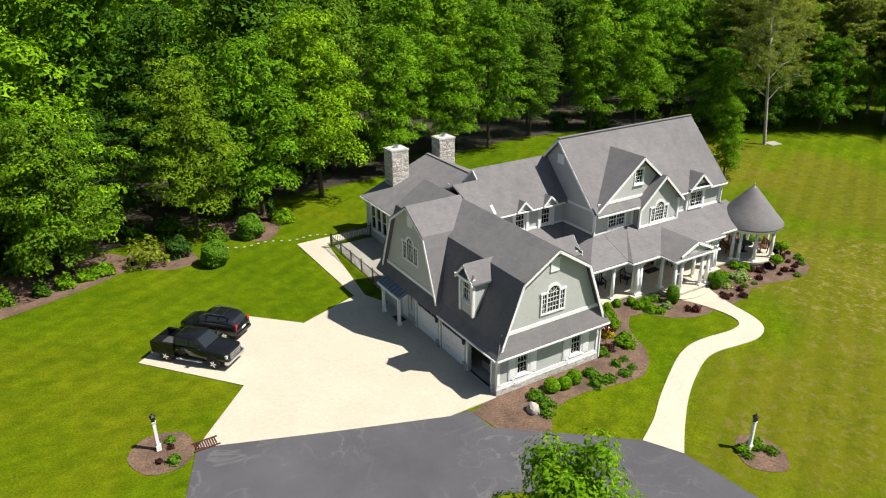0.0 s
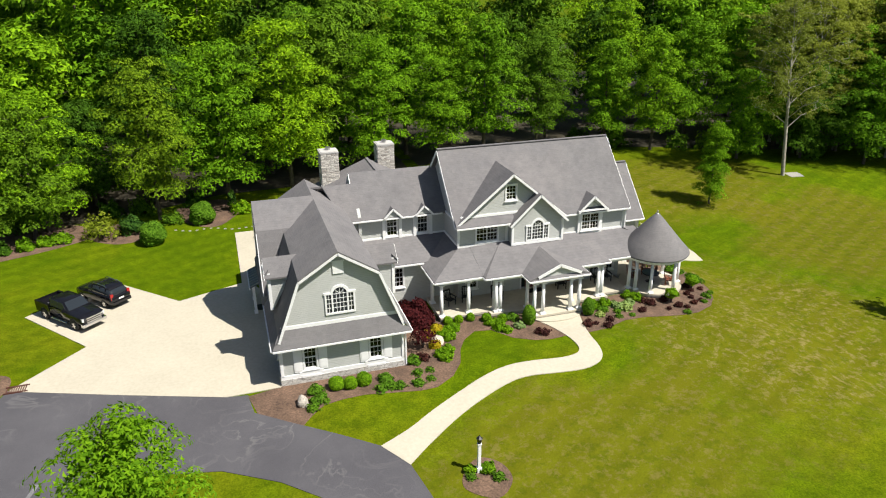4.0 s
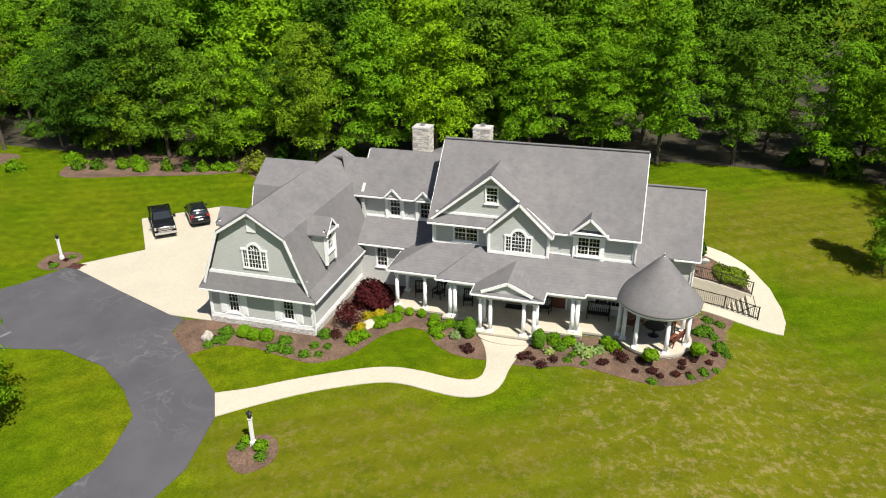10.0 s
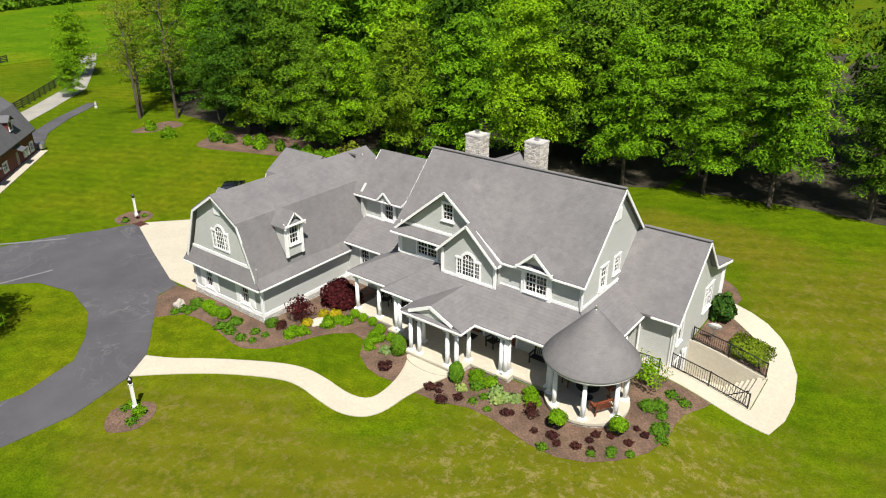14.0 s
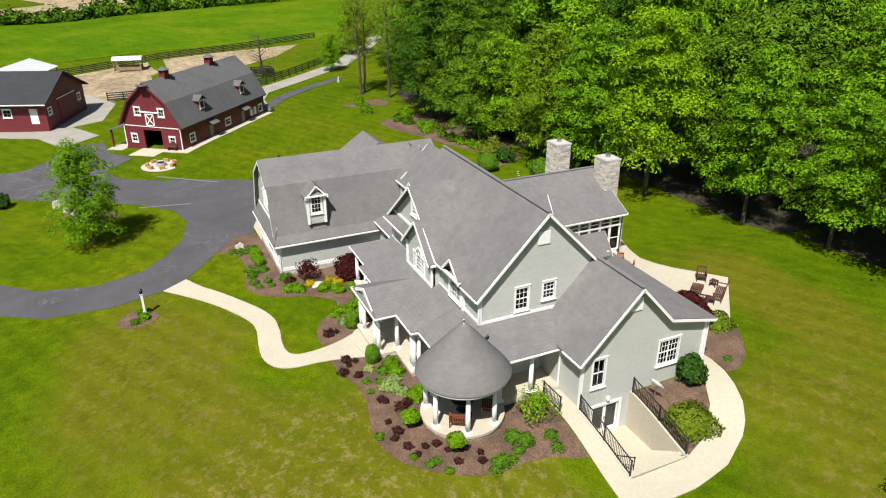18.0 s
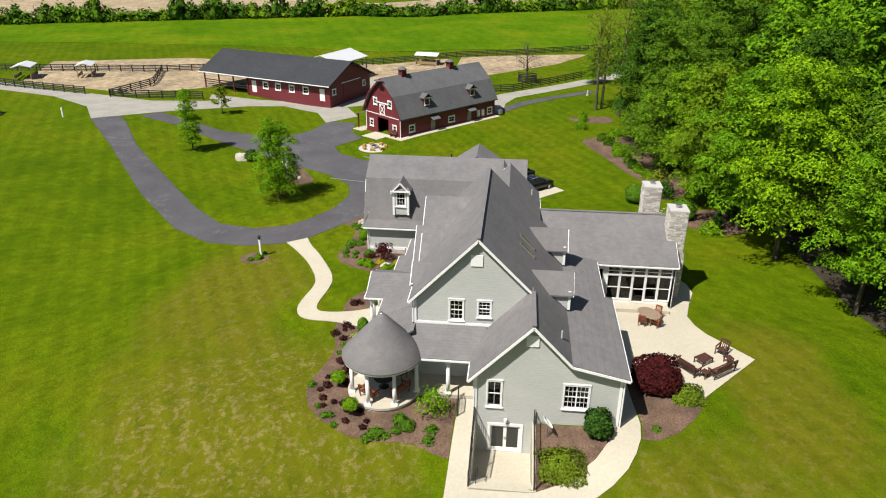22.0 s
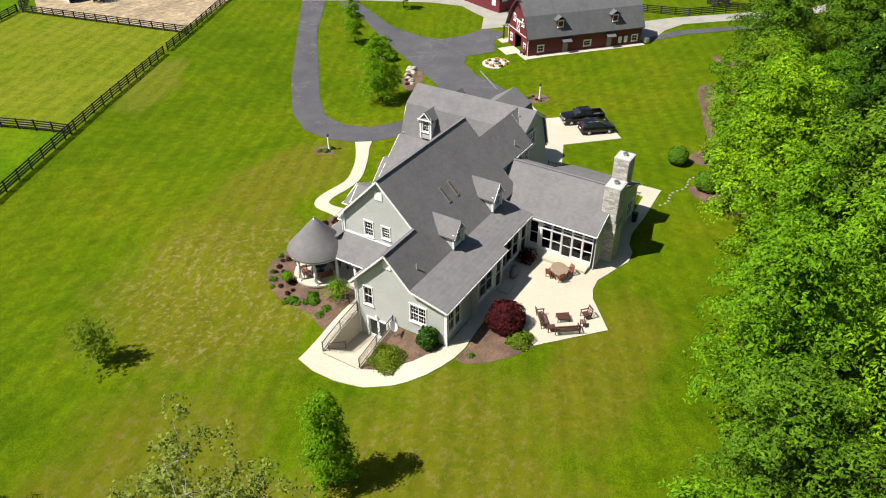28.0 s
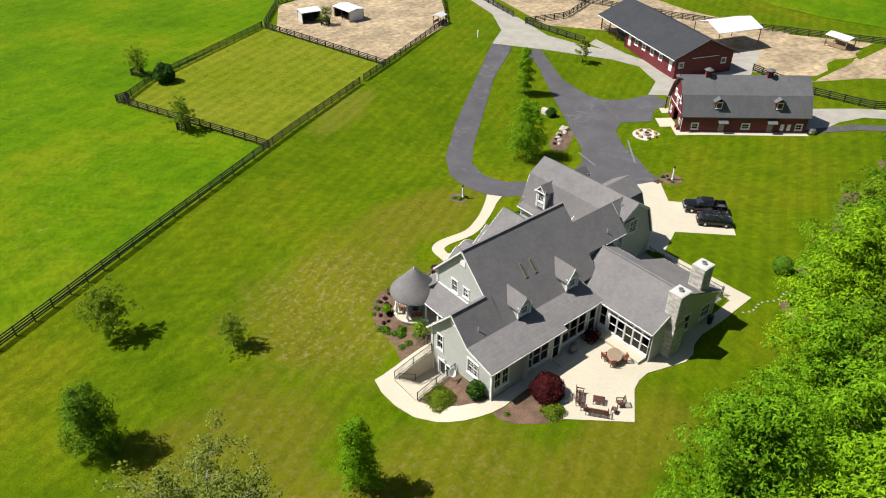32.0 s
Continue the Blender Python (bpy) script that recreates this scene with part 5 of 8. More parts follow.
boards([(30.2, 11.2, -2.5, 3.4), (30.2, 19.6, -0.5, 3.7)])
dormer(16.75, 23.6, 0.8, 4.75, 6.1, 7.1, 1.5, (0.85, 0.85, 0.3), axis="y", sgn=1, pent=False)
dormer(16.75, 17.0, 0.8, 4.75, 6.2, 7.3, 1.5, (0.85, 0.85, 0.3), axis="y", sgn=1, pent=False)
SKY_PANE = plain("skylight_pane", (0.1, 0.095, 0.075), 0.25, vary=0.1, bump=0)
for x, y in ((19.9, 14.0), (21.2, 14.0)):
    sk = part("skylight", Shape().slab([(x - 0.17, y - 0.55, 21.42 - y + 0.55), (x + 0.17, y - 0.55, 21.42 - y + 0.55), (x + 0.17, y + 0.55, 21.42 - y - 0.55), (x - 0.17, y + 0.55, 21.42 - y - 0.55)], (0, 0, -0.1)), BRONZE, house)
    part("pane", Shape().slab([(x - 0.1, y - 0.45, 21.44 - y + 0.45), (x + 0.1, y - 0.45, 21.44 - y + 0.45), (x + 0.1, y + 0.45, 21.44 - y - 0.45), (x - 0.1, y + 0.45, 21.44 - y - 0.45)], (0, 0, -0.02)), SKY_PANE, sk)
for x, y, z in ((28.75, 16.1, 5.2), (9.25, 14.4, 6.85), (4.7, 12.5, 7.5)):
    part("vent_pipe", Shape().lathe([(0.05, 0), (0.05, 0.55)], 8, (x, y, z)), CAP, house)

# garden room behind, with two stone chimneys
SX, SZ = 10.6, 6.2
roof([(15.45, 15.0, 3.84), (15.45, 25.6, 3.84), (SX, 25.6, SZ), (SX, 14.6, SZ)])
roof([(4.0, 18.5, 3.5), (4.0, 25.6, 3.5), (SX, 25.6, SZ), (SX, 18.5, SZ)])
roof([(8.6, 14.6, 5.38), (8.6, 18.49, 5.38), (SX, 18.49, SZ), (SX, 14.6, SZ)])
part("ridge_cap", Shape().beam((SX, 14.7, SZ + 0.01), (SX, 25.6, SZ + 0.01), 0.26, 0.05), SHINGLE, house)
trim([((15.47, 19.5, 3.84), (15.47, 25.6, 3.84)), ((3.98, 18.5, 3.5), (3.98, 25.6, 3.5)), ((8.58, 15.2, 5.38), (8.58, 18.4, 5.38))], 0.1, 0.1, name="gutter")
trim([((15.45, 25.62, 3.82), (13.1, 25.62, 4.96)), ((4.0, 25.62, 3.48), (6.1, 25.62, 4.34))], 0.06, 0.16, name="rake_board")
sh = [(0.15, 0.95, 0.95, 3.3)] + [(1.35 + 0.98 * i, 0.75 if i != 2 else 0.55, 1.35 + 0.98 * i + 0.86, 2.75) for i in range(5)] + [(1.35 + 0.98 * i, 2.85, 1.35 + 0.98 * i + 0.86, 3.45) for i in range(5)]
part("wall", wall_shape((15.1, 19.1, 0), FY, [(0, 0.2), (6.4, 0.2), (6.4, 3.8), (0, 3.8)], sh, 0.16), WHITE, house, "white framed wall of windows")
for i, hole in enumerate(sh):
    window((15.1, 19.1, 0), FY, *hole, 1, 2 if 0 < i < 6 else 1, case=0.05, sash=1, sill=False)
wall((15.1, 25.45, 0), BX, [(0, 0), (10.7, 0), (10.7, 3.55), (4.5, 6.03), (0, 3.85)], [(3.7, 0.9, 6.2, 2.9), (8.2, 1.0, 9.8, 2.5)])
window((15.1, 25.45, 0), BX, 3.7, 0.9, 6.2, 2.9, 1, 2, sash=3)
window((15.1, 25.45, 0), BX, 8.2, 1.0, 9.8, 2.5, 2, 2)
lh = [(0.9, 0.9, 1.7, 3.0), (1.9, 0.9, 2.7, 3.0), (2.9, 0.9, 3.7, 3.0)]
wall((4.45, 25.45, 0), BY, [(0, 0), (6.6, 0), (6.6, 3.5), (0, 3.5)], lh)
for hole in lh:
    window((4.45, 25.45, 0), BY, *hole, 1, 2, sash=1)
wall((4.45, 18.85, 0), FX, [(0, 0), (4.45, 0), (4.45, 5.3), (0, 3.55)])
wall((8.9, 18.85, 0), BY, [(0, 0), (3.7, 0), (3.7, 5.4), (0, 5.4)])
part("step", Shape().box((15.1, 19.6, 0.1), (16.2, 25.2, 0.45)), CONCRETE, house, "pale concrete step along the windows")


STONE_PIECES = []
for k in range(8):
    gs = random.Random(70 + k)
    lip = [(sx * (0.5 - gs.uniform(0.03, 0.09)), sz * (0.5 - gs.uniform(0.04, 0.12))) for sx, sz in ((-1, -1), (1, -1), (1, 1), (-1, 1))]
    rim = [(-0.5, -0.5), (0.5, -0.5), (0.5, 0.5), (-0.5, 0.5)]
    STONE_PIECES.append(Shape().add([(x, 0.02, z) for x, z in rim] + [(x, -gs.uniform(0.6, 1.0), z) for x, z in lip], [(0, 1, 5, 4), (1, 2, 6, 5), (2, 3, 7, 6), (3, 0, 4, 7), (4, 5, 6, 7)]))
STONE_MESHES = [s.mesh("stone", CUT_STONE, False) for s in STONE_PIECES]


def face_with_stones(parent, faces, seed, most=290):
    """Courses of cut stone over upright faces, given as corner, run, outward normal, foot and head; the highest as pieces."""
    gs = random.Random(seed)
    spots = []
    for (cx, cy), (ux, uy), wide, (nx, ny), foot, head in faces:
        z = head - 0.01
        while z > foot + 0.06:
            h = min(gs.choice((0.08, 0.1, 0.13, 0.16)), z - foot)
            a = 0.0
            while a < wide - 0.02:
                w = min(gs.uniform(0.2, 0.52), wide - a)
                if wide - a - w < 0.12:
                    w = wide - a
                d = gs.uniform(0.025, 0.05)
                at = Matrix(((ux, -nx, 0, cx + ux * (a + w / 2)), (uy, -ny, 0, cy + uy * (a + w / 2)), (0, 0, 1, z - h / 2), (0, 0, 0, 1)))
                spots.append((z, gs.randrange(8), at @ Matrix.Diagonal((w - 0.014, d, h - 0.014, 1))))
                a += w
            z -= h
    spots.sort(key=lambda q: -q[0])
    for z, k, m in spots[:most]:
        part("stone", STONE_MESHES[k], None, parent, "", False, m)
    if len(spots) > most:
        rest = Shape()
        for z, k, m in spots[most:]:
            rest.add([m @ Vector(p) for p in STONE_PIECES[k].v], STONE_PIECES[k].f)
        ob = part("lower_facing", rest, CUT_STONE, parent)
        tagged(ob, "", "", "", "stuff")


def chimney(x0, y0, x1, y1, top, shoulder):
    c = part("chimney", Shape().box((x0, y0, -0.2), (x1, y1, top)).box((x0 - 0.12, y0 + 0.1, -0.2), (x1 + 0.12, y1 + 0.12, shoulder)).slab([(x0 - 0.12, y0 + 0.1, shoulder), (x0, y0 + 0.1, shoulder + 0.6), (x1, y0 + 0.1, shoulder + 0.6), (x1 + 0.12, y0 + 0.1, shoulder)], (0, y1 - y0, 0)), MORTAR, house, "grey ledge-stone chimney")
    low = shoulder + 0.6
    face_with_stones(c, [((x0, y0), (1, 0), x1 - x0, (0, -1), low, top), ((x1, y0), (0, 1), y1 - y0, (1, 0), low, top), ((x1, y1), (-1, 0), x1 - x0, (0, 1), shoulder + 0.02, top), ((x0, y1), (0, -1), y1 - y0, (-1, 0), low, top),
                         ((x1 + 0.12, y1 + 0.12), (-1, 0), x1 - x0 + 0.24, (0, 1), 0, shoulder), ((x1 + 0.12, y0 + 0.1), (0, 1), y1 - y0 + 0.02, (1, 0), 0, shoulder), ((x0 - 0.12, y1 + 0.12), (0, -1), y1 - y0 + 0.02, (-1, 0), 0, shoulder)], int(x0 * 10))
    part("cap", Shape().box((x0 - 0.05, y0 - 0.05, top), (x1 + 0.05, y1 + 0.05, top + 0.12)).box((x0 + 0.05, y0 + 0.05, top + 0.12), (x1 - 0.05, y1 - 0.05, top + 0.16)), CAP, c, "pale limestone cap")
    part("flue", Shape().lathe([(0.2, 0.2), (0.2, 0.34), (0.24, 0.36), (0.24, 0.42)], 8, ((x0 + x1) / 2, (y0 + y1) / 2, top)), STEEL, c)


chimney(11.5, 24.95, 13.05, 26.3, 7.35, 3.4)
chimney(6.2, 23.8, 7.75, 25.2, 7.35, 2.6)

# front porch: floor, roofs, columns
PF = 0.3
fl = [(11.05, 4.45), (14.55, 4.45), (14.55, 3.95), (17.05, 3.95), (17.05, 2.75), (21.0, 2.75), (21.0, 3.95), (23.6, 3.95), (23.6, 4.5), (25.9, 4.5), (25.9, 7.1), (28.25, 7.1), (28.25, 11.2), (26.1, 11.2), (26.1, 7.1), (13.2, 7.1), (13.2, 7.95), (11.05, 7.95)]
part("porch_floor", Shape().slab([(x, y, PF) for x, y in fl], (0, 0, -0.14)), PORCH_FLOOR, house, "pale buff porch floor slab")
fi = [(x, y + (0.06 if y < 7 else -0.06)) for x, y in fl]
part("porch_base", Shape().slab([(x, y, PF - 0.14) for x, y in fi], (0, 0, -0.9)), BASE_STONE, house, "pale stone porch base")
part("entry_step", Shape().slab([(17.2 + 1.8 + 1.75 * math.cos(t), 2.75 + 0.75 * math.sin(t), 0.12) for t in [math.pi + math.pi * i / 12 for i in range(13)]], (0, 0, -0.3)), CONCRETE, house, "pale rounded entry step")
part("gazebo_floor", Shape().lathe([(2.3, 0.16), (2.3, PF + 0.01)], 40, (27.9, 5.2, 0)), PORCH_FLOOR, house)
part("gazebo_base", Shape().lathe([(2.24, -0.8), (2.24, 0.16)], 40, (27.9, 5.2, 0)), LEDGE, house, "curved ledge-stone gazebo base")
roof([(10.62, 4.45, 3.05), (14.3, 4.45, 3.05), (14.3, 7.06, 4.25), (13.2, 7.06, 4.25)])
roof([(10.62, 4.45, 3.05), (13.2, 7.06, 4.25), (13.2, 10.3, 4.25), (10.62, 10.3, 3.05)])
roof([(14.1, 4.0, 3.05), (23.6, 4.0, 3.05), (21.4, 7.0, 4.33), (16.3, 7.0, 4.33)])
roof([(14.1, 4.0, 3.05), (16.3, 7.0, 4.33), (14.1, 4.47, 3.07)], 0.08)
roof([(14.1, 4.47, 3.07), (16.3, 7.0, 4.33), (14.0, 7.04, 4.26)], 0.08)
roof([(23.6, 4.0, 3.05), (23.6, 4.47, 3.07), (21.4, 7.0, 4.33)], 0.08)
roof([(23.6, 4.47, 3.07), (23.7, 7.04, 4.26), (21.4, 7.0, 4.33)], 0.08)
roof([(23.4, 4.45, 3.05), (28.0, 4.45, 3.05), (27.2, 7.06, 4.25), (23.4, 7.06, 4.25)])
roof([(28.45, 5.6, 3.05), (28.45, 11.6, 3.05), (26.2, 11.6, 4.28), (26.2, 6.9, 4.28)])
trim([((10.62, 4.43, 3.05), (14.1, 4.43, 3.05)), ((14.1, 3.98, 3.05), (16.75, 3.98, 3.05)), ((21.25, 3.98, 3.05), (23.6, 3.98, 3.05)), ((23.6, 4.43, 3.05), (25.7, 4.43, 3.05)), ((10.6, 4.43, 3.05), (10.6, 7.6, 3.05)), ((28.47, 7.4, 3.05), (28.47, 10.9, 3.05)), ((14.08, 3.98, 3.05), (14.08, 4.45, 3.05)), ((23.62, 3.98, 3.05), (23.62, 4.45, 3.05))], 0.1, 0.1, name="gutter")
for k in (-1, 1):
    roof([(19.0 + k * 2.25, 2.72, 3.05), (19.0, 2.72, 3.98), (19.0, 6.2, 3.98), (19.0 + k * 2.25, 4.1, 3.05)], 0.11)
part("pediment", wall_shape((17.35, 2.85, 0), FX, [(0, 3.1), (3.3, 3.1), (1.65, 3.78)], (), 0.12), SIDING, house)
roof([(16.72, 2.62, 3.0), (21.28, 2.62, 3.0), (20.6, 2.84, 3.16), (17.4, 2.84, 3.16)], 0.06)
trim([((17.4, 2.7, 3.26), (19.0, 2.7, 3.98)), ((19.0, 2.7, 3.98), (20.6, 2.7, 3.26))], 0.06, 0.2, name="rake_board", drop=0.08)
trim([((16.72, 2.62, 3.02), (21.28, 2.62, 3.02)), ((16.74, 2.62, 3.02), (16.74, 4.0, 3.02)), ((21.26, 2.62, 3.02), (21.26, 4.0, 3.02))], 0.1, 0.1, name="gutter", drop=0.06)
BEAMS = [((11.1, 4.75), (15.1, 4.75)), ((15.1, 4.3), (17.3, 4.3)), ((17.3, 3.0), (20.7, 3.0)), ((17.3, 3.0), (17.3, 4.3)), ((20.7, 3.0), (20.7, 4.3)), ((20.7, 4.3), (23.1, 4.3)), ((23.1, 4.75), (25.8, 4.75)), ((11.1, 4.75), (11.1, 7.9)), ((28.1, 7.3), (28.1, 11.1))]
for p, q in BEAMS:
    part("porch_beam", Shape().beam((*p, 2.8), (*q, 2.8), 0.2, 0.3), WHITE, house)
part("porch_ceiling", Shape().slab([(x, y, 2.94) for x, y in fl], (0, 0, -0.03)), WHITE, house)
shaft = Shape().lathe([(0.13, 0.12), (0.135, 0.9), (0.105, 2.3)], 16).mesh("shaft", WHITE, True)
foot = Shape().box((-0.2, -0.2, 0), (0.2, 0.2, 0.1)).lathe([(0.19, 0.1), (0.15, 0.16)], 16).mesh("column_base", WHITE)
head = Shape().lathe([(0.11, 2.26), (0.16, 2.31)], 16).box((-0.18, -0.18, 2.31), (0.18, 0.18, 2.38)).mesh("capital", WHITE)


def column(x, y, k=1.0):
    col = part("column", shaft, None, house, m=Matrix.Translation((x, y, PF)) @ Matrix.Diagonal((k, k, 1, 1)))
    part("column_base", foot, None, col)
    part("capital", head, None, col)


for x, y in ((11.2, 4.75), (13.15, 4.75), (11.2, 6.9), (15.0, 4.3), (15.32, 4.3), (15.0, 4.62), (17.3, 3.0), (17.95, 3.0), (17.3, 4.2), (20.05, 3.0), (20.7, 3.0), (20.7, 4.2), (22.9, 4.3), (23.2, 4.3), (23.2, 4.62), (25.75, 4.75), (28.1, 7.35), (28.1, 9.35)):
    column(x, y)
for deg in (205, 237, 290, 342, 30):
    t = radians(deg)
    column(27.9 + 2.02 * math.cos(t), 5.2 + 2.02 * math.sin(t))
# round gazebo roof
part("gazebo_roof", Shape().lathe([(2.5, 2.86), (2.58, 2.94), (2.56, 3.02), (1.9, 3.75), (1.2, 4.55), (0.55, 5.3), (0.16, 5.72), (0.02, 5.8)], 48, (27.9, 5.22, 0)), SHINGLE, house, "round cone roof of grey shingles", True)
part("gazebo_beam", Shape().lathe([(2.2, 2.62), (2.2, 2.9), (2.52, 2.94), (2.52, 2.82), (2.3, 2.8), (2.3, 2.62)], 48, (27.9, 5.22, 0)), WHITE, house)
part("finial", Shape().lathe([(0.24, 5.55), (0.2, 5.68), (0.07, 5.78), (0.05, 5.95), (0.01, 6.0)], 14, (27.9, 5.22, 0)), STEEL, house, "grey metal finial")
# downpipes
for x, y, z0, z1 in ((7.42, -0.08, 0.1, 2.6), (13.1, 6.9, 4.3, 5.8), (26.3, 6.9, 4.3, 5.8), (30.3, 11.1, -0.4, 3.1), (30.3, 19.75, -0.3, 3.7), (28.2, 11.1, 0.3, 2.9), (15.2, 19.3, 0.4, 3.7)):
    part("downpipe", Shape().box((x - 0.04, y - 0.04, z0), (x + 0.04, y + 0.04, z1)), WHITE, house)

# ---- sunken entry ----
x0, y0, x1, y1 = PIT
pit_floor = -2.25
part_pit = thing("sunken_entry", "pale concrete sunken entry with steps and low walls", "stairwell", "", None, "structure")
part("floor", Shape().box((x0, y0, pit_floor - 0.15), (x1, y1, pit_floor)), CONCRETE, part_pit)
for a, b in (((x0, y0 - 0.2, -2.6), (x1 + 0.2, y0, 0)), ((x0, y1, -2.6), (x1 + 0.2, y1 + 0.2, 0))):
    s = Shape()
    n = 6
    for i in range(n):
        xa, xb = a[0] + (b[0] - a[0]) * i / n, a[0] + (b[0] - a[0]) * (i + 1) / n
        za, zb = lie(xa, a[1]) + 0.09, lie(xb, a[1]) + 0.09
        s.add([(xa, a[1], -2.6), (xb, a[1], -2.6), (xb, b[1], -2.6), (xa, b[1], -2.6), (xa, a[1], za), (xb, a[1], zb), (xb, b[1], zb), (xa, b[1], za)], [(0, 1, 5, 4), (1, 2, 6, 5), (2, 3, 7, 6), (3, 0, 4, 7), (4, 5, 6, 7)])
    part("retaining_wall", s, CONCRETE, part_pit)
top = lie(x1, 12.9) + 0.05
steps = 7
for i in range(steps):
    zt = pit_floor + (top - pit_floor) * (i + 1) / steps
    part("step", Shape().box((x1 - 0.28 * (steps - i), y0, pit_floor - 0.1), (x1 + (0.2 if i == steps - 1 else -0.28 * (steps - i - 1)), y1, zt)), CONCRETE, part_pit)


def railing(pts, label, gap=0.13, h=0.95):
    """Black rail with balusters along a line that follows the ground."""
    r = thing("railing", label, "railing", "railings by the sunken entry")
    for (xa, ya, za), (xb, yb, zb) in zip(pts[:-1], pts[1:]):
        d = math.dist((xa, ya), (xb, yb))
        for z in (0.12, h):
            part("rail", Shape().beam((xa, ya, za + z), (xb, yb, zb + z), 0.045, 0.045), BLACK_METAL, r)
        for k in range(int(d / gap) + 1):
            f = k * gap / d
            p = Vector((xa, ya, za)).lerp(Vector((xb, yb, zb)), f)
            part("baluster", BAL, None, r, m=Matrix.Translation(p) @ Matrix.Diagonal((1, 1, h, 1)))
        part("post", Shape().box((xa - 0.035, ya - 0.035, za - 0.1), (xa + 0.035, ya + 0.035, za + h + 0.06)), BLACK_METAL, r)
    part("post", Shape().box((xb - 0.035, yb - 0.035, zb - 0.1), (xb + 0.035, yb + 0.035, zb + h + 0.06)), BLACK_METAL, r)
    return r


BAL = Shape().box((-0.011, -0.011, 0.1), (0.011, 0.011, 1.0)).mesh("baluster", BLACK_METAL)
for y in (PIT[1] - 0.1, PIT[3] + 0.1):
    railing([(30.35, y, lie(30.35, y) + 0.09), (32.6, y, lie(32.6, y) + 0.09), (34.85, y, lie(34.85, y) + 0.09)], "black metal railing beside the sunken entry")
railing([(28.4, 10.05, lie(28.4, 10) + 0.05), (30.0, 10.1, lie(30, 10) + 0.05)], "short black metal railing by the porch end")
hr = thing("handrail", "black handrail down the concrete steps", "handrail")
part("rail", Shape().beam((x1 - 0.1, 11.55, top + 0.85), (x1 - 2.1, 11.55, pit_floor + 0.9), 0.045, 0.045), BLACK_METAL, hr)
for x, z in ((x1 - 0.15, top), (x1 - 2.05, pit_floor)):
    part("post", Shape().box((x - 0.02, 11.53, z), (x + 0.02, 11.57, z + 0.88)), BLACK_METAL, hr)


# ---- plants ----
rng = np.random.default_rng(7)


def leaf_mesh(name, mat, centres, normals, sizes, gen, long=1.35, k=4):
    """Many small kite-shaped leaves, each bent to its own way."""
    n = len(centres)
    normals = normals / (np.linalg.norm(normals, axis=1)[:, None] + 1e-9)
    side = np.cross(normals, gen.normal(size=(n, 3)))
    side /= np.linalg.norm(side, axis=1)[:, None] + 1e-9
    fore = np.cross(normals, side)
    s = sizes[:, None]
    vs = np.stack([centres - fore * s * 0.55 * long, centres + side * s * 0.5 - normals * s * 0.12, centres + fore * s * 0.55 * long, centres - side * s * 0.5 - normals * s * 0.12][:k], 1).reshape(-1, 3)
    me = bpy.data.meshes.new(name)
    me.vertices.add(k * n)
    me.vertices.foreach_set("co", vs.ravel())
    me.loops.add(k * n)
    me.loops.foreach_set("vertex_index", np.arange(k * n))
    me.polygons.add(n)
    me.polygons.foreach_set("loop_start", np.arange(0, k * n, k))
    me.polygons.foreach_set("loop_total", np.full(n, k))
    me.update(calc_edges=True)
    me.materials.append(mat)
    return me


def on_ball(n, gen, low=-1.0):
    """Unit directions, none pointing lower than low."""
    z = gen.uniform(low, 1, n)
    t = gen.uniform(0, 2 * np.pi, n)
    r = np.sqrt(1 - z * z)
    return np.stack([r * np.cos(t), r * np.sin(t), z], 1)


def cloud(name, mat, r, h, n, size, gen, low=-0.35, ragged=0.12, inner=0.15):
    """A clipped or loose shrub: leaves over a lumpy dome."""
    d = on_ball(n, gen, low)
    lump = 1 + ragged * (np.sin(d[:, 0] * 5 + 1) * np.sin(d[:, 1] * 4 + 2) + np.sin(d[:, 2] * 6 + d[:, 0] * 3)) + gen.normal(0, ragged * 0.4, n)
    depth = np.where(gen.random(n) < inner, gen.uniform(0.5, 0.9, n), 1.0)
    c = d * (lump * depth)[:, None] * np.array([r, r, h / (1 - low)])
    c[:, 2] -= low * h / (1 - low) - 0.02
    return leaf_mesh(name, mat, c, d + gen.normal(0, 0.45, (n, 3)) + np.array([0, 0, 0.2]), gen.uniform(0.7, 1.25, n) * size, gen)


def planted(name, mesh, spots, label, category, group, spread=0.2, off=0.02):
    for i, (x, y) in enumerate(spots):
        k = random.uniform(1 - spread, 1 + spread)
        ob = new(name, mesh)
        ob.matrix_basis = pose(x, y, lie(x, y) + off, 0, 0, random.uniform(0, 360)) @ Matrix.Diagonal((k, k, k * random.uniform(0.9, 1.1), 1))
        tagged(ob, label, category, group)


ball = cloud("boxwood", LEAF_YOUNG, 0.42, 0.66, 1900, 0.075, rng, -0.6, 0.04)
knob = cloud("boxwood", LEAF_YOUNG, 0.3, 0.5, 1100, 0.07, rng, -0.6, 0.04)
mound = cloud("shrub", LEAF_YOUNG, 0.34, 0.4, 1100, 0.075, rng, -0.3, 0.2)
deep = cloud("shrub", LEAF_GREEN, 0.38, 0.36, 1000, 0.075, rng, -0.3, 0.2)
small = cloud("perennial", LEAF_GREEN, 0.27, 0.24, 330, 0.08, rng, -0.2, 0.25)
gold = cloud("golden_shrub", LEAF_GOLD, 0.38, 0.42, 800, 0.075, rng, -0.3, 0.12)
hosta = cloud("hosta", LEAF_LIME, 0.32, 0.3, 240, 0.14, rng, -0.1, 0.2)
tallbox = cloud("clipped_boxwood", LEAF_GREEN, 0.42, 1.2, 2400, 0.08, rng, -0.8, 0.04)
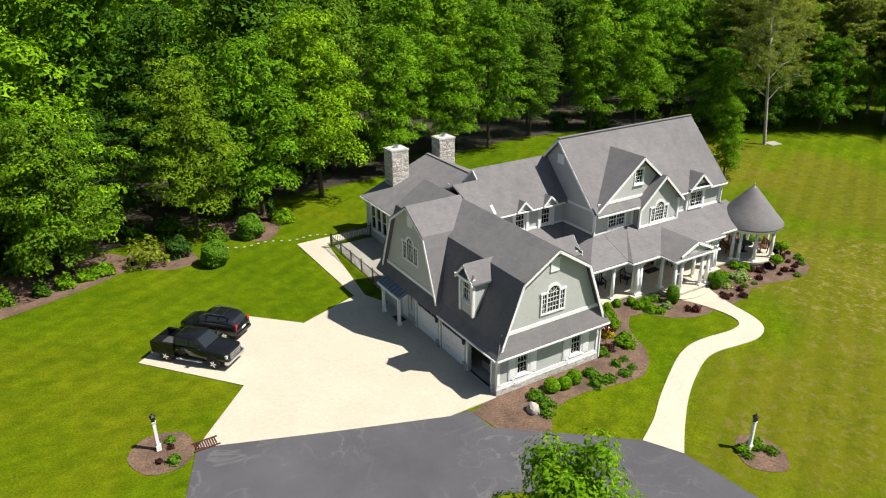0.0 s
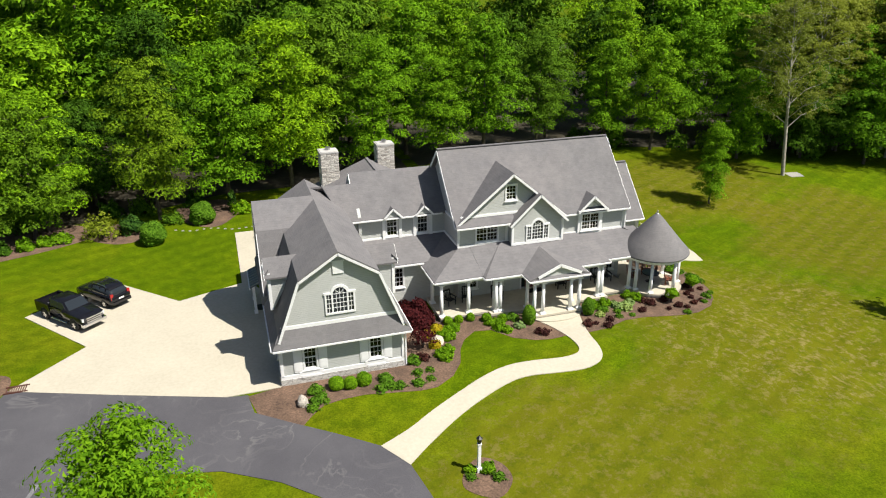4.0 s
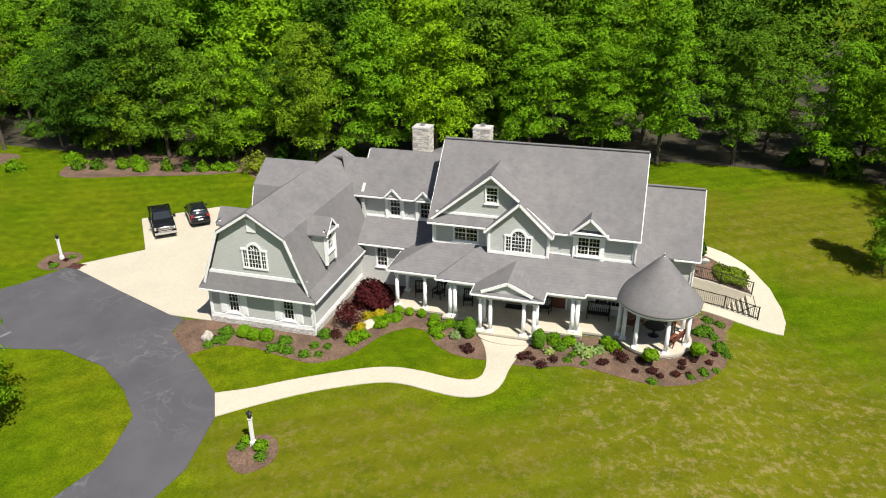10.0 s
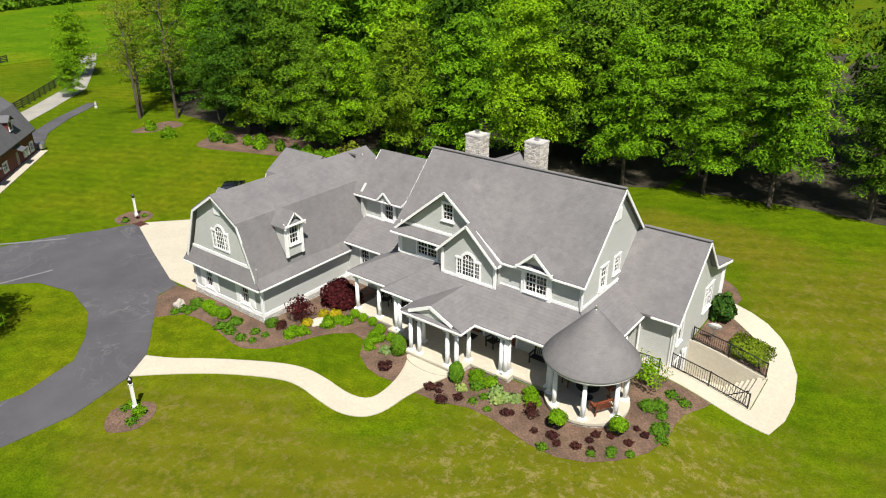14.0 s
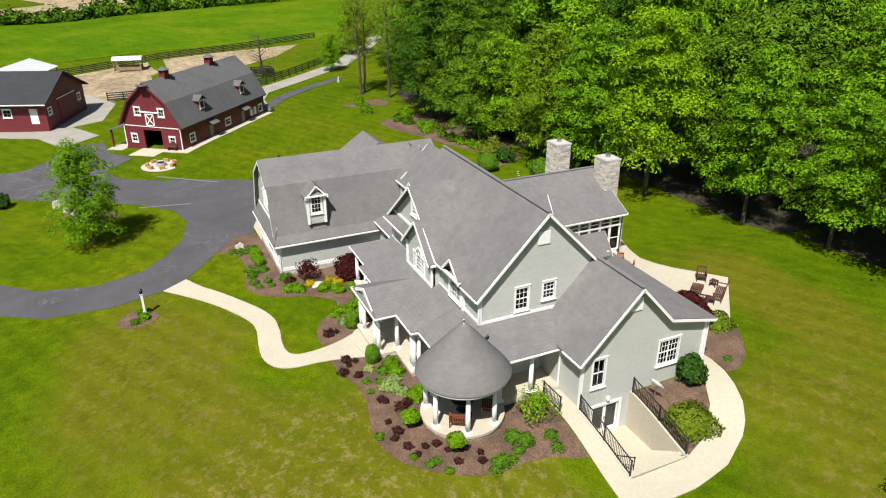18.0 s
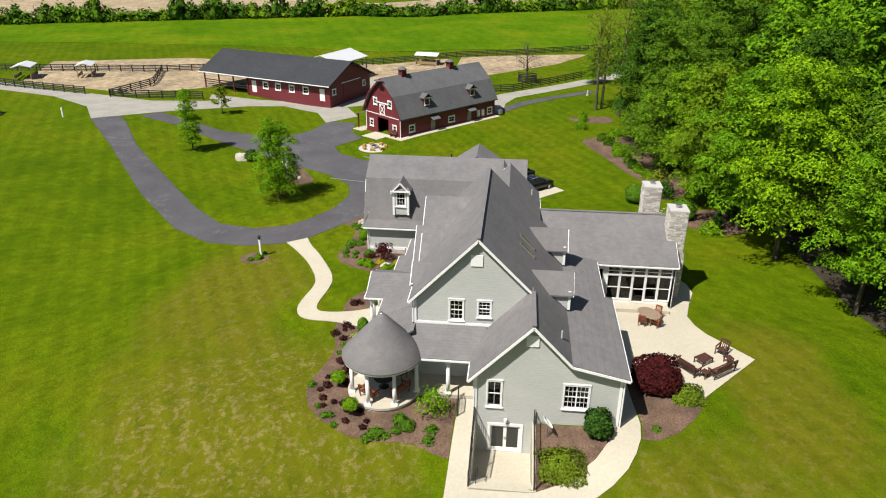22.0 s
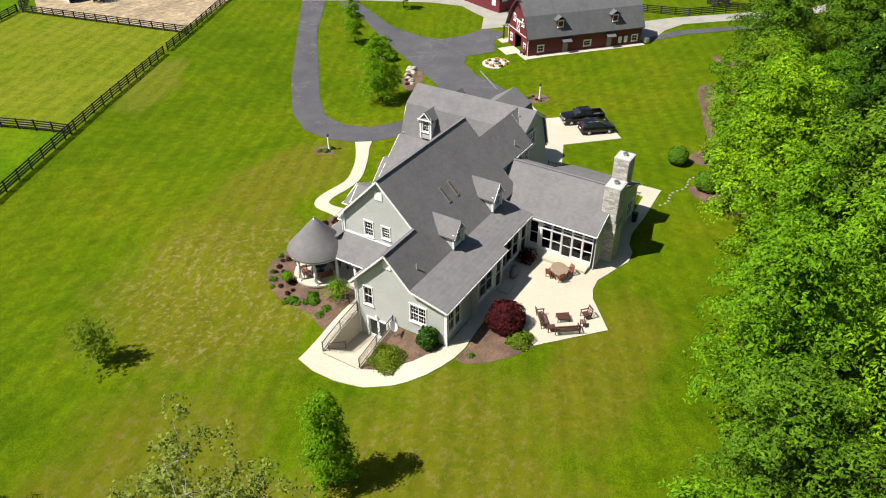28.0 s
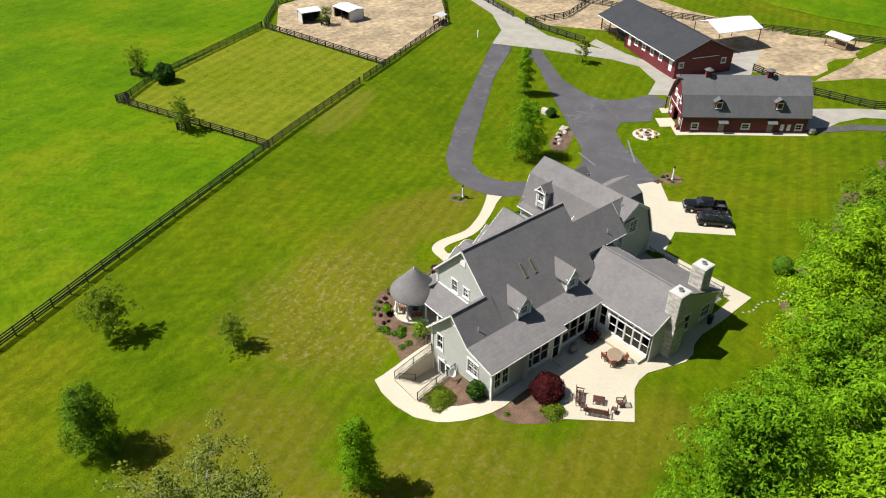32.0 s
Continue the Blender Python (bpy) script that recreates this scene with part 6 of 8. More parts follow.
redm = cloud("barberry", LEAF_MAROON, 0.24, 0.26, 300, 0.07, rng, -0.2, 0.25)
planted("boxwood", ball, [(2.96, -1.16), (3.74, -1.3), (4.56, -1.17)], "round clipped green boxwood before the garage", "shrub", "round boxwoods", 0.08)
planted("boxwood", knob, [(11.47, 4.14), (12.24, 4.13), (13.09, 4.12), (14.1, 3.75)], "small round clipped boxwood along the porch", "shrub", "small boxwoods", 0.1)
planted("shrub", deep, [(1.75, -1.27), (5.84, -1.18), (7.96, 0.1), (15.89, 3.4), (31.9, 5.45), (30.76, 6.74), (31.2, 7.2)], "spreading mid-green shrub in dark mulch", "shrub", "green shrubs", 0.15)
planted("shrub", mound, [(9.95, -0.1), (10.3, 0.6), (9.7, 0.35), (10.6, 2.6), (11.1, 3.05), (11.6, 3.25), (10.9, 2.2), (14.5, 2.4), (14.2, 3.2), (14.9, 1.9), (14.7, 2.9), (15.2, 3.5), (21.96, 3.27), (22.89, 3.26), (25.2, 3.85), (25.6, 3.3)], "loose bright green shrub in dark mulch", "shrub", "green shrubs", 0.2)
planted("perennial", small, [(5.41, -2.09), (6.09, -2.1), (6.5, -2.1), (7.81, -1.19), (8.62, -1.07), (8.43, -1.94), (7.62, -2.16), (1.38, -2.74), (1.6, -2.19), (2.15, -2.3), (1.98, -1.79), (5.9, -1.8), (22.44, 2.59), (23.02, 1.36), (24.02, 1.28), (23.3, 2.07), (27.89, 0.43), (30.03, 1.45), (30.72, 2.37), (31.36, 8.67), (32.14, 8.57), (32.24, 4.96), (30.78, 2.06), (31.5, 2.77), (31.6, 6.6), (32.0, 6.0), (9.3, -10.6), (8.0, -10.2), (30.3, 21.9), (-16.2, 5.6), (-16.4, 3.9)], "small green perennial in mulch", "plant", "small perennials", 0.3)
planted("perennial", mound, [(8.95, -9.95), (8.1, -9.75)], "leafy green plant at the foot of a lamp post", "plant", "lamp post plants", 0.2)
planted("golden_shrub", gold, [(9.68, 3.0), (10.4, 3.4), (9.71, 1.5)], "golden-yellow leaved shrub in dark mulch", "shrub", "golden shrubs", 0.12)
planted("hosta", hosta, [(15.91, 2.21), (21.86, 1.94), (23.53, 2.95), (24.3, 2.65), (24.78, 2.94), (24.05, 2.2), (23.7, 2.5)], "pale lime-green hosta in mulch", "plant", "hostas", 0.2)
planted("clipped_boxwood", tallbox, [(16.72, 2.5), (21.15, 2.4)], "tall clipped boxwood beside the front path", "shrub", "clipped boxwoods by the path", 0.05)
planted("barberry", redm, [(16.64, 1.06), (16.97, 1.34), (17.11, 0.78), (20.69, 1.45), (21.01, 0.96), (21.59, 0.41), (22.21, 1.16), (20.4, 0.96), (25.25, 1.77), (26.15, 2.34), (26.95, 1.26), (25.81, 2.86), (27.88, 1.46), (28.34, 1.11), (29.54, 2.31), (30.37, 4.06), (29.93, 1.73), (31.14, 3.42), (31.52, 4.56), (31.03, 4.7), (30.25, 3.26), (27.26, 2.45), (27.6, 2.75), (29.6, 2.9), (29.2, 1.5), (8.64, 0.23), (8.4, 0.55), (-17.0, 4.2), (-16.3, 5.0), (25.0, 1.6), (-13.2, -13.6), (-14.6, -14.6), (-16.0, -15.2)], "low dark red barberry in mulch", "shrub", "red barberries", 0.35)


def shrub(name, x, y, r, h, n, size, mat, label, stem=0.0, low=-0.4, ragged=0.15, category="shrub", bark=None):
    t = thing(name, label, category, "", Matrix.Translation((x, y, lie(x, y) + 0.02)))
    part("foliage", cloud("foliage", mat, r, h, n, size, rng, low, ragged), None, t, m=Matrix.Translation((0, 0, stem)))
    s = Shape()
    for k in range(5):
        a = 2 * math.pi * k / 5
        s.tube([(0, 0, -0.1), (0.08 * math.cos(a), 0.08 * math.sin(a), stem * 0.6 + 0.1), (r * 0.5 * math.cos(a), r * 0.5 * math.sin(a), stem + h * 0.5)], [0.05, 0.04, 0.015], 5)
    part("stem", s, bark or BARK, t)


shrub("smoke_bush", 9.4, 4.9, 1.15, 1.6, 2600, 0.16, LEAF_RED, "large dark burgundy shrub beside the porch")
shrub("dwarf_maple", 8.96, 1.61, 0.72, 0.95, 700, 0.12, LEAF_RED, "small red weeping maple with a pale stem", 0.6, -0.3, 0.25, "tree")
shrub("red_maple", 25.9, 22.5, 1.4, 1.85, 6000, 0.13, LEAF_RED, "broad dome-shaped burgundy maple beside the patio", 0.2, -0.45, 0.1, "tree")
shrub("dark_shrub", 16.9, 19.9, 0.7, 1.0, 900, 0.13, LEAF_RED, "dark leafy shrub in the corner by the windows", 0.1, -0.4, 0.25)
shrub("juniper", 27.0, 24.3, 0.85, 0.65, 2400, 0.11, LEAF_HEDGE, "spreading green evergreen at the patio corner", 0, -0.2, 0.2)
shrub("juniper", 33.4, 16.3, 1.15, 0.75, 3600, 0.11, LEAF_HEDGE, "wide spreading green evergreen beside the railing", 0, -0.2, 0.2)
shrub("holly", 30.95, 18.4, 0.7, 1.6, 1700, 0.16, LEAF_DARK, "dark green upright shrub at the wing corner", 0.1, -0.7, 0.15)
shrub("serviceberry", 29.9, 8.6, 0.85, 1.2, 900, 0.1, LEAF_YOUNG, "airy bright green shrub by the porch end", 0.5, -0.5, 0.3)
for x, y in ((27.75, 2.2), (30.45, 3.6)):
    shrub("standard_shrub", x, y, 0.45, 0.55, 1000, 0.09, LEAF_YOUNG, "bright green shrub on a short stem before the gazebo", 0.5, -0.5, 0.1)
shrub("hedge_ball", -8.5, 26.0, 1.05, 1.9, 3600, 0.13, LEAF_GREEN, "large round green shrub on the lawn", 0.1, -0.7, 0.06)
shrub("hedge_ball", -4.4, 30.2, 1.1, 1.9, 3600, 0.13, LEAF_GREEN, "round green shrub near the wood", 0.1, -0.6, 0.08)
shrub("flowering_shrub", -13.0, 28.9, 1.2, 1.7, 800, 0.18, LEAF_PALE, "open grey-green shrub at the wood's edge", 0.3, -0.4, 0.3)
shrub("lilac", -10.6, 29.4, 0.9, 1.5, 900, 0.18, LEAF_DARK, "dark upright shrub at the wood's edge", 0.1, -0.6, 0.2)
shrub("arborvitae", -1.6, 33.0, 0.4, 2.0, 700, 0.14, LEAF_DARK, "narrow dark conifer near the path", 0, -0.9, 0.08)
for x, y in ((-22.9, 27.1), (-20.6, 27.4), (-19.0, 27.9), (-17.6, 28.6), (-16.4, 29.0), (-25.6, 26.2), (-28, 26.4), (-32.5, 24.8), (-30.6, 25.6), (-35.3, 27.2), (-27.0, 27.4), (-38.6, 22.4), (-43.5, 23.0), (-33.8, 26.2), (-0.8, 32.2), (-7.2, 31.2)):
    shrub("woodland_shrub", x, y, random.uniform(0.5, 1.0), random.uniform(0.7, 1.3), 600, 0.17, random.choice((LEAF_YOUNG, LEAF_YOUNG, LEAF)), "green shrub in the mulch bed along the wood", 0, -0.3, 0.2)


# ---- trees ----
def skeleton_of(gen, height, trunk_r, spread, limbs, first, lean=0.4):
    """Trunk and limbs, and the tips that carry the lobes of the crown."""
    s, tips = Shape(), []
    bend = gen.normal(0, lean, 2)
    path = [(0, 0, -0.3), (bend[0] * 0.3, bend[1] * 0.3, height * 0.3), (bend[0] * 0.7, bend[1] * 0.7, height * 0.62), (bend[0], bend[1], height * 0.92)]
    s.tube(path, [trunk_r * 1.25, trunk_r, trunk_r * 0.6, trunk_r * 0.12], 7)
    for k in range(limbs):
        f = first + (0.93 - first) * (k + gen.uniform(0, 0.8)) / limbs
        a = k * 2.4 + gen.uniform(-0.4, 0.4)
        w = spread * (1.0 - abs((f - first) / (1 - first) - 0.28) * 0.95) * gen.uniform(0.75, 1.1)
        z = f * height
        p0 = (bend[0] * f, bend[1] * f, z * 0.92)
        p1 = (p0[0] + math.cos(a) * w * 0.5, p0[1] + math.sin(a) * w * 0.5, z + 0.05 * height)
        p2 = (p0[0] + math.cos(a) * w, p0[1] + math.sin(a) * w, z + 0.08 * height)
        s.tube([p0, p1, p2], [trunk_r * 0.34, trunk_r * 0.2, 0.02], 5)
        tips += [p1, p2]
    tips.append((bend[0], bend[1], height * 0.95))
    return s, tips


def crown_mesh(name, mat, gen, tips, lobe, per, size, flat=0.6):
    """Lobes of leaves about the tips, thick on top and thin below, with gaps between."""
    cs, ns, ss = [], [], []
    for t in tips:
        for j in range(3):
            c = np.array(t) + gen.normal(0, lobe * 0.55, 3) * np.array([1, 1, 0.7])
            r = lobe * gen.uniform(0.5, 0.95)
            n = int(per * r / lobe)
            d = on_ball(n, gen, -0.45)
            q = gen.uniform(0.72, 1.08, n)[:, None]
            cs.append(c + d * q * np.array([r, r, r * flat]))
            ns.append(d * 0.6 + np.array([0, 0, 0.55]) + gen.normal(0, 0.45, (n, 3)))
            ss.append(gen.uniform(0.65, 1.3, n) * size)
    return leaf_mesh(name, mat, np.concatenate(cs), np.concatenate(ns), np.concatenate(ss), gen)


def clumped(name, mat, gen, height, spread, first, clumps, r0, per, size, low_w=0.2, uneven=1.0):
    """A crown of tiered boughs, each a domed spray of leaves with dark gaps between, round a dense heart added to block
    light.
    """
    tiers = max(5, round(height * (1 - first) / (1.35 * r0)))
    f = (np.arange(clumps) + 0.5) / clumps
    f = np.clip((np.floor(f * tiers) + 0.5 + gen.normal(0, 0.17, clumps)) / tiers, 0.01, 0.99)
    a = np.arange(clumps) * 2.39996 + gen.uniform(-0.5, 0.5, clumps)
    shape = np.sin(np.pi * (low_w + (0.93 - low_w) * f)) ** 0.65
    ph = gen.uniform(0, 6.28, 4)
    lobes = 1 + uneven * (0.26 * np.sin(3 * a + 7 * f + ph[0]) + 0.22 * np.sin(5 * a - 13 * f + ph[1]))
    q = np.sqrt(gen.uniform(0.3, 1.0, clumps)) * gen.uniform(0.86, 1.08, clumps)
    w = spread * shape * lobes * q
    out = np.stack([np.cos(a), np.sin(a), np.zeros(clumps)], 1)
    mid = out * w[:, None]
    mid[:, 2] = height * (first + (1 - first) * f) - 0.07 * w + gen.normal(0, 0.4, clumps)
    cs, ns, ss = [], [], []
    for i in range(clumps):
        r = r0 * gen.uniform(0.55, 1.3) * (1.0 - 0.2 * f[i])
        n = max(10, int(per * (r / r0) ** 1.8))
        d = on_ball(n, gen, -0.1)
        ridge = 1 + 0.28 * np.sin(4 * np.arctan2(d[:, 1], d[:, 0]) + ph[2] + 3 * i) * (1 - d[:, 2])
        at = d * (gen.uniform(0.78, 1.1, n) * ridge)[:, None] * r
        at[:, 2] *= 0.66
        at[:, 2] -= 0.2 * (at @ out[i]) + 0.1 * gen.random(n)
        cs.append(mid[i] + at)
        ns.append(d * 1.0 + out[i] * 0.25 + np.array([0, 0, 0.4]) + gen.normal(0, 0.24, (n, 3)))
        ss.append(gen.uniform(0.6, 1.3, n) * size)
    # oversized leaves added inside the crown, to block light and darken the gaps
    n = 1100
    g = gen.uniform(0.03, 0.92, n)
    t = gen.uniform(0, 2 * np.pi, n)
    w = spread * np.sin(np.pi * (low_w + (0.93 - low_w) * g)) ** 0.65 * np.sqrt(gen.uniform(0.01, 0.17, n))
    cs.append(np.stack([w * np.cos(t), w * np.sin(t), height * (first + (1 - first) * g) - 0.35], 1))
    ns.append(gen.normal(size=(n, 3)))
    ss.append(gen.uniform(0.1, 0.17, n) * spread)
    return leaf_mesh(name, mat, np.concatenate(cs), np.concatenate(ns), np.concatenate(ss), gen, 1.2, 3)


def tree_kind(seed, height, spread, mat, limbs=12, first=0.12, clumps=130, r0=1.15, per=52, size=0.34, bark=None, trunk_r=0.2, low_w=0.2, uneven=1.0):
    gen = np.random.default_rng(seed)
    s, tips = skeleton_of(gen, height, trunk_r, spread * (0.8 if uneven > 0.5 else 0.5), limbs, max(first, 0.16))
    return s.mesh("trunk", bark or BARK, True), clumped("crown", mat, gen, height, spread, first, clumps, r0, per, size, low_w, uneven)


def open_kind(seed, height, spread, mat, limbs=15, first=0.28, lobe=1.5, per=40, size=0.18, bark=None, trunk_r=0.2, twigs=3):
    """A half-bare tree: limbs, forked twigs, and thin tufts of leaves at their ends."""
    gen = np.random.default_rng(seed)
    s, tips = skeleton_of(gen, height, trunk_r, spread, limbs, first)
    ends = []
    for t in tips:
        for k in range(twigs):
            e = np.array(t) + gen.normal(0, lobe, 3) * np.array([1, 1, 0.7]) + np.array([0, 0, lobe * 0.5])
            m = (np.array(t) + e) / 2 + gen.normal(0, lobe * 0.15, 3)
            s.tube([t, tuple(m), tuple(e)], [trunk_r * 0.09, trunk_r * 0.06, 0.008], 4)
            ends += [e, (e + m) / 2]
    return s.mesh("trunk", bark or BARK, True), crown_mesh("crown", mat, gen, ends, lobe * 0.42, per, size)


def plant_tree(kind, x, y, label, category="tree", group="", turn=0.0, k=1.0, name="tree", tall=1.0, lean=(0, 0)):
    t = thing(name, label, category, group, pose(x, y, lie(x, y), lean[0], lean[1], turn) @ Matrix.Diagonal((k, k, k * tall, 1)))
    part("trunk", kind[0], None, t)
    part("crown", kind[1], None, t)


KINDS = ((16, 4.7, 0.18), (18, 4.4, 0.2), (14.5, 5.1, 0.16), (19, 4.2, 0.22), (17, 4.9, 0.18), (13, 4.4, 0.14), (18, 3.9, 0.2))
WOOD = [tree_kind(11 + i, h, w, LEAF, 10, f, 115, 1.2, 170, 0.26) for i, (h, w, f) in enumerate(KINDS)]
# the same crowns again in the paler leaves that carry painted sunlight
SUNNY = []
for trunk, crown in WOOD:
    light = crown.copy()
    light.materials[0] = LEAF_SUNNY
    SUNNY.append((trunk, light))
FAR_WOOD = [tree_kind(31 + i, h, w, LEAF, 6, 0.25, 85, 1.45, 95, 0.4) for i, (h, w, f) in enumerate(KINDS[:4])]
# far crowns likewise, brightened by leaf colour as if in sun
FAR_SUNNY = []
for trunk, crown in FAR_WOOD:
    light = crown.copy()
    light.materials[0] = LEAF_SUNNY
    FAR_SUNNY.append((trunk, light))
EDGE = [(-112, 66), (-80, 48.5), (-60, 37), (-48, 32.5), (-30, 30.6), (-19, 30.8), (-9, 32.8), (-3, 35.6), (12, 39.2), (22, 40.6), (31, 43), (42, 42), (50, 38), (56, 33.5), (64, 29), (74, 22), (90, 12)]
WOODS = "dense leafy green broadleaf tree of the wood"
tr, pick = random.Random(5), random.Random(8)


def along(line, gap, shift):
    """Points spaced along a line, moved to its left by shift."""
    left = 0.0
    for (xa, ya), (xb, yb) in zip(line[:-1], line[1:]):
        d = math.dist((xa, ya), (xb, yb))
        ux, uy = (xb - xa) / d, (yb - ya) / d
        while left < d:
            yield xa + ux * left - uy * shift, ya + uy * left + ux * shift
            left += gap
        left -= d


for row, (shift, gap, k0, k1) in enumerate(((-0.7, 7.9, 0.68, 1.08), (6.4, 8.9, 0.7, 1.3), (15.2, 9.2, 0.82, 1.4), (23, 9.6, 0.85, 1.45), (31, 10.2, 0.9, 1.5), (38.5, 11, 0.9, 1.5), (48, 12, 0.95, 1.5), (59, 13, 1.0, 1.5))):
    for x, y in along(EDGE, gap, shift):
        x, y = x + tr.uniform(-1.8, 1.8), y + tr.uniform(-0.9, 1.9)
        if row == 0 and tr.random() < 0.1:
            continue
        kinds = (SUNNY if pick.random() < (0.95 if x > 45 else 0.66 if x > 15 else 0.3) else WOOD) if row < 2 else (FAR_SUNNY if pick.random() < (0.8 if x > 45 else 0.5 if x < 0 else 0.15) else FAR_WOOD)
        k = tr.uniform(k0, k1)
        if x > 38 and row < 3:   # the far end of the wood is lower
            k = min(k, 0.8 + 0.1 * row)
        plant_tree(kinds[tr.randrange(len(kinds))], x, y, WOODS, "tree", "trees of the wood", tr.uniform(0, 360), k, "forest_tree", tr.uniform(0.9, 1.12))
plant_tree(WOOD[2], -18.7, 30.4, "broad green tree with a pale trunk at the lawn's edge", "tree", "", 40, 0.82, "maple_tree")
plant_tree(WOOD[5], -30.5, 31.0, "broad green tree at the lawn's edge", "tree", "", 80, 0.85, "maple_tree")
UNDER = cloud("undergrowth", LEAF, 1.5, 2.2, 900, 0.3, rng, -0.3, 0.3)
for i, (x, y) in enumerate(along(EDGE, 4.0, 2.5)):
    if tr.random() < 0.55 and not -3 < x < 34:
        ob = new("undergrowth", UNDER)
        ob.matrix_basis = pose(x + tr.uniform(-1, 1), y + tr.uniform(-1, 1), lie(x, y), 0, 0, tr.uniform(0, 360)) @ Matrix.Scale(tr.uniform(0.5, 1.0), 4)
        tagged(ob, "low green undergrowth at the wood's edge", "shrub", "undergrowth of the wood")
YOUNG = [tree_kind(41, 9.0, 2.5, LEAF_YOUNG, 12, 0.14, 150, 0.72, 120, 0.18, trunk_r=0.09, low_w=0.3, uneven=0.4), tree_kind(42, 8.9, 1.5, LEAF_YOUNG, 12, 0.12, 120, 0.6, 110, 0.17, trunk_r=0.09, low_w=0.3, uneven=0.45), open_kind(43, 4.0, 1.2, LEAF_PALE, 9, 0.3, 0.5, 26, 0.1, trunk_r=0.06), open_kind(44, 6.0, 2.3, LEAF_MIST, 18, 0.16, 0.62, 15, 0.11, BARK, 0.08, 4)]
DENSE = (YOUNG[0][0], YOUNG[0][1].copy())
DENSE[1].materials[0] = LEAF
plant_tree(YOUNG[0], -6.5, -13.1, "young bright green tree on the island lawn", "tree", "island trees", 0, 1.0, "young_tree")
plant_tree(YOUNG[1], -23.6, -30.9, "young bright green tree on the island lawn", "tree", "island trees", 70, 0.93, "young_tree")
plant_tree(YOUNG[2], -43.0, -34.7, "small thin-leaved tree on the grass by the lane", "tree", "", 20, 1.0, "sapling")
plant_tree(YOUNG[1], 44.5, 20.1, "young bright green tree on the back lawn", "tree", "", 140, 0.92, "young_tree")
plant_tree(DENSE, 59.5, 1.9, "dense dark green young tree on the side lawn", "tree", "", 200, 0.85, "young_tree")
plant_tree(YOUNG[3], 53.4, -13.4, "thin half-bare tree on the side lawn", "tree", "half-bare lawn trees", 10, 0.95, "half_bare_tree")
plant_tree(YOUNG[3], 44.8, -3.2, "thin half-bare tree on the side lawn", "tree", "half-bare lawn trees", 120, 0.62, "half_bare_tree")
plant_tree(YOUNG[3], 29.4, -53.2, "small thin-leaved tree by the paddock fence", "tree", "", 60, 0.8, "sapling")
plant_tree(YOUNG[3], 27.0, -81.3, "small thin-leaved tree behind the paddock", "tree", "", 160, 0.8, "sapling")
plant_tree(YOUNG[3], -15.8, -85.1, "small thin-leaved tree in the dirt paddock", "tree", "", 200, 0.6, "sapling")
plant_tree(YOUNG[0], -45.9, -94.6, "young green tree beside the farm lane", "tree", "", 30, 0.7, "young_tree")
SYC = open_kind(51, 21.5, 5.0, LEAF_OLIVE, 22, 0.3, 1.15, 22, 0.125, PALE_BARK, 0.2, 6)
LANE_TREE = open_kind(52, 16, 3.2, LEAF_PALE, 15, 0.3, 1.1, 8, 0.15, BARK, 0.2, 3)
plant_tree(SYC, 57.6, 24.6, "tall half-bare sycamore with whitish leaning trunk", "tree", "sycamores behind the house", 0, 0.86, "sycamore_tree", lean=(-7, -1))
plant_tree(SYC, 65.2, 30.6, "tall half-bare sycamore with whitish branches", "tree", "sycamores behind the house", 140, 0.85, "sycamore_tree")
THIN = open_kind(54, 20, 5.2, LEAF_OLIVE, 24, 0.2, 1.3, 34, 0.17, PALE_BARK, 0.2, 6)
for x, y, k in ((74.5, 26.5, 0.8), (80, 22.5, 0.85), (71, 31, 0.75), (69, 33.5, 0.9), (77, 29.5, 0.95), (84, 27, 0.95), (88, 20, 0.9), (66.5, 37, 0.95), (73, 37, 1.0), (93, 15, 0.9)):
    plant_tree(THIN, x, y, "grey-green thin-leaved tree at the wood's edge", "tree", "thin-leaved trees", x * 7, k, "thin_leaved_tree")
plant_tree(LANE_TREE, -50.5, 25.6, "tall half-bare tree with a dark trunk by the lane", "tree", "half-bare trees by the lane", 90, 0.95, "half_bare_tree")
plant_tree(LANE_TREE, -51.6, 26.6, "tall half-bare tree with a dark trunk by the lane", "tree", "half-bare trees by the lane", 230, 0.9, "half_bare_tree")
plant_tree(LANE_TREE, -46.5, 28.8, "tall thin half-bare tree by the wood", "tree", "half-bare trees by the lane", 20, 0.95, "half_bare_tree", 1.15)
plant_tree(YOUNG[0], -72.1, 27.0, "young pale green tree beside the gravel lane", "tree", "", 20, 0.75, "young_tree")
plant_tree(YOUNG[0], -88.0, 36.0, "green tree beyond the gravel lane", "tree", "", 120, 1.3, "young_tree")
BARE = open_kind(53, 7.0, 2.6, LEAF_PALE, 14, 0.2, 0.9, 1, 0.1, BARK, 0.2, 6)
plant_tree(BARE, -72.5, 14.5, "round bare tree inside a black guard fence", "tree", "", 20, 1.0, "bare_tree")
shrub("spruce", 24.2, -75.2, 1.7, 3.4, 1800, 0.3, LEAF_DARK, "dark dense conifer at the paddock corner", 0, -0.8, 0.1, "tree")
shrub("spruce", -20.6, -21.5, 0.8, 1.5, 700, 0.2, LEAF_DARK, "small dark conifer on the island lawn", 0, -0.8, 0.1, "tree")
HEDGE = cloud("hedgerow_tree", LEAF, 3.2, 5.5, 420, 0.9, rng, -0.5, 0.25)
gen_h = random.Random(9)
HEDGE_LINE = [(-250, 140), (-214, 55), (-194, 10), (-181, -30), (-155, -102), (-128, -172), (-95, -262), (-66, -350)]
